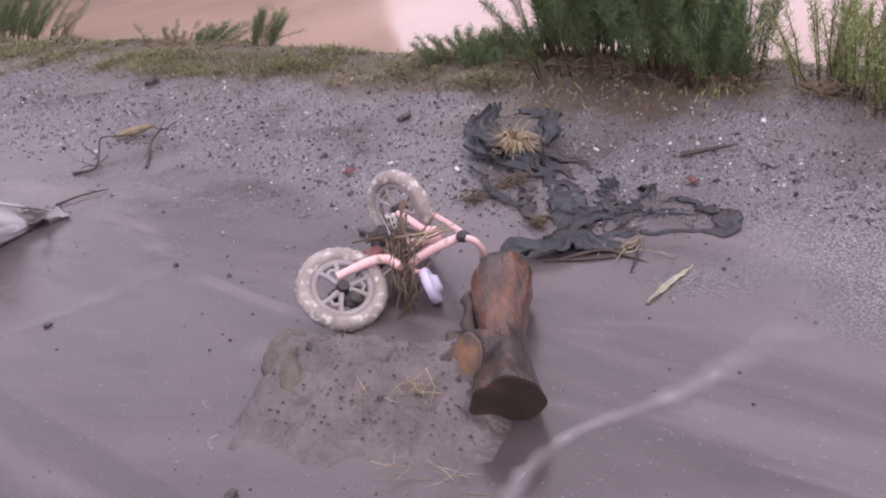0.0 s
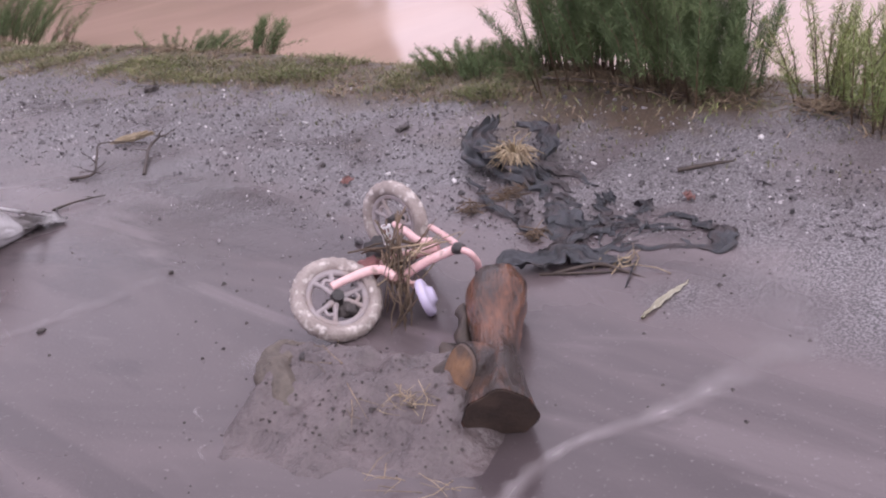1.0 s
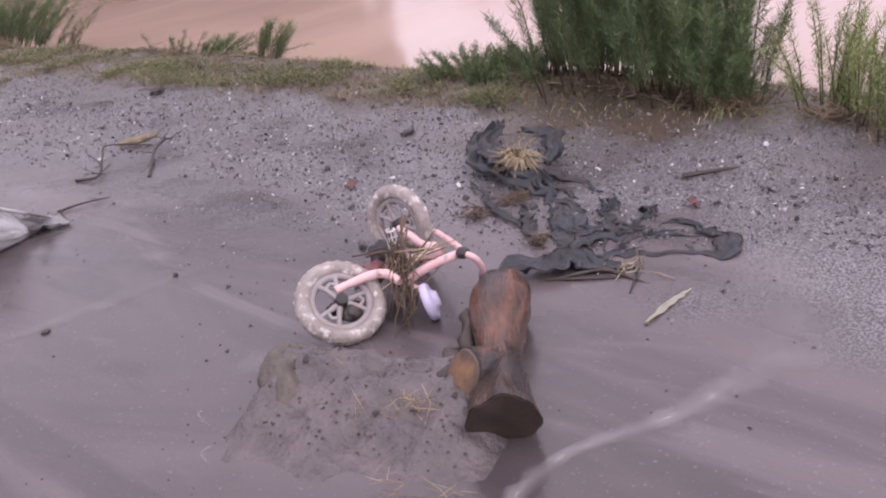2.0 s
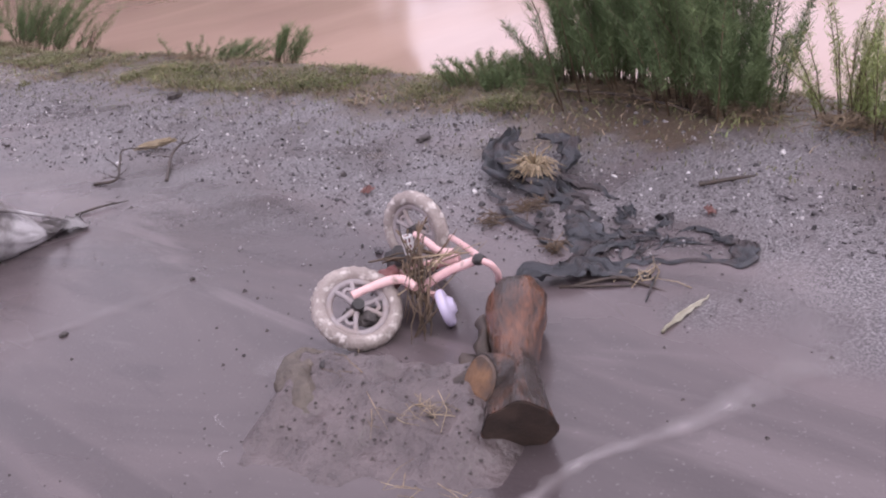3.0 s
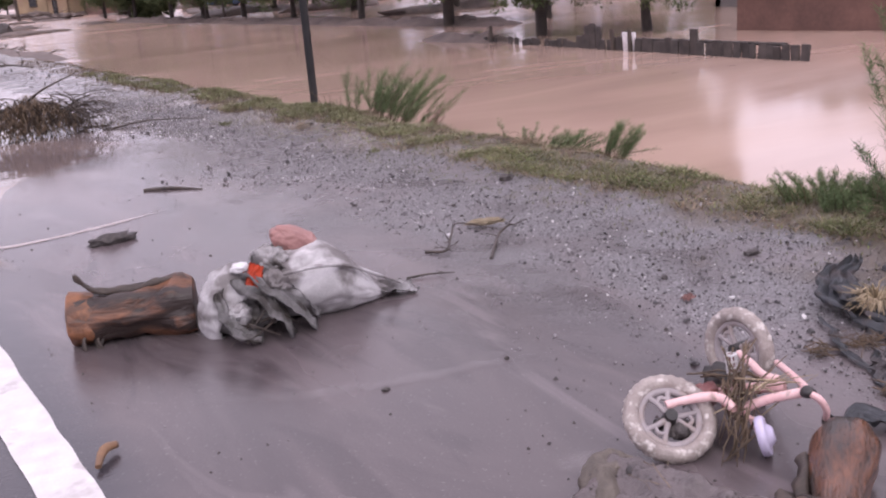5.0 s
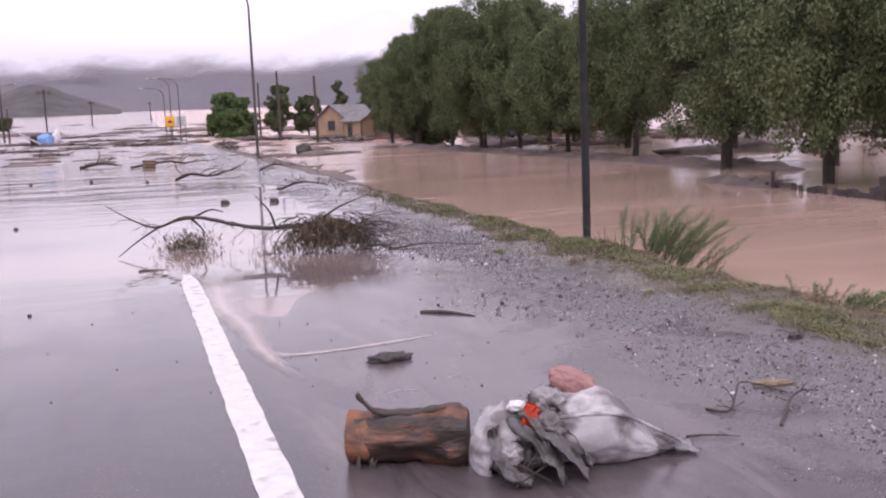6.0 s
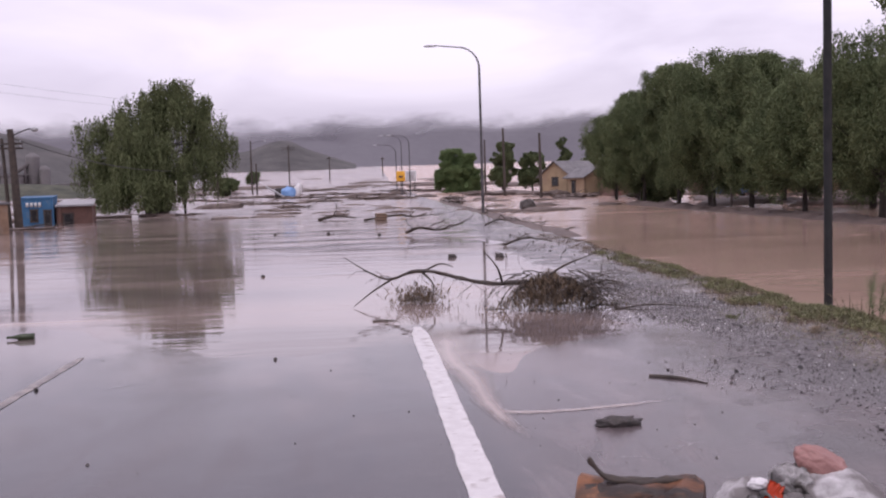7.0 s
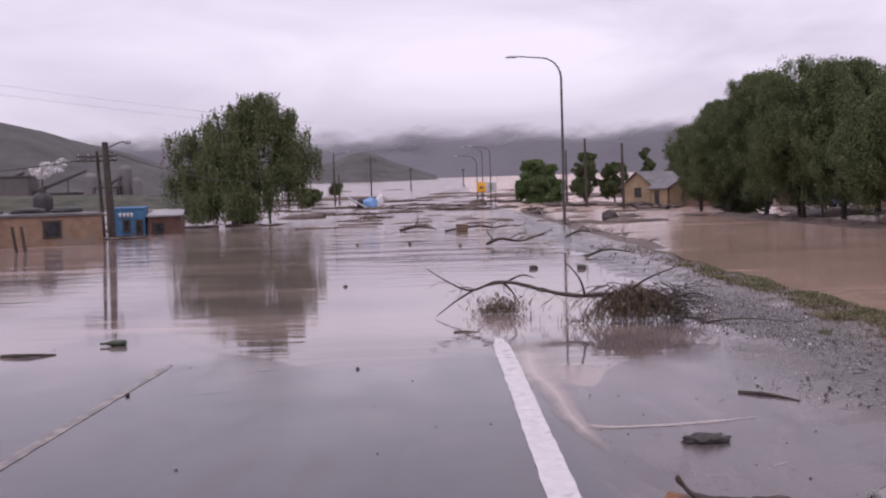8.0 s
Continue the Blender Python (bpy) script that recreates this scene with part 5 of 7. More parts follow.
# ---- branches stranded on the road ----
def branch(bm, rng, start, heading, length, r, lift=0.0, twigs=3, depth=2, droop=0.0):
    p, d = Vector(start), Vector(heading).normalized()
    pts = [p.copy()]
    n = 6
    for k in range(n):
        d = (d + Vector((rng.uniform(-0.3, 0.3), rng.uniform(-0.3, 0.3), rng.uniform(-0.16, 0.16) + lift - droop * k / n))).normalized()
        p = p + d * length / n
        p.z = max(p.z, ground_z(p.x, p.y) + 0.01)
        pts.append(p.copy())
    tube(bm, curve_pts(pts, 2), [r, r * 0.7, r * 0.3], 5)
    if depth:
        for k in range(twigs):
            q = pts[rng.randint(1, n)]
            dd = d + Vector((rng.uniform(-1, 1), rng.uniform(-1, 1), rng.uniform(-0.4, 0.7)))
            branch(bm, rng, q, dd, length * rng.uniform(0.3, 0.6), r * 0.5, lift * 0.5, twigs, depth - 1, droop)


def fallen_branch():
    rng = random.Random(21)
    t = thing("fallen_branch", (1.2, 13.6, 0), "long bare branch with a leafy tangle stranded on the road", "branch")
    bm = bmesh.new()
    spine = curve_pts([(2.80, 12.85, 0.24), (2.30, 13.0, 0.44), (1.9, 13.1, 0.40), (1.40, 13.5, 0.34), (0.95, 13.8, 0.40), (0.60, 14.1, 0.48), (0.25, 14.3, 0.48), (-0.1, 14.5, 0.36), (-0.45, 14.8, 0.48), (-0.78, 15.0, 0.68)], 5)
    tube(bm, spine, [0.008, 0.018, 0.027, 0.028, 0.026, 0.028, 0.024, 0.017, 0.011, 0.005], 8, 0.7)
    for k in range(16):
        q = spine[rng.randint(8, len(spine) - 3)]
        branch(bm, rng, q, (rng.uniform(-1, 1), rng.uniform(-1, 1), rng.uniform(-0.4, 0.5)), rng.uniform(0.15, 0.45), 0.007, 0, 2, 1, 0.3)
    part("limb", bm, M_TWIG, t)
    for a, b, c in (((-0.05, 14.5, 0.36), (-0.35, 14.3, 0.2), (-0.62, 14.0, 0.03)), ((0.4, 14.3, 0.48), (0.55, 14.0, 0.3), (0.5, 13.8, 0.05)), ((0.45, 14.25, 0.5), (0.7, 14.6, 0.56), (0.9, 14.7, 0.5)), ((1.5, 13.4, 0.34), (1.4, 13.2, 0.6), (1.2, 13.1, 0.85)), ((2.0, 13.1, 0.40), (2.3, 12.9, 0.62), (2.7, 12.8, 0.78))):
        bm = bmesh.new()
        tube(bm, curve_pts([a, b, c], 5), [0.02, 0.014, 0.006], 5)
        part("side_branch", bm, M_TWIG, t)
    bm = bmesh.new()
    for k in range(34):
        branch(bm, rng, (2.3 + rng.uniform(-0.4, 0.5), 13.0 + rng.uniform(-0.2, 0.2), rng.uniform(0.1, 0.45)), (rng.uniform(0.2, 1.2), rng.uniform(-0.6, 0.6), rng.uniform(-0.3, 0.6)), rng.uniform(0.4, 0.9), 0.008, 0, 3, 1, 0.3)
    for k in range(64):
        a = rng.uniform(0, 6.28)
        branch(bm, rng, (2.15 + rng.uniform(-0.5, 0.5), 13.1 + rng.uniform(-0.2, 0.2), rng.uniform(0.32, 0.55)), (math.cos(a) * 1.2, math.sin(a) * 0.8, rng.uniform(-0.9, 0.2)), rng.uniform(0.3, 0.8), 0.009, 0, 3, 1, 0.5)
    tagged(part("twig_tangle", bm, M_TWIG, t), kind="stuff")
    g = np.random.default_rng(4)
    pts = [(2.12 + g.normal(0, 0.32), 13.05 + g.normal(0, 0.17)) for _ in range(2000)]
    roots = [(x, y, 0.46 * g.random() ** 0.8 * max(0.06, 1 - (abs(x - 2.12) / 0.8) ** 1.6)) for x, y in pts]
    v, f = blades(g, roots, g.uniform(0.05, 0.17, len(roots)), 1.2, 0.012, 0.8)
    link_part("foliage", mesh_of("foliage", v, f, M_DEADSTEM, False), t, "matted brown leaves")
    pts = [(0.34 + g.normal(0, 0.20), 14.3 + g.normal(0, 0.14)) for _ in range(800)]
    roots = [(x, y, 0.02 + 0.36 * g.random() ** 1.6 * (0.6 + 0.6 * nz(x * 5, y * 5, 3))) for x, y in pts]
    v, f = blades(g, roots, g.uniform(0.03, 0.10, len(roots)), 1.8, 0.012, 0.8)
    link_part("foliage", mesh_of("foliage", v, f, M_DEADSTEM, False), t, "wilted green leaves")


fallen_branch()


def small_branch(pts, r, label, seed, twigs=4):
    rng = random.Random(seed)
    c = pts[0]
    bm = bmesh.new()
    line = curve_pts(pts, 5)
    tube(bm, line, [r, r * 0.8, r * 0.35], 6, 0.25)
    for k in range(twigs):
        q = line[rng.randint(1, len(line) - 1)]
        branch(bm, rng, q, (rng.uniform(-1, 1), rng.uniform(-1, 1), rng.uniform(0, 0.5)), r * rng.uniform(6, 14), r * 0.4, 0, 2, 1)
    return solo("stray_branch", bm, M_TWIG, label, "branch", "stray branches")


small_branch([(0.75, 33.5, 0.12), (1.2, 33.0, 0.30), (1.9, 33.4, 0.18), (2.7, 34.0, 0.36)], 0.06, "dark crooked branch lying in shallow water", 1, 6)
small_branch([(-0.9, 47.5, 0.12), (0.8, 50.0, 0.25), (1.6, 50.5, 0.12), (2.8, 51.0, 0.2)], 0.07, "dark crooked branch lying in shallow water", 2, 6)
small_branch([(-3.4, 51.0, 0.1), (-2.4, 51.2, 0.26), (-1.4, 51.0, 0.12)], 0.09, "dark log end lying in shallow water", 3, 3)
small_branch([(3.2, 26.0, 0.06), (3.9, 26.6, 0.2), (4.6, 26.2, 0.1)], 0.04, "dark twiggy branch on the gravel shoulder", 4, 9)
small_branch([(4.2, 39.0, 0.08), (4.9, 40.5, 0.2), (5.4, 41.5, 0.1)], 0.05, "dark twiggy branch on the gravel shoulder", 5, 9)
small_branch([(2.9, 12.6, 0.03), (3.5, 12.7, 0.06), (4.1, 12.4, 0.03)], 0.015, "thin twig beside the fallen branch", 6, 3)
small_branch([(2.14, 8.32, 0.012), (2.34, 8.16, 0.022), (2.53, 7.92, 0.012)], 0.022, "flat dark stick lying on wet asphalt", 7, 0)
small_branch([(-5.85, 11.5, 0.012), (-5.5, 11.45, 0.03), (-5.2, 11.55, 0.012)], 0.03, "dark stick lying in shallow water", 8, 0)
small_branch([(-0.35, 12.5, 0.012), (-0.2, 12.52, 0.016), (-0.02, 12.5, 0.012)], 0.014, "short dark twig on wet asphalt", 9, 0)
small_branch([(2.86, 4.79, 0.012), (2.93, 4.66, 0.03), (3.10, 4.85, 0.06), (3.20, 4.92, 0.10), (3.38, 4.74, 0.06)], 0.009, "thin crooked twig on the gravel edge", 10, 7)
small_branch([(3.06, 4.37, 0.008), (3.20, 4.52, 0.03), (3.33, 4.65, 0.05), (3.47, 4.74, 0.06), (3.56, 4.78, 0.04)], 0.012, "dark forked twig on the gravel edge", 11, 4)
small_branch([(2.50, 4.42, 0.012), (2.62, 4.37, 0.02), (2.76, 4.31, 0.012)], 0.007, "thin twig beside the grey sack", 12, 1)
small_branch([(3.9, 1.55, 0.03), (4.0, 1.42, 0.04), (4.08, 1.36, 0.03)], 0.012, "short dark stick on the gravel", 13, 0)
small_branch([(2.78, 1.62, 0.015), (2.85, 1.45, 0.02), (2.96, 1.27, 0.012)], 0.006, "thin twig under the torn tarp", 14, 0)
bm = bmesh.new()
lump(bm, pose(3.445, 4.96, 0.05, 0, -6, -48), (0.13, 0.026, 0.022), 0.6, 4, 4, 4, 0.2)
solo("split_wood", bm, M_STRAW, "pale split piece of wood on a twig", "wood")
bm = bmesh.new()
lump(bm, pose(3.157, 4.96, 0.02), (0.022, 0.018, 0.014), 0.2, 2, 1, 2)
solo("white_pebble", bm, M_WHITEPL, "small white pebble beside a twig", "pebble")
for k, (x, y, sx, sy, sz) in enumerate(((1.45, 6.72, 0.15, 0.06, 0.045), (3.465, 3.36, 0.026, 0.024, 0.022), (4.07, 4.68, 0.024, 0.02, 0.018), (2.233, 3.118, 0.02, 0.018, 0.015), (1.661, 3.208, 0.03, 0.025, 0.014), (4.38, 5.97, 0.06, 0.04, 0.03), (1.52, 22.8, 0.09, 0.07, 0.07), (2.61, 22.4, 0.10, 0.08, 0.08), (-2.6, 19.5, 0.04, 0.04, 0.04), (-3.4, 8.9, 0.035, 0.03, 0.03), (-2.1, 36, 0.07, 0.06, 0.08), (-0.2, 34, 0.07, 0.06, 0.06), (-4.2, 37, 0.06, 0.06, 0.06), (-1.35, 10.0, 0.03, 0.03, 0.025), (1.27, 1.73, 0.035, 0.025, 0.018), (4.12, 3.33, 0.05, 0.03, 0.02), (3.55, 3.48, 0.018, 0.016, 0.014))):
    small = 0.62 if sx < 0.04 else 1.0
    sx, sy, sz = sx * small, sy * small, sz * small
    bm = bmesh.new()
    lump(bm, pose(x, y, ground_z(x, y) + sz * 0.5), (sx, sy, sz), 0.6, 2.5, k * 1.9, 3, 0.1, flat=-sz * 0.7)
    solo("mud_clod_or_hole", bm, M_DARKCLOD, "dark clod of mud lying on the wet ground", "clod", "scattered clods")


def floating_bottle():
    x, y = -4.7, 12.15
    z = ground_z(x, y)
    z = max(z, rise_z(y)) + 0.035
    t = thing("bottle", (x, y, z), "dark green glass bottle lying in shallow water", "bottle")
    bm = bmesh.new()
    tube(bm, [(x + s, y + 0.05 * s, z) for s in (0.15, 0.145, -0.02, -0.07, -0.10, -0.165)], [0.034, 0.042, 0.042, 0.026, 0.017, 0.015], 16)
    part("body", bm, M_BOTTLE, t)
    bm = bmesh.new()
    tube(bm, [(x - 0.162, y - 0.008, z), (x - 0.18, y - 0.009, z)], 0.018, 12)
    part("neck_ring", bm, M_BOTTLE, t)


floating_bottle()


# ---- log with sacks ----
def ribbon(bm, pts, widths, seed, fold=0.02, thick=0.003):
    line = curve_pts(pts, 9)
    ws = np.interp(np.linspace(0, 1, len(line)), np.linspace(0, 1, len(widths)), widths)
    n, grid = 14, []
    for i, p in enumerate(line):
        d = (line[min(i + 1, len(line) - 1)] - line[max(i - 1, 0)]).normalized()
        s = d.cross(Vector((0, 0, 1))).normalized()
        p = p + s * 0.05 * nz(i * 0.22, seed, 7) * min(1, ws[i] / 0.05)
        row = []
        for k in range(n + 1):
            u = k / n - 0.5
            h = fold * (nz(u * 7 + seed, i * 0.18) + 0.6 * nz(u * 14 + seed, i * 0.45, 3) + 0.28 * math.sin(u * 13 + seed * 3 + i * 0.12))
            q = p + s * u * ws[i] * (1 + 0.14 * nz(i * 0.3, k * 0.9, seed)) + Vector((0, 0, h))
            q.z = max(q.z, ground_z(q.x, q.y) + 0.003)
            row.append(bm.verts.new(q))
        grid.append(row)
    for a, b in zip(grid, grid[1:]):
        for k in range(n):
            bm.faces.new((a[k], a[k + 1], b[k + 1], b[k]))
    bmesh.ops.solidify(bm, geom=bm.faces[:], thickness=thick)


def bark_log():
    t = thing("stripped_log", (1.05, 4.52, 0), "short stripped log with orange rind, lying on wet asphalt", "log")
    a, b = Vector((0.765, 4.82, 0.122)), Vector((1.33, 4.58, 0.130))
    bm = bmesh.new()
    rings = tube(bm, [a.lerp(b, k / 14) for k in range(15)], [0.128, 0.128, 0.124, 0.120, 0.118, 0.122, 0.138, 0.150, 0.132], 40, 0.30, 3)
    for i, ring in enumerate(rings):
        c = a.lerp(b, i / 14)
        for k, v in enumerate(ring):
            v.co = c + (v.co - c) * (1 + 0.05 * math.sin(k * 0.94 + 0.3 * i) + (0.10 * nz(v.co.x * 22, v.co.y * 22, v.co.z * 22) if i > 9 else 0))
    part("trunk", bm, M_LOGTWO, t)
    bm = bmesh.new()
    tube(bm, [a.lerp(b, -0.02), a.lerp(b, 0.0), a.lerp(b, 0.15), a.lerp(b, 0.19)], [0.118, 0.134, 0.132, 0.118], 40, 0.28, 3)
    part("rind", bm, M_LOGRIND, t, "brown rind of the sawn end")
    bm = bmesh.new()
    tube(bm, curve_pts([(0.83, 4.80, 0.315), (0.875, 4.79, 0.272), (0.93, 4.77, 0.250), (1.05, 4.71, 0.246), (1.17, 4.66, 0.258), (1.30, 4.61, 0.28)], 5), [0.011, 0.013, 0.016, 0.022, 0.026, 0.016], 10, 0.9)
    tube(bm, [(0.835, 4.80, 0.31), (0.815, 4.80, 0.335), (0.807, 4.80, 0.36)], [0.012, 0.021, 0.012], 8, 0.9)
    part("broken_branch", bm, M_TWIG, t, "dark broken branch along the top")
    rng = random.Random(3)
    for k in range(6):
        bm = bmesh.new()
        s = Vector((0.745 + rng.uniform(0, 0.16), 4.69 + rng.uniform(-0.01, 0.03), rng.uniform(0.03, 0.07)))
        tube(bm, curve_pts([s, s + Vector((-0.02, -0.03, -0.02)), s + Vector((rng.uniform(-0.06, 0.03), -0.06, -0.055))], 3), [0.012, 0.009, 0.004], 5)
        part("root", bm, M_TWIG, t)


bark_log()


def folded_sheet(bm, m, w, l, fold, seed, res=34, sag=0.0, thick=0.004):
    """A crumpled cloth of real thickness."""
    grid = []
    for j in range(res + 1):
        row = []
        for i in range(res + 1):
            u, v = i / res - 0.5, j / res - 0.5
            h = fold * (nz(u * 5 + seed, v * 5) + 0.6 * nz(u * 11, v * 11 + seed) + 0.35 * (1 - abs(nz(u * 8 + seed, v * 3.0, 2.0))) ** 3)
            edge = 1 + 0.12 * nz(u * 6, v * 6, seed)
            row.append(bm.verts.new(m @ Vector((u * w * edge, v * l * edge, h - sag * (u * u + v * v) * 4))))
        grid.append(row)
    for j in range(res):
        for i in range(res):
            bm.faces.new((grid[j][i], grid[j][i + 1], grid[j + 1][i + 1], grid[j + 1][i]))
    bmesh.ops.solidify(bm, geom=bm.faces[:], thickness=thick)


def sacks():
    t = thing("grey_sack", (1.98, 4.36, 0), "muddy pale grey woven sack lying on wet asphalt", "sack", "flood-soaked sacks")
    bm = bmesh.new()
    made = bmesh.ops.create_icosphere(bm, subdivisions=5, radius=1)
    for v in made["verts"]:
        d = v.co.copy()
        s = d.x
        wide = 1.0 if s < 0.1 else 1.0 - 0.62 * smooth(0.1, 1.0, s)
        high = 1.0 if s < -0.1 else 1.0 - 0.80 * smooth(-0.1, 0.95, s)
        wr = 0.05 * (1 - abs(noise.noise(Vector((d.x * 2.2, d.y * 3.5 + d.x, d.z * 2.2))))) ** 5 + 0.035 * noise.noise(d * 4) + 0.012 * noise.noise(d * 11)
        q = Vector((s * 0.40, d.y * 0.215 * wide, d.z * 0.205 * high)) * (1 - wr)
        q.z += 0.19 * high - 0.02
        q.z = max(q.z, -0.01)
        v.co = pose(1.98, 4.36, 0, 0, 0, -9) @ q
    body = part("body", bm, M_SACK, t)
    bm = bmesh.new()
    tube(bm, curve_pts([(1.66, 4.17, 0.30), (1.85, 4.14, 0.305), (2.02, 4.16, 0.26), (2.2, 4.19, 0.16), (2.38, 4.26, 0.05)], 8), [0.010, 0.011, 0.012, 0.009, 0.006], 6, 0.2)
    part("seam", bm, M_SACK, t, "rolled seam along the side")
    bm = bmesh.new()
    folded_sheet(bm, pose(2.32, 4.27, 0.045, 4, 10, -12), 0.26, 0.16, 0.03, 2, 20)
    part("loose_end", bm, M_SACK, t, "limp empty end")

    t = thing("torn_sack", (1.45, 4.33, 0), "torn dirty sack spilling soaked rags against a log", "sack", "flood-soaked sacks")
    bm = bmesh.new()
    lump(bm, pose(1.49, 4.40, 0.12, 0, 0, 6), (0.215, 0.185, 0.215), 0.10, 1.8, 2.0, 5, 0.05, flat=-0.12)
    cut = [f for f in bm.faces if (f.calc_center_median() - Vector((1.49, 4.40, 0.12))).normalized().dot(Vector((0.05, -0.90, -0.42))) > 0.62]
    bmesh.ops.delete(bm, geom=cut, context="FACES")
    bmesh.ops.solidify(bm, geom=bm.faces[:], thickness=0.008)
    part("hood", bm, M_SACK, t, "pale slack cloth open at the front")
    bm = bmesh.new()
    lump(bm, pose(1.50, 4.36, 0.09), (0.17, 0.13, 0.11), 0.3, 2.6, 3.0, 4, 0.2, flat=-0.09)
    part("filling", bm, M_SACKDARK, t, "soaked dark filling")
    bm = bmesh.new()
    lump(bm, pose(1.425, 4.245, 0.125, 20, 0, 0), (0.078, 0.06, 0.066), 0.25, 2.6, 5.0, 5, 0.16)
    part("bulge", bm, M_SACK, t, "pale bulging bundle")
    for k, (pts, ws, fold, mt, lb) in enumerate((
        ([(1.50, 4.30, 0.300), (1.60, 4.21, 0.235), (1.70, 4.14, 0.13), (1.78, 4.10, 0.02)], [0.06, 0.13, 0.16, 0.10], 0.040, M_SACKDARK, "soaked grey fold of the sack"),
        ([(1.44, 4.28, 0.290), (1.53, 4.18, 0.215), (1.60, 4.12, 0.12), (1.65, 4.08, 0.02)], [0.05, 0.11, 0.14, 0.09], 0.045, M_SACKDARK, "soaked grey fold of the sack"),
        ([(1.36, 4.30, 0.250), (1.35, 4.20, 0.16), (1.39, 4.14, 0.08), (1.48, 4.09, 0.02)], [0.04, 0.07, 0.10, 0.08], 0.040, M_SACKDARK, "soaked grey fold of the sack"),
        ([(1.58, 4.36, 0.315), (1.68, 4.30, 0.265), (1.78, 4.24, 0.17), (1.84, 4.18, 0.05)], [0.06, 0.10, 0.10, 0.05], 0.035, M_SACK, "pale torn fold of the sack"),
        ([(1.62, 4.44, 0.34), (1.72, 4.36, 0.32), (1.80, 4.30, 0.24), (1.84, 4.24, 0.14)], [0.08, 0.13, 0.12, 0.06], 0.050, M_SACKDARK, "soaked grey fold of the sack"),
    )):
        bm = bmesh.new()
        ribbon(bm, pts, ws, 3.1 + k * 2.3, fold, 0.005)
        part("rag", bm, mt, t, lb)
    rng = random.Random(8)
    for k in range(9):
        bm = bmesh.new()
        p = Vector((1.36 + rng.uniform(0, 0.4), 4.2 + rng.uniform(-0.03, 0.05), 0.06 + rng.uniform(0, 0.1)))
        tube(bm, curve_pts([p, p + Vector((rng.uniform(-0.08, 0.08), -0.05, 0.02)), p + Vector((rng.uniform(-0.14, 0.14), -0.1, -0.055))], 4), [0.006, 0.005, 0.003], 5)
        part("twig", bm, M_TWIG, t)

    bm = bmesh.new()
    lump(bm, pose(1.70, 4.42, 0.27, 0, 0, 20), (0.14, 0.12, 0.12), 0.3, 2.6, 4.0, 5, 0.22)
    solo("crumpled_rag", bm, M_SACKDARK, "crumpled soaked grey cloth between two sacks", "cloth")
    bm = bmesh.new()
    lump(bm, pose(1.66, 4.30, 0.20, 0, 0, 20), (0.12, 0.10, 0.10), 0.3, 2.6, 8.0, 5, 0.22)
    solo("crumpled_rag", bm, M_SACK, "crumpled pale cloth between two sacks", "cloth")
    bm = bmesh.new()
    lump(bm, pose(1.855, 4.44, 0.375, 0, 26, -12), (0.140, 0.085, 0.08), 0.12, 1.8, 7.0, 5, 0.05)
    solo("red_bag", bm, M_REDBAG, "faded muddy red bag on top of sacks", "bag")
    bm = bmesh.new()
    folded_sheet(bm, pose(1.545, 4.27, 0.285, 55, 28, -10), 0.075, 0.15, 0.012, 4, 14, 0, 0.006)
    solo("orange_plastic_piece", bm, M_ORANGE, "bright orange plastic piece stuck in a sack", "plastic")
    bm = bmesh.new()
    lump(bm, pose(1.50, 4.33, 0.335), (0.05, 0.035, 0.028), 0.3, 2.2, 2.0, 4, 0.15)
    solo("white_plastic_bag", bm, M_WHITEPL, "crumpled white plastic scrap on a sack", "plastic bag")


sacks()


# ---- child's bicycle ----
def ring_mesh(bm, m, major, minor_r, minor_z, n=56, k=12, studs=0.0):
    rings = []
    for i in range(n):
        a = 2 * math.pi * i / n
        ring = []
        for j in range(k):
            b = 2 * math.pi * j / k
            bump_r = studs * (0.5 + 0.5 * math.copysign(1, math.sin(a * 26 + (j % 2) * 1.6))) * max(0, math.cos(b))
            r = major + (minor_r + bump_r) * math.cos(b)
            ring.append(bm.verts.new(m @ Vector((r * math.cos(a), r * math.sin(a), minor_z * math.sin(b)))))
        rings.append(ring)
    for i in range(n):
        p, q = rings[i], rings[(i + 1) % n]
        for j in range(k):
            bm.faces.new((p[j], p[(j + 1) % k], q[(j + 1) % k], q[j]))


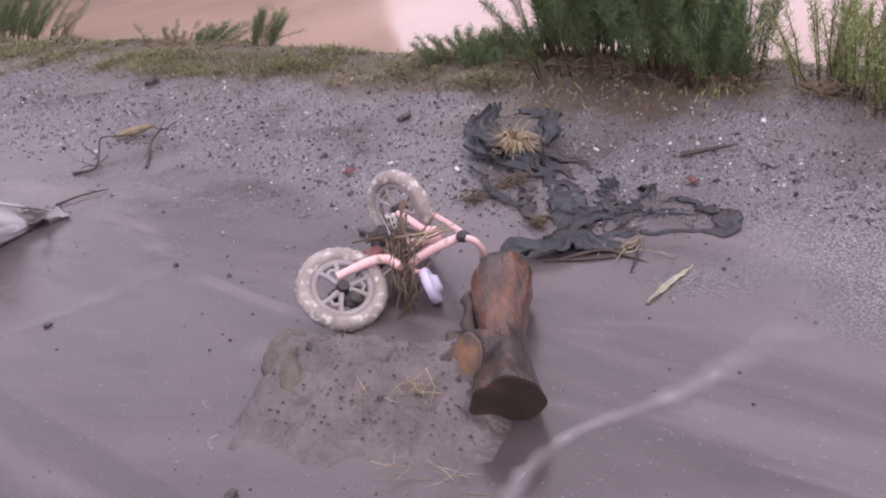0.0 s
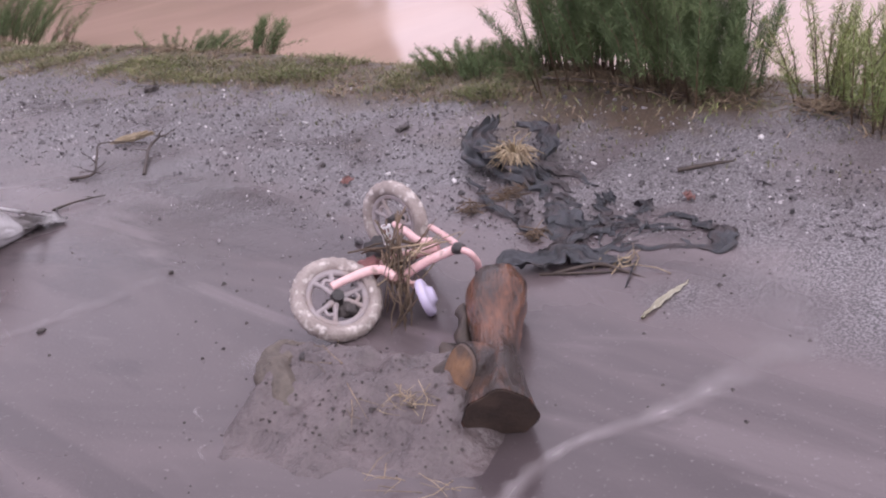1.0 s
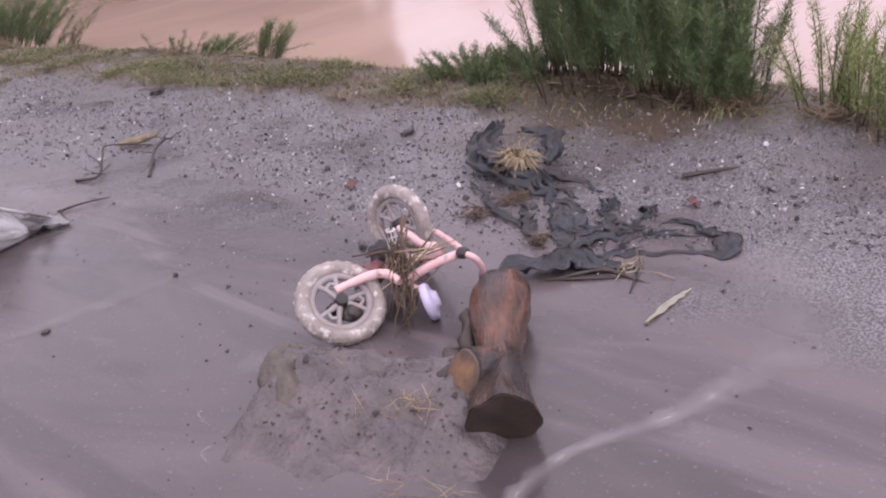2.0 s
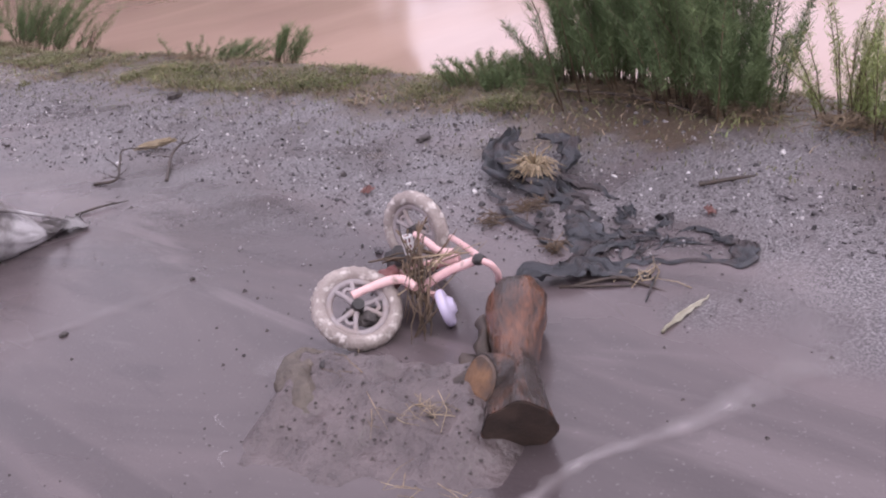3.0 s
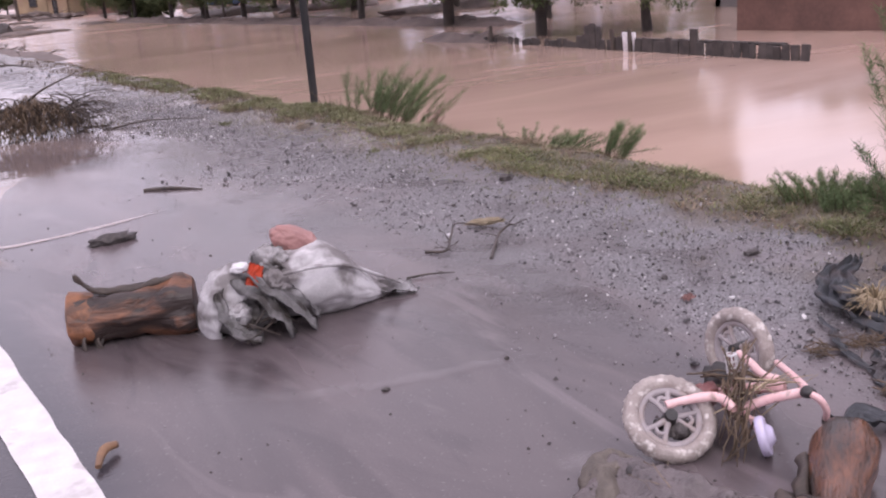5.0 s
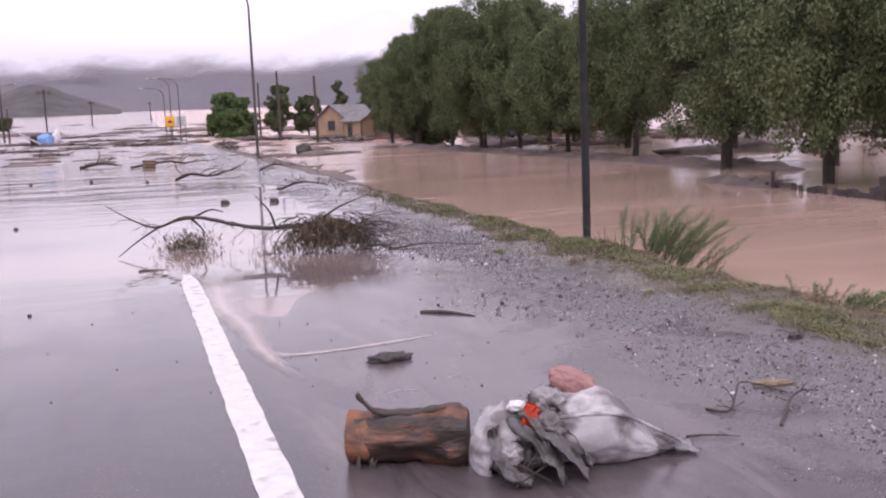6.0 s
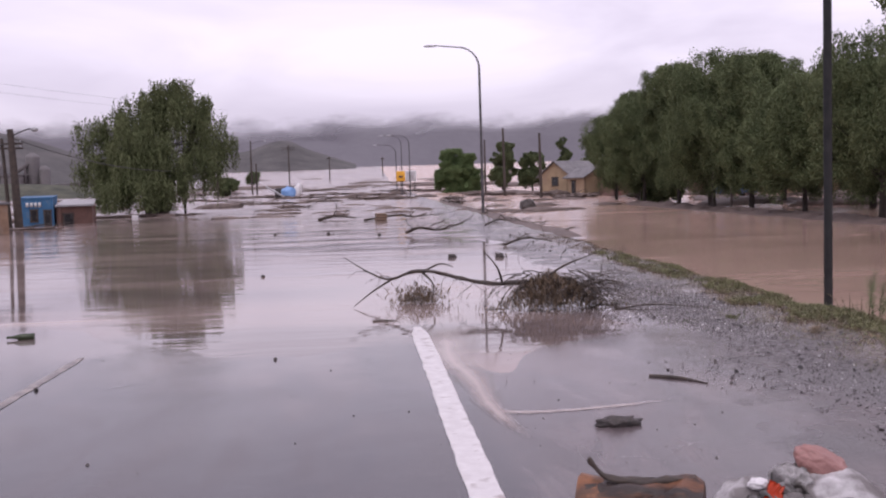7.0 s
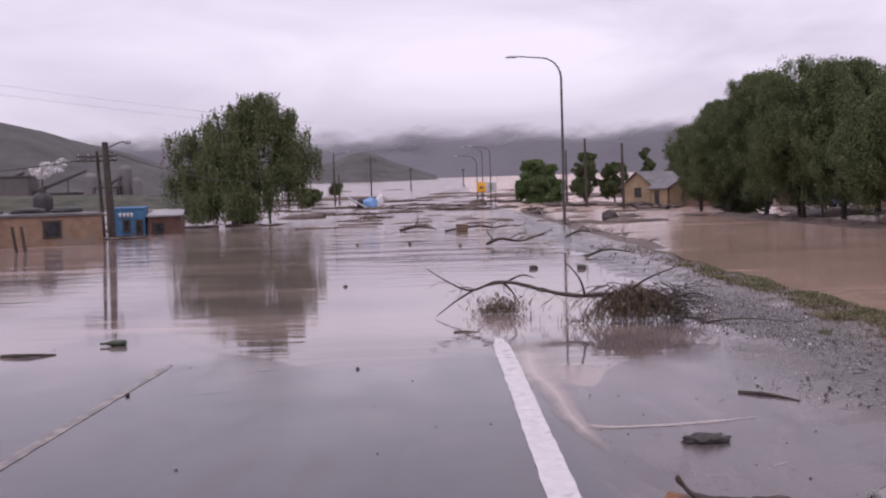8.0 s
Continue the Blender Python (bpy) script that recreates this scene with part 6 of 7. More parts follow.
def bike_wheel(parent, name, centre, axle, spin):
    m = Matrix.Translation(centre) @ Vector(axle).normalized().to_track_quat("Z", "Y").to_matrix().to_4x4() @ pose(0, 0, 0, 0, 0, spin)
    bm = bmesh.new()
    ring_mesh(bm, m, 0.136, 0.027, 0.030, 104, 14, 0.0055)
    tyre = part(name, bm, M_TYRE, parent, "mud-caked knobbly tyre")
    bm = bmesh.new()
    ring_mesh(bm, m, 0.104, 0.015, 0.017, 56, 10)
    part("rim", bm, M_RIM, tyre, "grey plastic rim")
    for k in range(3):
        a = k * 2 * math.pi / 3
        for da in (-0.26, 0.26):
            bm = bmesh.new()
            pts = [m @ Vector((0.025 * math.cos(a + da), 0.025 * math.sin(a + da), 0.006)), m @ Vector((0.065 * math.cos(a + da * 1.3), 0.065 * math.sin(a + da * 1.3), 0.010)), m @ Vector((0.106 * math.cos(a + da * 1.5), 0.106 * math.sin(a + da * 1.5), 0.004))]
            tube(bm, curve_pts(pts, 3), [0.013, 0.009, 0.012], 8)
            part("spoke", bm, M_RIM, tyre)
        bm = bmesh.new()
        pts = [m @ Vector((0.066 * math.cos(a - 0.34), 0.066 * math.sin(a - 0.34), 0.009)), m @ Vector((0.078 * math.cos(a), 0.078 * math.sin(a), 0.010)), m @ Vector((0.066 * math.cos(a + 0.34), 0.066 * math.sin(a + 0.34), 0.009))]
        tube(bm, curve_pts(pts, 4), 0.008, 6)
        part("spoke_bridge", bm, M_RIM, tyre)
    bm = bmesh.new()
    tube(bm, [m @ Vector((0, 0, -0.03)), m @ Vector((0, 0, 0.035))], [0.028, 0.022], 14)
    part("hub", bm, M_BLACK, tyre, "dark hub")
    return tyre


def bicycle():
    t = thing("child_bicycle", (2.45, 2.0, 0), "small muddy pink child's bicycle lying on its side", "bicycle")
    bike_wheel(t, "front_wheel", (2.18, 2.09, 0.115), (-0.26, -0.59, 0.76), 100)
    for k, (x, y, z, r) in enumerate(((2.20, 2.06, 0.075, 0.05), (2.24, 2.05, 0.06, 0.045), (2.17, 2.12, 0.085, 0.03))):
        bm = bmesh.new()
        lump(bm, pose(x, y, z), (r, r * 0.8, r * 0.6), 0.5, 2.4, k * 3.0, 3)
        part("mud_clump", bm, M_DARKCLOD, t, "dark mud caught behind the spokes")
    bike_wheel(t, "rear_wheel", (2.74, 2.26, 0.162), (-0.97, 0.02, 0.10), 20)

    def pipe(name, pts, r, material, label="", per=5):
        bm = bmesh.new()
        tube(bm, curve_pts(pts, per), r, 12)
        return part(name, bm, material, t, label)

    pipe("fork_leg", [(2.20, 2.105, 0.16), (2.25, 2.07, 0.17), (2.30, 2.03, 0.18), (2.335, 1.99, 0.175), (2.345, 1.95, 0.15)], [0.013, 0.016, 0.0175, 0.0175, 0.016], M_PINK)
    pipe("fork_tip", [(2.185, 2.11, 0.155), (2.225, 2.09, 0.165)], [0.017, 0.014], M_PINK)
    pipe("fork_crown", [(2.345, 1.95, 0.15), (2.37, 1.98, 0.12), (2.40, 2.03, 0.11)], 0.016, M_MAUVE, "dark fork crown")
    pipe("seat_stay", [(2.64, 2.175, 0.20), (2.585, 2.07, 0.205), (2.545, 1.985, 0.20), (2.56, 1.93, 0.20)], [0.013, 0.016, 0.016, 0.014], M_PINK)
    pipe("chain_stay", [(2.73, 2.07, 0.165), (2.64, 1.95, 0.195), (2.55, 1.82, 0.215), (2.505, 1.765, 0.22)], 0.013, M_PINK)
    pipe("top_tube", [(2.40, 2.16, 0.115), (2.44, 2.09, 0.135), (2.48, 2.00, 0.165), (2.53, 1.88, 0.195)], 0.019, M_PINK, "thick tube with dark lettering bars")
    pipe("down_tube", [(2.39, 1.975, 0.11), (2.42, 1.93, 0.145), (2.46, 1.87, 0.18), (2.51, 1.79, 0.213)], 0.017, M_PINK)
    for k in range(5):
        s = 0.25 + 0.1 * k
        a = Vector((2.42, 2.125, 0.125)).lerp(Vector((2.53, 1.88, 0.195)), s)
        d = (Vector((2.53, 1.88, 0.195)) - Vector((2.42, 2.125, 0.125))).normalized()
        bm = bmesh.new()
        tube(bm, [a, a + d * 0.012], 0.0198, 12)
        part("lettering_bar", bm, M_MAUVE, t)
    bm = bmesh.new()
    lump(bm, pose(2.505, 1.77, 0.222), (0.026, 0.026, 0.022), 0.2, 2, 1.0, 3)
    part("clamp", bm, M_BLACK, t, "dark seat clamp")
    pipe("handlebar", [(2.50, 1.755, 0.222), (2.515, 1.73, 0.205), (2.545, 1.725, 0.16), (2.575, 1.745, 0.105)], 0.0125, M_PINK)
    pipe("bar_end", [(2.570, 1.742, 0.112), (2.582, 1.750, 0.09)], 0.015, M_BLACK, "dark bar end")
    bm = bmesh.new()
    lump(bm, pose(2.40, 2.12, 0.125), (0.055, 0.05, 0.04), 0.45, 2.6, 3.0, 3)
    part("chain_guard", bm, M_MAUVE, t, "broken maroon chain guard")
    bm = bmesh.new()
    lump(bm, pose(2.53, 2.16, 0.13), (0.06, 0.07, 0.06), 0.4, 2.4, 6.0, 3)
    part("crank", bm, M_BLACK, t, "dark muddy crank")
    # pedal: end caps with bars round it
    bm = bmesh.new()
    a, b = Vector((2.462, 2.062, 0.285)), Vector((2.462, 2.052, 0.215))
    d = (b - a).normalized()
    s1 = d.orthogonal().normalized()
    s2 = d.cross(s1)
    tube(bm, [a, a + d * 0.006], 0.0215, 18)
    tube(bm, [b - d * 0.006, b], 0.0215, 18)
    for q in (0.35, 0.66):
        c = a.lerp(b, q)
        tube(bm, [c, c + d * 0.005], 0.0205, 18)
    for k in range(9):
        g = s1 * math.cos(k * 0.698) * 0.019 + s2 * math.sin(k * 0.698) * 0.019
        tube(bm, [a + g, b + g], 0.0032, 5)
    pedal = part("pedal", bm, M_WHITEPL, t, "pale slotted pedal")
    bm = bmesh.new()
    tube(bm, [a, b + d * 0.03], 0.0135, 10)
    part("axle", bm, M_MAUVE, pedal)
    # training wheel seen beside the frame
    c = Vector((2.375, 1.845, 0.073))
    ax = Vector((0.62, -0.72, 0.28)).normalized()
    m = Matrix.Translation(c) @ ax.to_track_quat("Z", "Y").to_matrix().to_4x4()
    bm = bmesh.new()
    prof = [(0.0, -0.016), (0.062, -0.016), (0.069, -0.010), (0.071, 0.0), (0.069, 0.010), (0.062, 0.016), (0.045, 0.012), (0.034, 0.026), (0.026, 0.036), (0.0, 0.038)]
    rings = [[bm.verts.new(m @ Vector((r * math.cos(2 * math.pi * k / 32), r * math.sin(2 * math.pi * k / 32), z))) for k in range(32)] for r, z in prof[1:-1]]
    for p, q in zip(rings, rings[1:]):
        for k in range(32):
            bm.faces.new((p[k], p[(k + 1) % 32], q[(k + 1) % 32], q[k]))
    bm.faces.new(rings[0][::-1])
    bm.faces.new(rings[-1])
    part("training_wheel", bm, M_LILAC, t, "lilac plastic training wheel")
    pipe("training_arm", [(2.40, 1.95, 0.11), (2.40, 1.92, 0.10), (2.37, 1.86, 0.075)], 0.009, M_PINK)
    bm = bmesh.new()
    box(bm, (0.05, 0.025, 0.012), pose(2.40, 1.925, 0.105, 10, 20, 60), 0.004)
    part("bracket", bm, M_PINK, t)


bicycle()


def straw_bunch(name, centre, count, reach, height, label, material, seed, width=0.004, lift=0.0, drape=None):
    """Loose stalks lying over one another."""
    rng = np.random.default_rng(seed)
    bm = bmesh.new()
    for k in range(count):
        a = rng.uniform(0, 2 * math.pi)
        c = Vector(centre) + Vector((rng.normal(0, reach[0] * 0.4), rng.normal(0, reach[1] * 0.4), abs(rng.normal(0, height * 0.5)) + lift))
        if drape:
            s = rng.random()
            c = Vector(drape[0]).lerp(Vector(drape[1]), s) + Vector(rng.normal(0, reach[0], 3))
            d = (Vector(drape[1]) - Vector(drape[0])).normalized() + Vector(rng.normal(0, 0.35, 3))
        else:
            d = Vector((math.cos(a), math.sin(a), rng.normal(0, 0.25)))
        ln = rng.uniform(0.05, 0.16) * (1.3 if drape else 1)
        pts = [c - d * ln * 0.5, c + Vector(rng.normal(0, 0.012, 3)), c + d * ln * 0.5]
        for p in pts:
            p.z = max(p.z, ground_z(p.x, p.y) + width * 0.6)
        tube(bm, pts, [width * 0.5, width * 0.5, width * 0.2], 4)
    return solo(name, bm, material, label, "straw", "washed-up straw", "stuff")


straw_bunch("straw_wrap", (2.4, 1.97, 0.15), 62, (0.020, 0.03), 0.1, "wet brown stalks draped over a bicycle frame", M_DEADSTEM, 1, 0.007, drape=((2.46, 2.02, 0.25), (2.29, 1.88, 0.05)))
straw_bunch("straw_wrap", (2.42, 1.95, 0.2), 12, (0.02, 0.03), 0.1, "dry stalks caught across a bicycle frame", M_STRAW, 2, 0.006, drape=((2.36, 1.99, 0.17), (2.56, 1.86, 0.235)))
straw_bunch("straw_wrap", (2.45, 2.1, 0.12), 16, (0.02, 0.03), 0.08, "wet brown stalks caught on a bicycle crank", M_DEADSTEM, 7, 0.007, drape=((2.42, 2.13, 0.17), (2.56, 1.95, 0.19)))


# ---- log beside the bicycle ----
def forked_log():
    t = thing("sawn_log", (2.1, 1.4, 0), "short peeled wet log with sawn ends and a stub", "log")
    line = curve_pts([(2.515, 1.62, 0.104), (2.45, 1.58, 0.106), (2.35, 1.52, 0.102), (2.23, 1.445, 0.092), (2.12, 1.375, 0.090), (2.00, 1.29, 0.094), (1.89, 1.215, 0.096), (1.84, 1.18, 0.096)], 5)
    bm = bmesh.new()
    rings = tube(bm, line, [0.070, 0.096, 0.106, 0.104, 0.096, 0.084, 0.074, 0.071, 0.074, 0.082, 0.090, 0.098, 0.106, 0.110], 44, 0.10, 1)
    e = (line[-1] - line[-2]).normalized()
    for k, ring in enumerate(rings[-6:]):
        for v in ring:
            v.co += e * (v.co.z - 0.12) * 0.09 * k
    # long hollows and ribs where limbs once ran into the stem
    for i, ring in enumerate(rings):
        c = line[i]
        for k, v in enumerate(ring):
            a = 2 * math.pi * k / len(ring)
            rib = 0.055 * math.sin(3 * a + 0.9 + 0.05 * i) + 0.03 * math.sin(7 * a + 0.09 * i)
            v.co = c + (v.co - c) * (1 + rib)
            v.co.z = max(v.co.z, 0.002)
    rim = [v.co.copy() for v in rings[-1]]
    part("trunk", bm, M_BARKLESS, t)
    bm = bmesh.new()
    mid = sum(rim, Vector()) / len(rim)
    loops = [[bm.verts.new(mid + (p - mid) * s + e * o) for p in rim] for s, o in ((0.97, -0.004), (0.95, 0.004))]
    for k in range(len(rim)):
        j = (k + 1) % len(rim)
        bm.faces.new((loops[0][k], loops[0][j], loops[1][j], loops[1][k]))
    bm.faces.new(loops[1])
    part("sawn_end", bm, M_SAWNDARK, t, "dark wet sawn face")
    # the limb leaves the stem in a wide collar and is sawn off flat
    bm = bmesh.new()
    a, b = Vector((2.07, 1.33, 0.070)), Vector((1.945, 1.385, 0.140))
    stub = tube(bm, [a.lerp(b, k / 8) for k in range(9)], [0.060, 0.074, 0.082, 0.084, 0.082, 0.078], 28, 0.16, 2)
    for ring in stub:
        for v in ring:
            v.co += (v.co - b) * 0.16 * nz(v.co.x * 14, v.co.y * 14, 3.0)
            v.co.z = max(v.co.z, 0.002)
    face = [v.co.copy() for v in stub[-1]]
    part("stub", bm, M_BARKLESS, t)
    d = (b - a).normalized()
    bm = bmesh.new()
    lo = [bm.verts.new(b + (p - b) * 0.93 + d * 0.001) for p in face]
    hi = [bm.verts.new(b + (p - b) * 0.86 + d * 0.007) for p in face]
    for k in range(len(face)):
        j = (k + 1) % len(face)
        bm.faces.new((lo[k], lo[j], hi[j], hi[k]))
    bm.faces.new(hi)
    part("stub_end", bm, M_SAWN, t, "tan wet sawn face of the stub")
    for k, (pts, rs) in enumerate((([(2.40, 1.70, 0.04), (2.32, 1.635, 0.075), (2.22, 1.565, 0.07), (2.14, 1.52, 0.04)], [0.012, 0.03, 0.034, 0.02]), ([(2.16, 1.57, 0.05), (2.06, 1.52, 0.085), (1.97, 1.47, 0.08), (1.90, 1.42, 0.05), (1.85, 1.36, 0.02)], [0.016, 0.036, 0.040, 0.034, 0.016]), ([(2.33, 1.61, 0.11), (2.25, 1.545, 0.11), (2.15, 1.47, 0.10)], [0.008, 0.017, 0.010]))):
        bm = bmesh.new()
        tube(bm, curve_pts(pts, 6), rs, 12, 0.7, 5 + k * 3.0)
        part("bark_flake", bm, M_TWIG, t, "dark loose bark along the side")


forked_log()


# ---- mud mound with buried tyre ----
def mound_shape(x, y):
    """Mud banked against a buried straight edge: steep behind, running out flat in front."""
    u = (x - 1.857) * 0.305 - (y - 2.144) * 0.952
    p = -(x - 1.857) * 0.952 - (y - 2.144) * 0.305
    p += 0.022 * nz(x * 7, y * 7, 2)
    ends = smooth(0.02, 0.12, u) * smooth(1.08, 0.72, u + 0.1 * nz(x * 5, y * 5, 6))
    front = 1 - smooth(0.05, 0.52 + 0.30 * nz(x * 4, y * 4, 9), p)
    h = 0.115 * smooth(-0.03, 0.045, p) * front * ends
    h += 0.016 * smooth(-0.02, 0.05, p) * (1 - smooth(0.35, 0.62, p)) * ends
    h *= smooth(0.03, -0.06, (x - 1.84) * 0.54 - (y - 1.18) * 0.84)
    return h * (1 + 0.30 * nz(x * 11, y * 11, 4)) + 0.011 * nz(x * 24, y * 24, 5) * smooth(0.0, 0.03, h)


def mound():
    n, verts, faces = 90, [], []
    for j in range(n):
        for i in range(n):
            x, y = 1.2 + 1.0 * i / (n - 1), 0.9 + 1.5 * j / (n - 1)
            verts.append((x, y, ground_z(x, y) - 0.008 + mound_shape(x, y)))
    faces = [(j * n + i, j * n + i + 1, (j + 1) * n + i + 1, (j + 1) * n + i) for j in range(n - 1) for i in range(n - 1)]
    tagged(new("mud_mound", mesh_of("mud_mound", verts, faces, M_WETMUD)), "low mound of soft wet mud beside a log", "mud")
    bm = bmesh.new()
    tube(bm, curve_pts([(1.90, 1.92, 0.05), (1.865, 1.99, 0.078), (1.805, 2.015, 0.080), (1.75, 1.97, 0.068), (1.715, 1.90, 0.050), (1.695, 1.84, 0.015), (1.69, 1.79, -0.03)], 6), [0.034, 0.050, 0.058, 0.060, 0.056, 0.046, 0.03], 18, 0.5, 4)
    for v in bm.verts:
        v.co += Vector((0, 0, 0.012 * nz(v.co.x * 40, v.co.y * 40, v.co.z * 40)))
    solo("buried_tyre", bm, M_SILTCAKE, "mud-caked small tyre half buried in silt", "tyre")
    # black lump added for the shade inside a hole in the mud
    bm = bmesh.new()
    lump(bm, pose(1.835, 1.925, 0.112, 0, 0, 30), (0.026, 0.014, 0.016), 0.3, 2.0, 1.0, 3)
    solo("mud_clod_or_hole", bm, M_BLACK, "black lump standing for a dark hole beside a buried tyre", "clod", "scattered clods")


mound()


def crumbs():
    """Crumbs of drier mud strewn over the mound."""
    rng = np.random.default_rng(77)
    base = [(1, 0, 0), (-0.5, 0.85, 0.1), (-0.5, -0.85, -0.1), (0.1, 0, 0.8), (0, 0.1, -0.7)]
    verts, faces = [], []
    for k in range(330):
        x, y = rng.normal(1.72, 0.17), rng.normal(1.62, 0.28)
        if mound_shape(x, y) < 0.012:
            continue
        s = 0.0042 * rng.lognormal(0, 0.5)
        a = rng.uniform(0, 6.28)
        z = ground_z(x, y) - 0.008 + mound_shape(x, y) + s * 0.3
        i0 = len(verts)
        verts += [(x + s * (p[0] * math.cos(a) - p[1] * math.sin(a)), y + s * (p[0] * math.sin(a) + p[1] * math.cos(a)), z + s * p[2]) for p in base]
        faces += [[i0 + i for i in f] for f in ((0, 1, 3), (1, 2, 3), (2, 0, 3), (1, 0, 4), (2, 1, 4), (0, 2, 4))]
    tagged(new("mud_crumbs", mesh_of("mud_crumbs", verts, faces, M_DARKCLOD, False)), "dark crumbs of mud strewn over the mound", "mud", kind="stuff")


crumbs()
for k, (x, y, c) in enumerate(((1.80, 1.47, 26), (1.72, 1.60, 5), (1.55, 1.36, 7), (1.82, 1.82, 5), (1.60, 1.22, 7))):
    straw_bunch("straw_tuft", (x, y, ground_z(x, y) + mound_shape(x, y)), c, (0.07, 0.07), 0.03, "few dry stalks lying on the wet mud", M_DRIFT if k % 2 else M_STRAW, 20 + k, 0.0026)


# ---- torn tarp ----
def torn_tarp():
    t = thing("torn_tarp", (3.3, 1.9, 0), "torn dark grey plastic tarp half sunk in silt", "tarpaulin")
    bundle = [
        ([(4.14, 2.72, 0.10), (3.92, 2.66, 0.10), (3.70, 2.50, 0.08), (3.60, 2.28, 0.06), (3.55, 2.10, 0.035), (3.48, 1.96, 0.02), (3.40, 1.78, 0.012)], [0.06, 0.13, 0.16, 0.12, 0.08, 0.05, 0.02], 0.030),
        ([(4.05, 2.62, 0.16), (3.80, 2.52, 0.13), (3.66, 2.38, 0.11), (3.63, 2.22, 0.07), (3.58, 2.08, 0.03)], [0.06, 0.12, 0.13, 0.10, 0.04], 0.030),
        ([(4.08, 2.50, 0.12), (4.06, 2.36, 0.12), (3.94, 2.24, 0.09), (3.80, 2.22, 0.05)], [0.05, 0.11, 0.10, 0.04], 0.030),
        ([(3.80, 2.26, 0.05), (3.75, 2.12, 0.04), (3.74, 2.02, 0.02), (3.65, 1.82, 0.012)], [0.10, 0.09, 0.05, 0.015], 0.016),
        ([(3.70, 2.20, 0.05), (3.62, 2.02, 0.03), (3.55, 1.90, 0.012)], [0.05, 0.05, 0.015], 0.014),
    ]
    shreds = [
        ([(3.52, 2.46, 0.03), (3.40, 2.30, 0.03), (3.29, 2.18, 0.035), (3.21, 2.01, 0.03), (3.14, 1.90, 0.015)], [0.015, 0.03, 0.04, 0.035, 0.02], 0.010),
        ([(3.37, 2.09, 0.02), (3.28, 2.00, 0.03), (3.20, 1.92, 0.03), (3.10, 1.84, 0.02), (3.04, 1.79, 0.012)], [0.02, 0.045, 0.06, 0.05, 0.02], 0.012),
        ([(3.50, 2.00, 0.012), (3.40, 1.90, 0.02), (3.30, 1.80, 0.025), (3.16, 1.72, 0.02), (3.06, 1.72, 0.012)], [0.02, 0.07, 0.16, 0.15, 0.04], 0.014),
        ([(3.57, 1.80, 0.012), (3.45, 1.70, 0.03), (3.33, 1.64, 0.03), (3.24, 1.56, 0.03), (3.17, 1.51, 0.012)], [0.012, 0.035, 0.05, 0.05, 0.02], 0.012),
        ([(3.00, 1.69, 0.02), (3.12, 1.665, 0.03), (3.25, 1.66, 0.025), (3.36, 1.56, 0.02), (3.46, 1.51, 0.012)], [0.05, 0.045, 0.03, 0.03, 0.015], 0.012),
        ([(2.98, 1.66, 0.02), (3.10, 1.60, 0.035), (3.20, 1.57, 0.03), (3.30, 1.50, 0.012)], [0.06, 0.07, 0.05, 0.015], 0.016),
        ([(2.70, 1.80, 0.03), (2.80, 1.73, 0.05), (2.84, 1.64, 0.05), (2.93, 1.57, 0.05), (2.95, 1.46, 0.035), (2.98, 1.34, 0.012)], [0.10, 0.14, 0.15, 0.15, 0.09, 0.02], 0.024),
        ([(2.96, 1.55, 0.02), (3.06, 1.46, 0.02), (3.11, 1.34, 0.015), (3.18, 1.22, 0.012), (3.22, 1.12, 0.012)], [0.07, 0.05, 0.035, 0.03, 0.012], 0.008),
        ([(3.40, 1.42, 0.012), (3.45, 1.37, 0.03), (3.40, 1.28, 0.03), (3.36, 1.19, 0.035), (3.37, 1.13, 0.02)], [0.012, 0.022, 0.035, 0.06, 0.05], 0.010),
        ([(3.39, 1.15, 0.03), (3.30, 1.10, 0.045), (3.21, 1.09, 0.03), (3.20, 1.17, 0.012), (3.24, 1.25, 0.01)], [0.04, 0.11, 0.09, 0.03, 0.01], 0.014),
        ([(3.54, 1.73, 0.012), (3.52, 1.70, 0.045), (3.48, 1.66, 0.012)], [0.03, 0.05, 0.02], 0.020),
        ([(3.50, 1.54, 0.012), (3.47, 1.51, 0.05), (3.42, 1.50, 0.012)], [0.03, 0.06, 0.02], 0.020),
        ([(3.24, 1.46, 0.01), (3.32, 1.40, 0.02), (3.36, 1.34, 0.01)], [0.012, 0.022, 0.012], 0.008),
    ]
    for k, (pts, ws, fold) in enumerate(bundle + shreds):
        bm = bmesh.new()
        ribbon(bm, pts, ws, 1.7 * k + 0.4, fold)
        part("strip", bm, M_PLASTIC, t)
    rng = random.Random(12)
    for k in range(22):
        a = rng.uniform(0, 6.28)
        c = Vector((3.22 + rng.gauss(0, 0.14), 1.58 + rng.gauss(0, 0.14), 0.014))
        d = Vector((math.cos(a), math.sin(a), 0)) * rng.uniform(0.05, 0.13)
        bend = Vector((-d.y, d.x, 0)) * rng.uniform(-0.4, 0.4)
        bm = bmesh.new()
        ribbon(bm, [c - d, c + bend + Vector((0, 0, 0.015)), c + d], [0.004, rng.uniform(0.010, 0.022), 0.003], 9.0 + k, 0.006)
        part("shred", bm, M_PLASTIC, t)
    bm = bmesh.new()
    tube(bm, curve_pts([(2.80, 1.57, 0.02), (2.91, 1.44, 0.03), (2.91, 1.34, 0.02), (2.90, 1.24, 0.012)], 5), [0.006, 0.008, 0.006, 0.003], 6, 0.3)
    part("twig", bm, M_TWIG, t, "dark twig caught under the tarp")


torn_tarp()


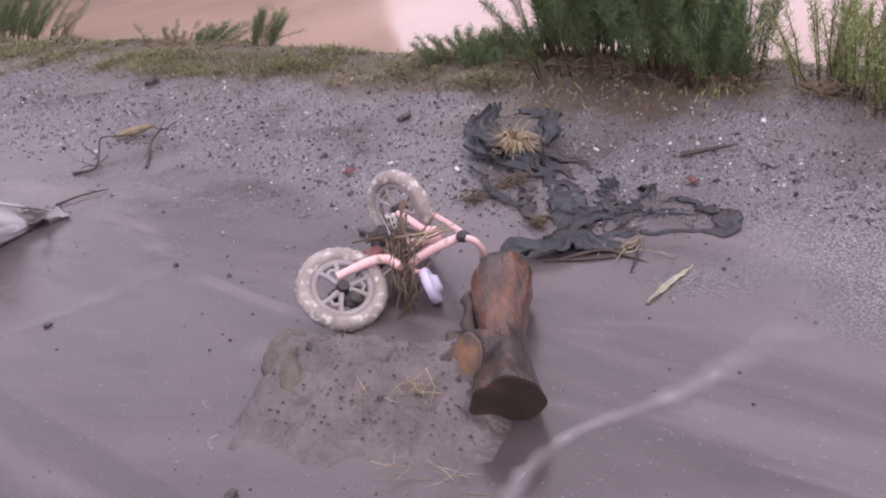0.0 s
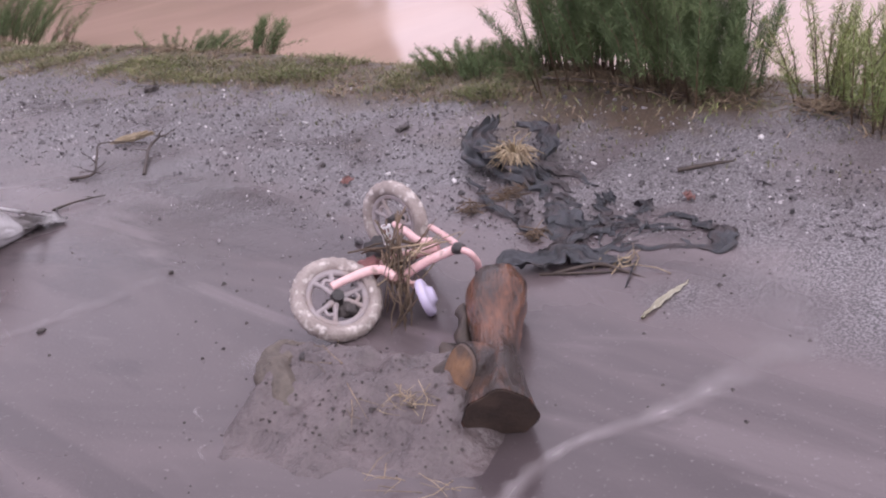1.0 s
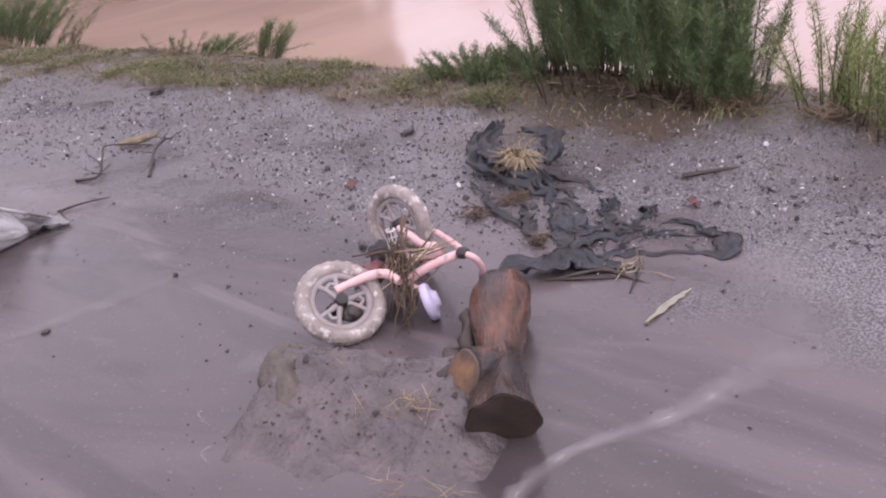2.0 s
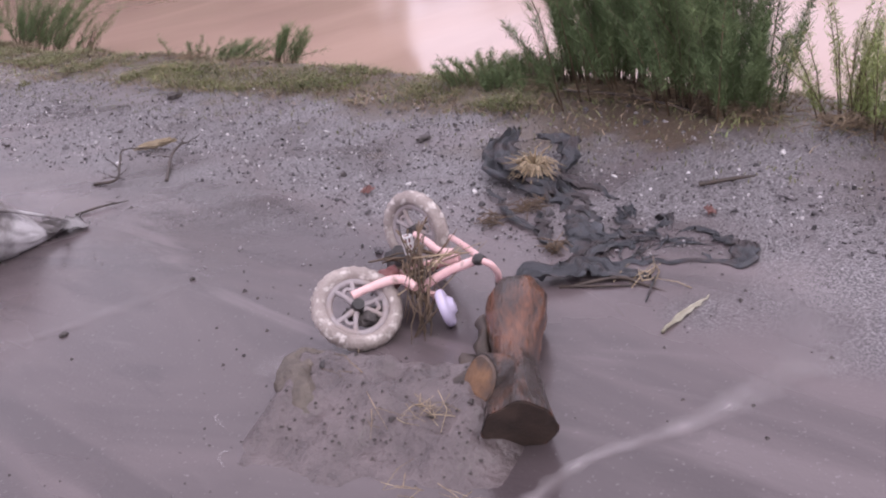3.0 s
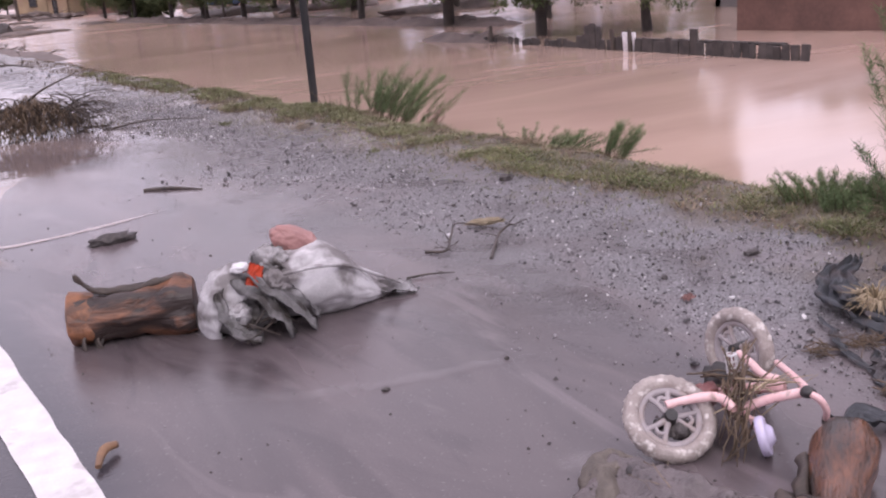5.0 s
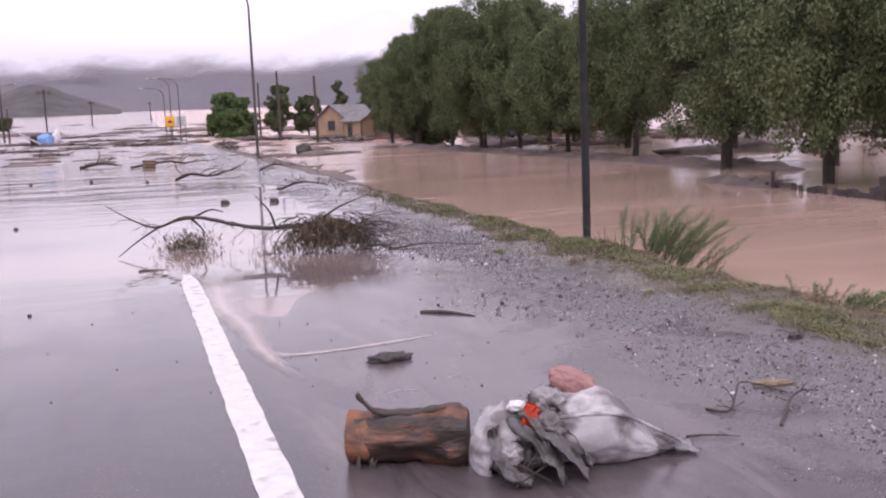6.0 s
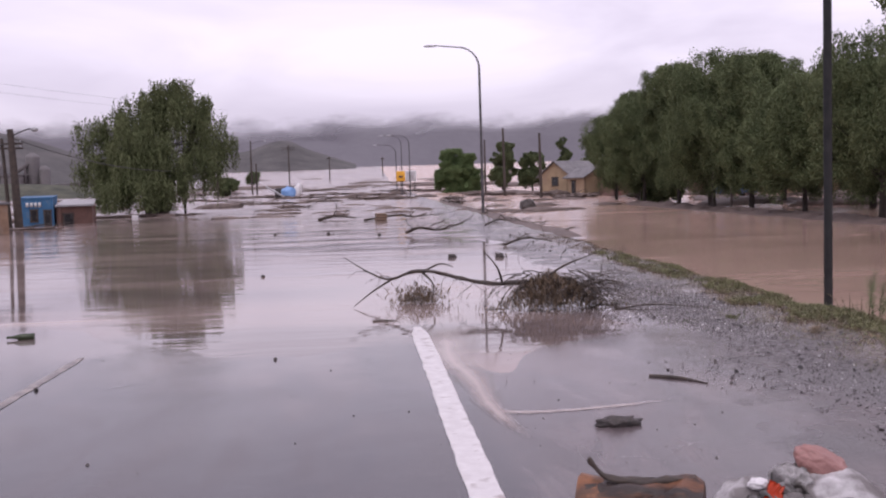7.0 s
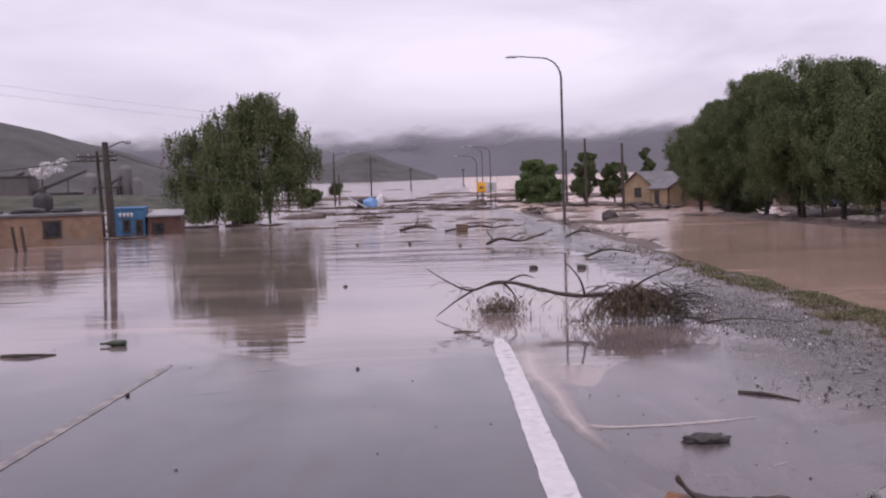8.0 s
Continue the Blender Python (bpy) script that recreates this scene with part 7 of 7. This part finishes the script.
def straw_knot():
    rng = np.random.default_rng(9)
    bm = bmesh.new()
    c = Vector((3.72, 2.31, 0.08))
    for k in range(190):
        a = rng.uniform(0, 2 * math.pi)
        d = Vector((math.cos(a), math.sin(a), rng.uniform(0.1, 1.3))).normalized()
        d = (d + Vector((-0.75, -0.50, -0.10))).normalized()
        ln = rng.uniform(0.06, 0.18)
        tube(bm, [c, c + d * ln * 0.6 + Vector((0, 0, 0.02)), c + d * ln + Vector(rng.normal(0, 0.015, 3)) - Vector((0, 0, 0.02))], [0.006, 0.004, 0.0015], 4)
    solo("straw_root_clump", bm, M_STRAW, "dry root clump wrapped in torn tarp", "roots")


straw_knot()
straw_bunch("straw_tuft", (3.22, 2.22, 0.02), 26, (0.05, 0.04), 0.03, "small tuft of straw beside torn tarp", M_DEADSTEM, 31, 0.005)
straw_bunch("straw_tuft", (3.42, 2.16, 0.015), 60, (0.14, 0.10), 0.02, "scattered straw between strips of tarp", M_DEADSTEM, 32, 0.004)
straw_bunch("straw_tuft", (3.06, 1.81, 0.02), 22, (0.04, 0.05), 0.03, "small tuft of straw beside torn tarp", M_DEADSTEM, 33, 0.005)
straw_bunch("straw_tuft", (3.0, 1.35, 0.02), 14, (0.08, 0.10), 0.02, "pale stalks lying over torn tarp", M_STRAW, 34, 0.005)


def husk():
    bm = bmesh.new()
    ribbon(bm, [(2.625, 1.13, 0.012), (2.74, 1.12, 0.022), (2.84, 1.10, 0.022), (2.93, 1.095, 0.012)], [0.012, 0.028, 0.024, 0.004], 3.0, 0.010)
    solo("corn_husk", bm, M_HUSK, "pale dry corn husk on the wet mud", "husk")


husk()
for k, (x, y, s) in enumerate(((3.30, 3.04, 0.034), (3.62, 1.38, 0.030))):
    bm = bmesh.new()
    folded_sheet(bm, pose(x, y, ground_z(x, y) + 0.018, 8, -6, 40 * k), s * 2, s * 1.3, 0.018, 2 + k, 12)
    solo("fallen_leaf", bm, M_REDBAG, "curled reddish dead leaf on the gravel", "leaf", "dead leaves")
bm = bmesh.new()
tube(bm, curve_pts([(0.50, 3.33, 0.025), (0.545, 3.41, 0.045), (0.60, 3.45, 0.035)], 5), [0.012, 0.02, 0.015], 8, 0.2)
solo("bark_chip", bm, M_SAWN, "pale curled bark chip beside the line", "bark")


# ---- rivulets, foam and painted sheen on the silt ----
def streak(name, pts, widths, material, label, lift=0.004, seed=0.0):
    line = curve_pts(pts, 16)
    ws = np.interp(np.linspace(0, 1, len(line)), np.linspace(0, 1, len(widths)), widths)
    verts, faces, cover = [], [], []
    for i, p in enumerate(line):
        d = (line[min(i + 1, len(line) - 1)] - line[max(i - 1, 0)]).normalized()
        s = Vector((d.y, -d.x, 0))
        for k in (-1, -0.5, 0, 0.5, 1):
            q = p + s * k * ws[i] * 0.5 * (1 + 0.6 * nz(i * 0.35, k * 3.1, seed))
            verts.append((q.x, q.y, ground_z(q.x, q.y) + lift))
            cover.append((1 - abs(k)) ** 0.8 * min(1, 5 * i / len(line), 5 * (len(line) - 1 - i) / len(line)))
    for i in range(len(line) - 1):
        for k in range(4):
            a = i * 5 + k
            faces.append((a, a + 1, a + 6, a + 5))
    data = mesh_of(name, verts, faces, material)
    data.attributes.new("cover", "FLOAT", "POINT").data.foreach_set("value", cover)
    return tagged(new(name, data), label, "puddle", kind="structure")


# the bright sheen at the puddle's edge is laid on as pale colour
streak("water_streak", [(1.50, 1.00, 0), (1.66, 1.05, 0), (1.90, 1.02, 0), (2.19, 0.84, 0), (2.42, 0.74, 0), (2.64, 0.66, 0)], [0.10, 0.08, 0.06, 0.09, 0.15, 0.10], M_FOAMSHEEN, "pale painted sheen line round a drying puddle", 0.003, 1)
streak("water_streak", [(0.57, 7.38, 0), (0.8, 7.24, 0), (1.16, 7.23, 0), (1.6, 7.30, 0), (2.07, 7.42, 0)], [0.22, 0.13, 0.10, 0.11, 0.06], M_RIVULET, "thin rivulet of muddy water", 0.004, 2)
streak("water_streak", [(0.72, 12.6, 0), (0.52, 11.0, 0), (0.46, 9.6, 0), (0.58, 8.6, 0), (0.60, 7.7, 0), (0.66, 7.1, 0), (0.78, 6.4, 0)], [1.2, 0.8, 0.55, 0.36, 0.24, 0.18, 0.08], M_RIVULET, "rivulet of muddy water beside the line", 0.0045, 3)
streak("water_streak", [(0.95, 3.66, 0), (1.38, 3.40, 0), (1.64, 3.28, 0), (1.92, 3.19, 0), (2.21, 3.11, 0), (2.5, 3.0, 0)], [0.05, 0.14, 0.10, 0.16, 0.12, 0.05], M_FAINT, "faint pale silt line across the mud", 0.003, 4)
# the same painted sheen carried on round the arc
streak("water_streak", [(2.42, 0.73, 0), (2.64, 0.66, 0), (2.86, 0.69, 0), (3.09, 0.82, 0), (3.30, 1.02, 0)], [0.10, 0.26, 0.34, 0.40, 0.20], M_FAINT, "pale painted sheen line round a drying puddle", 0.0035, 5)
streak("water_streak", [(1.72, 2.24, 0), (1.86, 2.20, 0), (1.98, 2.08, 0), (2.05, 1.94, 0)], [0.08, 0.24, 0.22, 0.08], M_FAINT, "small muddy puddle beside a buried tyre", 0.0035, 6)
streak("water_streak", [(1.98, 1.80, 0), (2.05, 1.70, 0), (2.10, 1.60, 0)], [0.04, 0.10, 0.04], M_RIVULET, "small muddy puddle beside a log", 0.0035, 7)
for k, (x, y, ln, w, a) in enumerate(((-1.9, 10.3, 0.6, 0.05, 20), (-2.4, 10.0, 0.5, 0.06, 15), (-1.2, 14.0, 0.9, 0.08, 30), (-2.6, 8.9, 0.5, 0.06, 25), (1.75, 6.1, 0.4, 0.03, 40), (1.35, 5.9, 0.35, 0.03, -15), (1.55, 2.12, 0.12, 0.02, 60), (1.42, 1.95, 0.10, 0.02, 40))):
    c, s = math.cos(radians(a)), math.sin(radians(a))
    streak("water_streak", [(x - c * ln / 2, y - s * ln / 2, 0), (x, y + 0.04, 0), (x + c * ln / 2, y + s * ln / 2, 0)], [0.01, w, 0.01], M_FOAMSHEEN, "small streak of pale foam", 0.003, 10 + k)


# ---- gravel ----
def stones(name, count, seed, size, x_mid, x_dev, y0, y1, material, label, power=1.6):
    rng = np.random.default_rng(seed)
    base = bmesh.new()
    bmesh.ops.create_icosphere(base, subdivisions=1, radius=1)
    bv = np.array([v.co[:] for v in base.verts])
    bf = [[v.index for v in f.verts] for f in base.faces]
    base.free()
    verts, faces = [], []
    for k in range(count):
        y = y0 + (y1 - y0) * rng.random() ** power
        x = rng.normal(x_mid, x_dev)
        if x < 2.3 or x > 5.4:
            continue
        if nz(x * 0.7, y * 0.55, 21) + 0.35 * nz(x * 2.4, y * 2.4, 22) < 0.06 - 0.42 * smooth(2.9, 3.8, x):
            continue
        s = size * rng.lognormal(0, 0.58)
        r = rng.normal(0, 1, 3)
        m = np.array(Euler(r).to_matrix())
        q = (bv * (1 + 0.28 * rng.normal(0, 1, (len(bv), 1)))) * np.array([s, s * 0.8, s * 0.55])
        q = q @ m.T + np.array([x, y, ground_z(x, y) + s * 0.25])
        i0 = len(verts)
        verts += q.tolist()
        faces += [[i + i0 for i in f] for f in bf]
    return tagged(new(name, mesh_of(name, verts, faces, material, False)), label, "gravel", kind="stuff")


stones("gravel", 38000, 1, 0.0039, 3.85, 0.62, -1.0, 16, M_STONE, "wet grey gravel along the shoulder", 1.3)
stones("gravel", 2600, 2, 0.0095, 3.95, 0.7, 8, 60, M_STONE, "wet grey gravel along the shoulder", 1.3)
stones("pale_gravel", 4600, 3, 0.0035, 3.75, 0.60, -1.0, 16, M_PALE, "pale wet pebbles among the gravel", 1.2)
stones("clods", 420, 4, 0.0050, 3.45, 0.6, 0.0, 10, M_DARKCLOD, "small dark clods at the edge of the silt", 1.2)


def specks():
    """Grit and chips scattered thinly over the silted road."""
    rng = np.random.default_rng(14)
    base = [(1, 0, 0), (-0.5, 0.8, 0), (-0.5, -0.8, 0), (0, 0, 0.8)]
    verts, faces = [], []
    for k in range(1150):
        x, y = rng.uniform(0.6, 3.2), 0.6 + 11 * rng.random() ** 1.3
        if k > 1010:
            x, y = rng.uniform(-5.5, 0.9), 5.5 + 16 * rng.random()
        if nz(x * 1.1, y * 0.8, 31) < 0.0 and rng.random() < 0.8:
            continue
        s = (0.006 if k < 1011 else 0.009) * rng.lognormal(0, 0.4)
        a = rng.uniform(0, 6.28)
        i0 = len(verts)
        verts += [(x + s * (p[0] * math.cos(a) - p[1] * math.sin(a)), y + s * (p[0] * math.sin(a) + p[1] * math.cos(a)), ground_z(x, y) + s * p[2]) for p in base]
        faces += [[i0 + i for i in f] for f in ((0, 1, 3), (1, 2, 3), (2, 0, 3))]
    tagged(new("grit", mesh_of("grit", verts, faces, M_DARKCLOD, False)), "dark grit scattered over wet silt", "grit", kind="stuff")


specks()


# ---- grass bank ----
def grass(name, count, seed, material, y0, y1, h, width, label, x_in=4.45, x_out=5.75, lean=0.9, power=1.0, cut=-0.1, bare=True):
    rng = np.random.default_rng(seed)
    roots, hs = [], []
    while len(roots) < count:
        y = y0 + (y1 - y0) * rng.random() ** power
        x = rng.uniform(x_in, x_out)
        lim = nz(x * 1.6, y * 1.3, 41) + 0.5 * nz(x * 5, y * 5, 42)
        if lim < cut + 0.5 * smooth(4.9, 4.4, x) + (0.9 * smooth(3.3, 2.7, y) * smooth(0.9, 1.3, y) * smooth(5.15, 4.9, x) if bare else 0):
            if rng.random() > 0.06:
                continue
        roots.append((x, y, ground_z(x, y)))
        hs.append(h * rng.uniform(0.4, 1.3) * (0.6 + 0.9 * max(0, lim)))
    v, f = blades(rng, roots, hs, lean, width, 0.5)
    return tagged(new(name, mesh_of(name, v, f, material, False)), label, "grass", kind="stuff")


grass("grass", 26000, 1, M_GRASS, -1, 13, 0.075, 0.006, "short wet grass on the bank", 4.55, 5.75, 2.4, power=1.2, cut=-0.08)
grass("dead_grass", 6000, 12, M_DEADSTEM, 10, 30, 0.07, 0.012, "matted dead stalks on the bank", 4.6, 5.9, 1.6, power=1.4, cut=-0.3)
grass("grass", 9000, 2, M_GRASS, 10, 22, 0.08, 0.012, "short wet grass on the bank", 4.75, 5.6, power=1.4)
grass("weeds", 7500, 3, M_REEDLIGHT, -1, 10, 0.04, 0.006, "light green weeds on the bank", 4.5, 5.3, 1.6, cut=0.12)
grass("dead_grass", 24000, 4, M_DRIFT, -1, 14, 0.05, 0.006, "matted dead stalks on the bank", 4.5, 5.7, 3.2, power=1.3, cut=-0.4)
grass("straw", 5200, 5, M_STRAW, -1, 14, 0.055, 0.005, "pale straw on the bank", 4.4, 5.6, 2.2, power=1.3, cut=0.0)
grass("grass", 1500, 6, M_GRASS, 0, 12, 0.035, 0.007, "thin grass at the gravel edge", 4.0, 4.5, 0.9, cut=0.22)


def feathery_bush(x, y, height, spread_x, spread_y, stems, seed, material, label, lean=(0, 0), per=90, name="tamarisk_bush", needle=0.085, width=0.0034):
    rng = np.random.default_rng(seed)
    z0 = ground_z(x, y)
    t = thing(name, (x, y, z0), label, "bush", "bushes on the bank")
    bm = bmesh.new()
    verts, faces = [], []
    for k in range(stems):
        bx, by = x + rng.normal(0, spread_x), y + rng.normal(0, spread_y)
        h = height * rng.uniform(0.55, 1.08)
        out = np.array([(bx - x) * 0.5 + rng.normal(0, 0.13) * height, (by - y) * 0.5 + rng.normal(0, 0.13) * height]) + np.array(lean) * h
        p0 = np.array([bx, by, ground_z(bx, by) - 0.02])
        p1 = p0 + np.array([out[0] * 0.35, out[1] * 0.35, h * 0.55])
        p2 = p0 + np.array([out[0], out[1], h])
        tube(bm, [Vector(p0), Vector(p1), Vector(p2)], [0.005, 0.0035, 0.0012], 4)
        s = rng.uniform(0.12, 1.0, (per, 1)) ** 0.8
        c = (1 - s) ** 2 * p0 + 2 * s * (1 - s) * p1 + s * s * p2
        a = rng.uniform(0, 2 * math.pi, per)
        d = np.stack([np.cos(a) + lean[0] * 1.2, np.sin(a) + lean[1] * 1.2, rng.uniform(0.25, 1.7, per)], axis=1)
        d /= np.linalg.norm(d, axis=1, keepdims=True)
        ln = needle * rng.uniform(0.6, 1.7, (per, 1)) * (1.25 - 0.5 * s) * (height ** 0.35)
        sd = np.cross(d, rng.normal(0, 1, (per, 3)))
        sd /= np.linalg.norm(sd, axis=1, keepdims=True) + 1e-6
        c = c + d * ln * 0.4 + rng.normal(0, 0.012, (per, 3))
        w = width * rng.uniform(0.7, 1.4, (per, 1))
        verts.append(np.stack([c - d * ln * 0.5 - sd * w * 0.5, c - d * ln * 0.5 + sd * w * 0.5, c + d * ln * 0.5], axis=1).reshape(-1, 3))
    verts = np.concatenate(verts).tolist()
    faces = np.arange(len(verts)).reshape(-1, 3).tolist()
    tagged(part("stalk", bm, M_DEADSTEM, t), kind="stuff")
    tagged(link_part("foliage", mesh_of("foliage", verts, faces, material, False), t), kind="stuff")


for k, (x, y, h, n) in enumerate(((5.40, 2.95, 0.62, 12), (5.32, 2.70, 1.12, 24), (5.26, 2.45, 1.20, 28), (5.18, 2.18, 1.15, 28), (5.08, 1.95, 0.95, 24))):
    feathery_bush(x, y, h, 0.17, 0.13, int(n * 1.7), 50 + k, M_REED, "tall feathery dark green bush on the bank", (0.02, 0.04), 380)
feathery_bush(4.95, 1.76, 0.55, 0.08, 0.08, 26, 60, M_REED, "dense feathery dark green bush on the bank", (0, -0.05), 380)
feathery_bush(4.92, 1.15, 0.60, 0.13, 0.10, 30, 61, M_REEDLIGHT, "light green leggy bush on the bank", (0.05, -0.10), 170, needle=0.06)
feathery_bush(4.86, 0.88, 0.58, 0.15, 0.13, 34, 62, M_REEDLIGHT, "light green leggy bush on the bank", (0.0, -0.1), 170, needle=0.06)
feathery_bush(5.25, 3.58, 0.20, 0.14, 0.14, 60, 63, M_REED, "low rounded green shrub on the bank", (0, 0), 130, needle=0.06)
feathery_bush(5.27, 3.32, 0.22, 0.12, 0.12, 60, 72, M_REED, "low rounded green shrub on the bank", (0, 0), 130, needle=0.06)
feathery_bush(5.20, 3.12, 0.42, 0.05, 0.05, 6, 64, M_DEADSTEM, "thin brown weed on the bank", (0, 0.2), 40)
feathery_bush(5.56, 6.05, 0.40, 0.045, 0.045, 13, 65, M_REED, "small feathery green tuft on the bank", (0.42, -0.36), 170, needle=0.11, width=0.0028)
feathery_bush(5.60, 6.85, 0.20, 0.10, 0.22, 34, 66, M_REED, "bent green tuft with brown roots", (0.6, -0.7), 80)
feathery_bush(5.80, 10.15, 0.66, 0.15, 0.15, 30, 67, M_REED, "feathery green bush leaning over the water", (0.62, -0.45), 190, needle=0.12, width=0.003)
feathery_bush(5.75, 10.6, 0.58, 0.15, 0.14, 22, 68, M_REED, "feathery green bush leaning over the water", (0.30, -0.2), 190, needle=0.12, width=0.003)
feathery_bush(5.55, 8.9, 0.28, 0.05, 0.06, 6, 69, M_DEADSTEM, "thin brown weed on the bank", (0.1, -0.5), 30)
feathery_bush(5.5, 11.2, 0.3, 0.06, 0.06, 7, 70, M_DEADSTEM, "thin brown weed on the bank", (0, 0.3), 10)
for k, (x, y, sx, sy, n) in enumerate(((5.06, 2.35, 0.20, 0.60, 900), (4.92, 1.75, 0.18, 0.3, 380), (5.1, 3.2, 0.12, 0.2, 120), (4.75, 1.15, 0.12, 0.2, 120), (5.35, 7.0, 0.16, 0.35, 110), (5.45, 10.2, 0.2, 0.5, 120), (4.85, 1.15, 0.15, 0.3, 60), (4.54, 10.14, 0.10, 0.10, 60))):
    straw_bunch("drift_litter", (x, y, ground_z(x, y) + 0.01), n, (sx, sy), 0.07, "drift of dead stalks at the foot of bushes", M_DRIFT, 80 + k, 0.0045)
small_branch([(5.0, 2.9, 0.09), (4.93, 2.4, 0.10), (4.82, 1.95, 0.07)], 0.010, "long pale stalk lying on the drift litter", 91, 0)
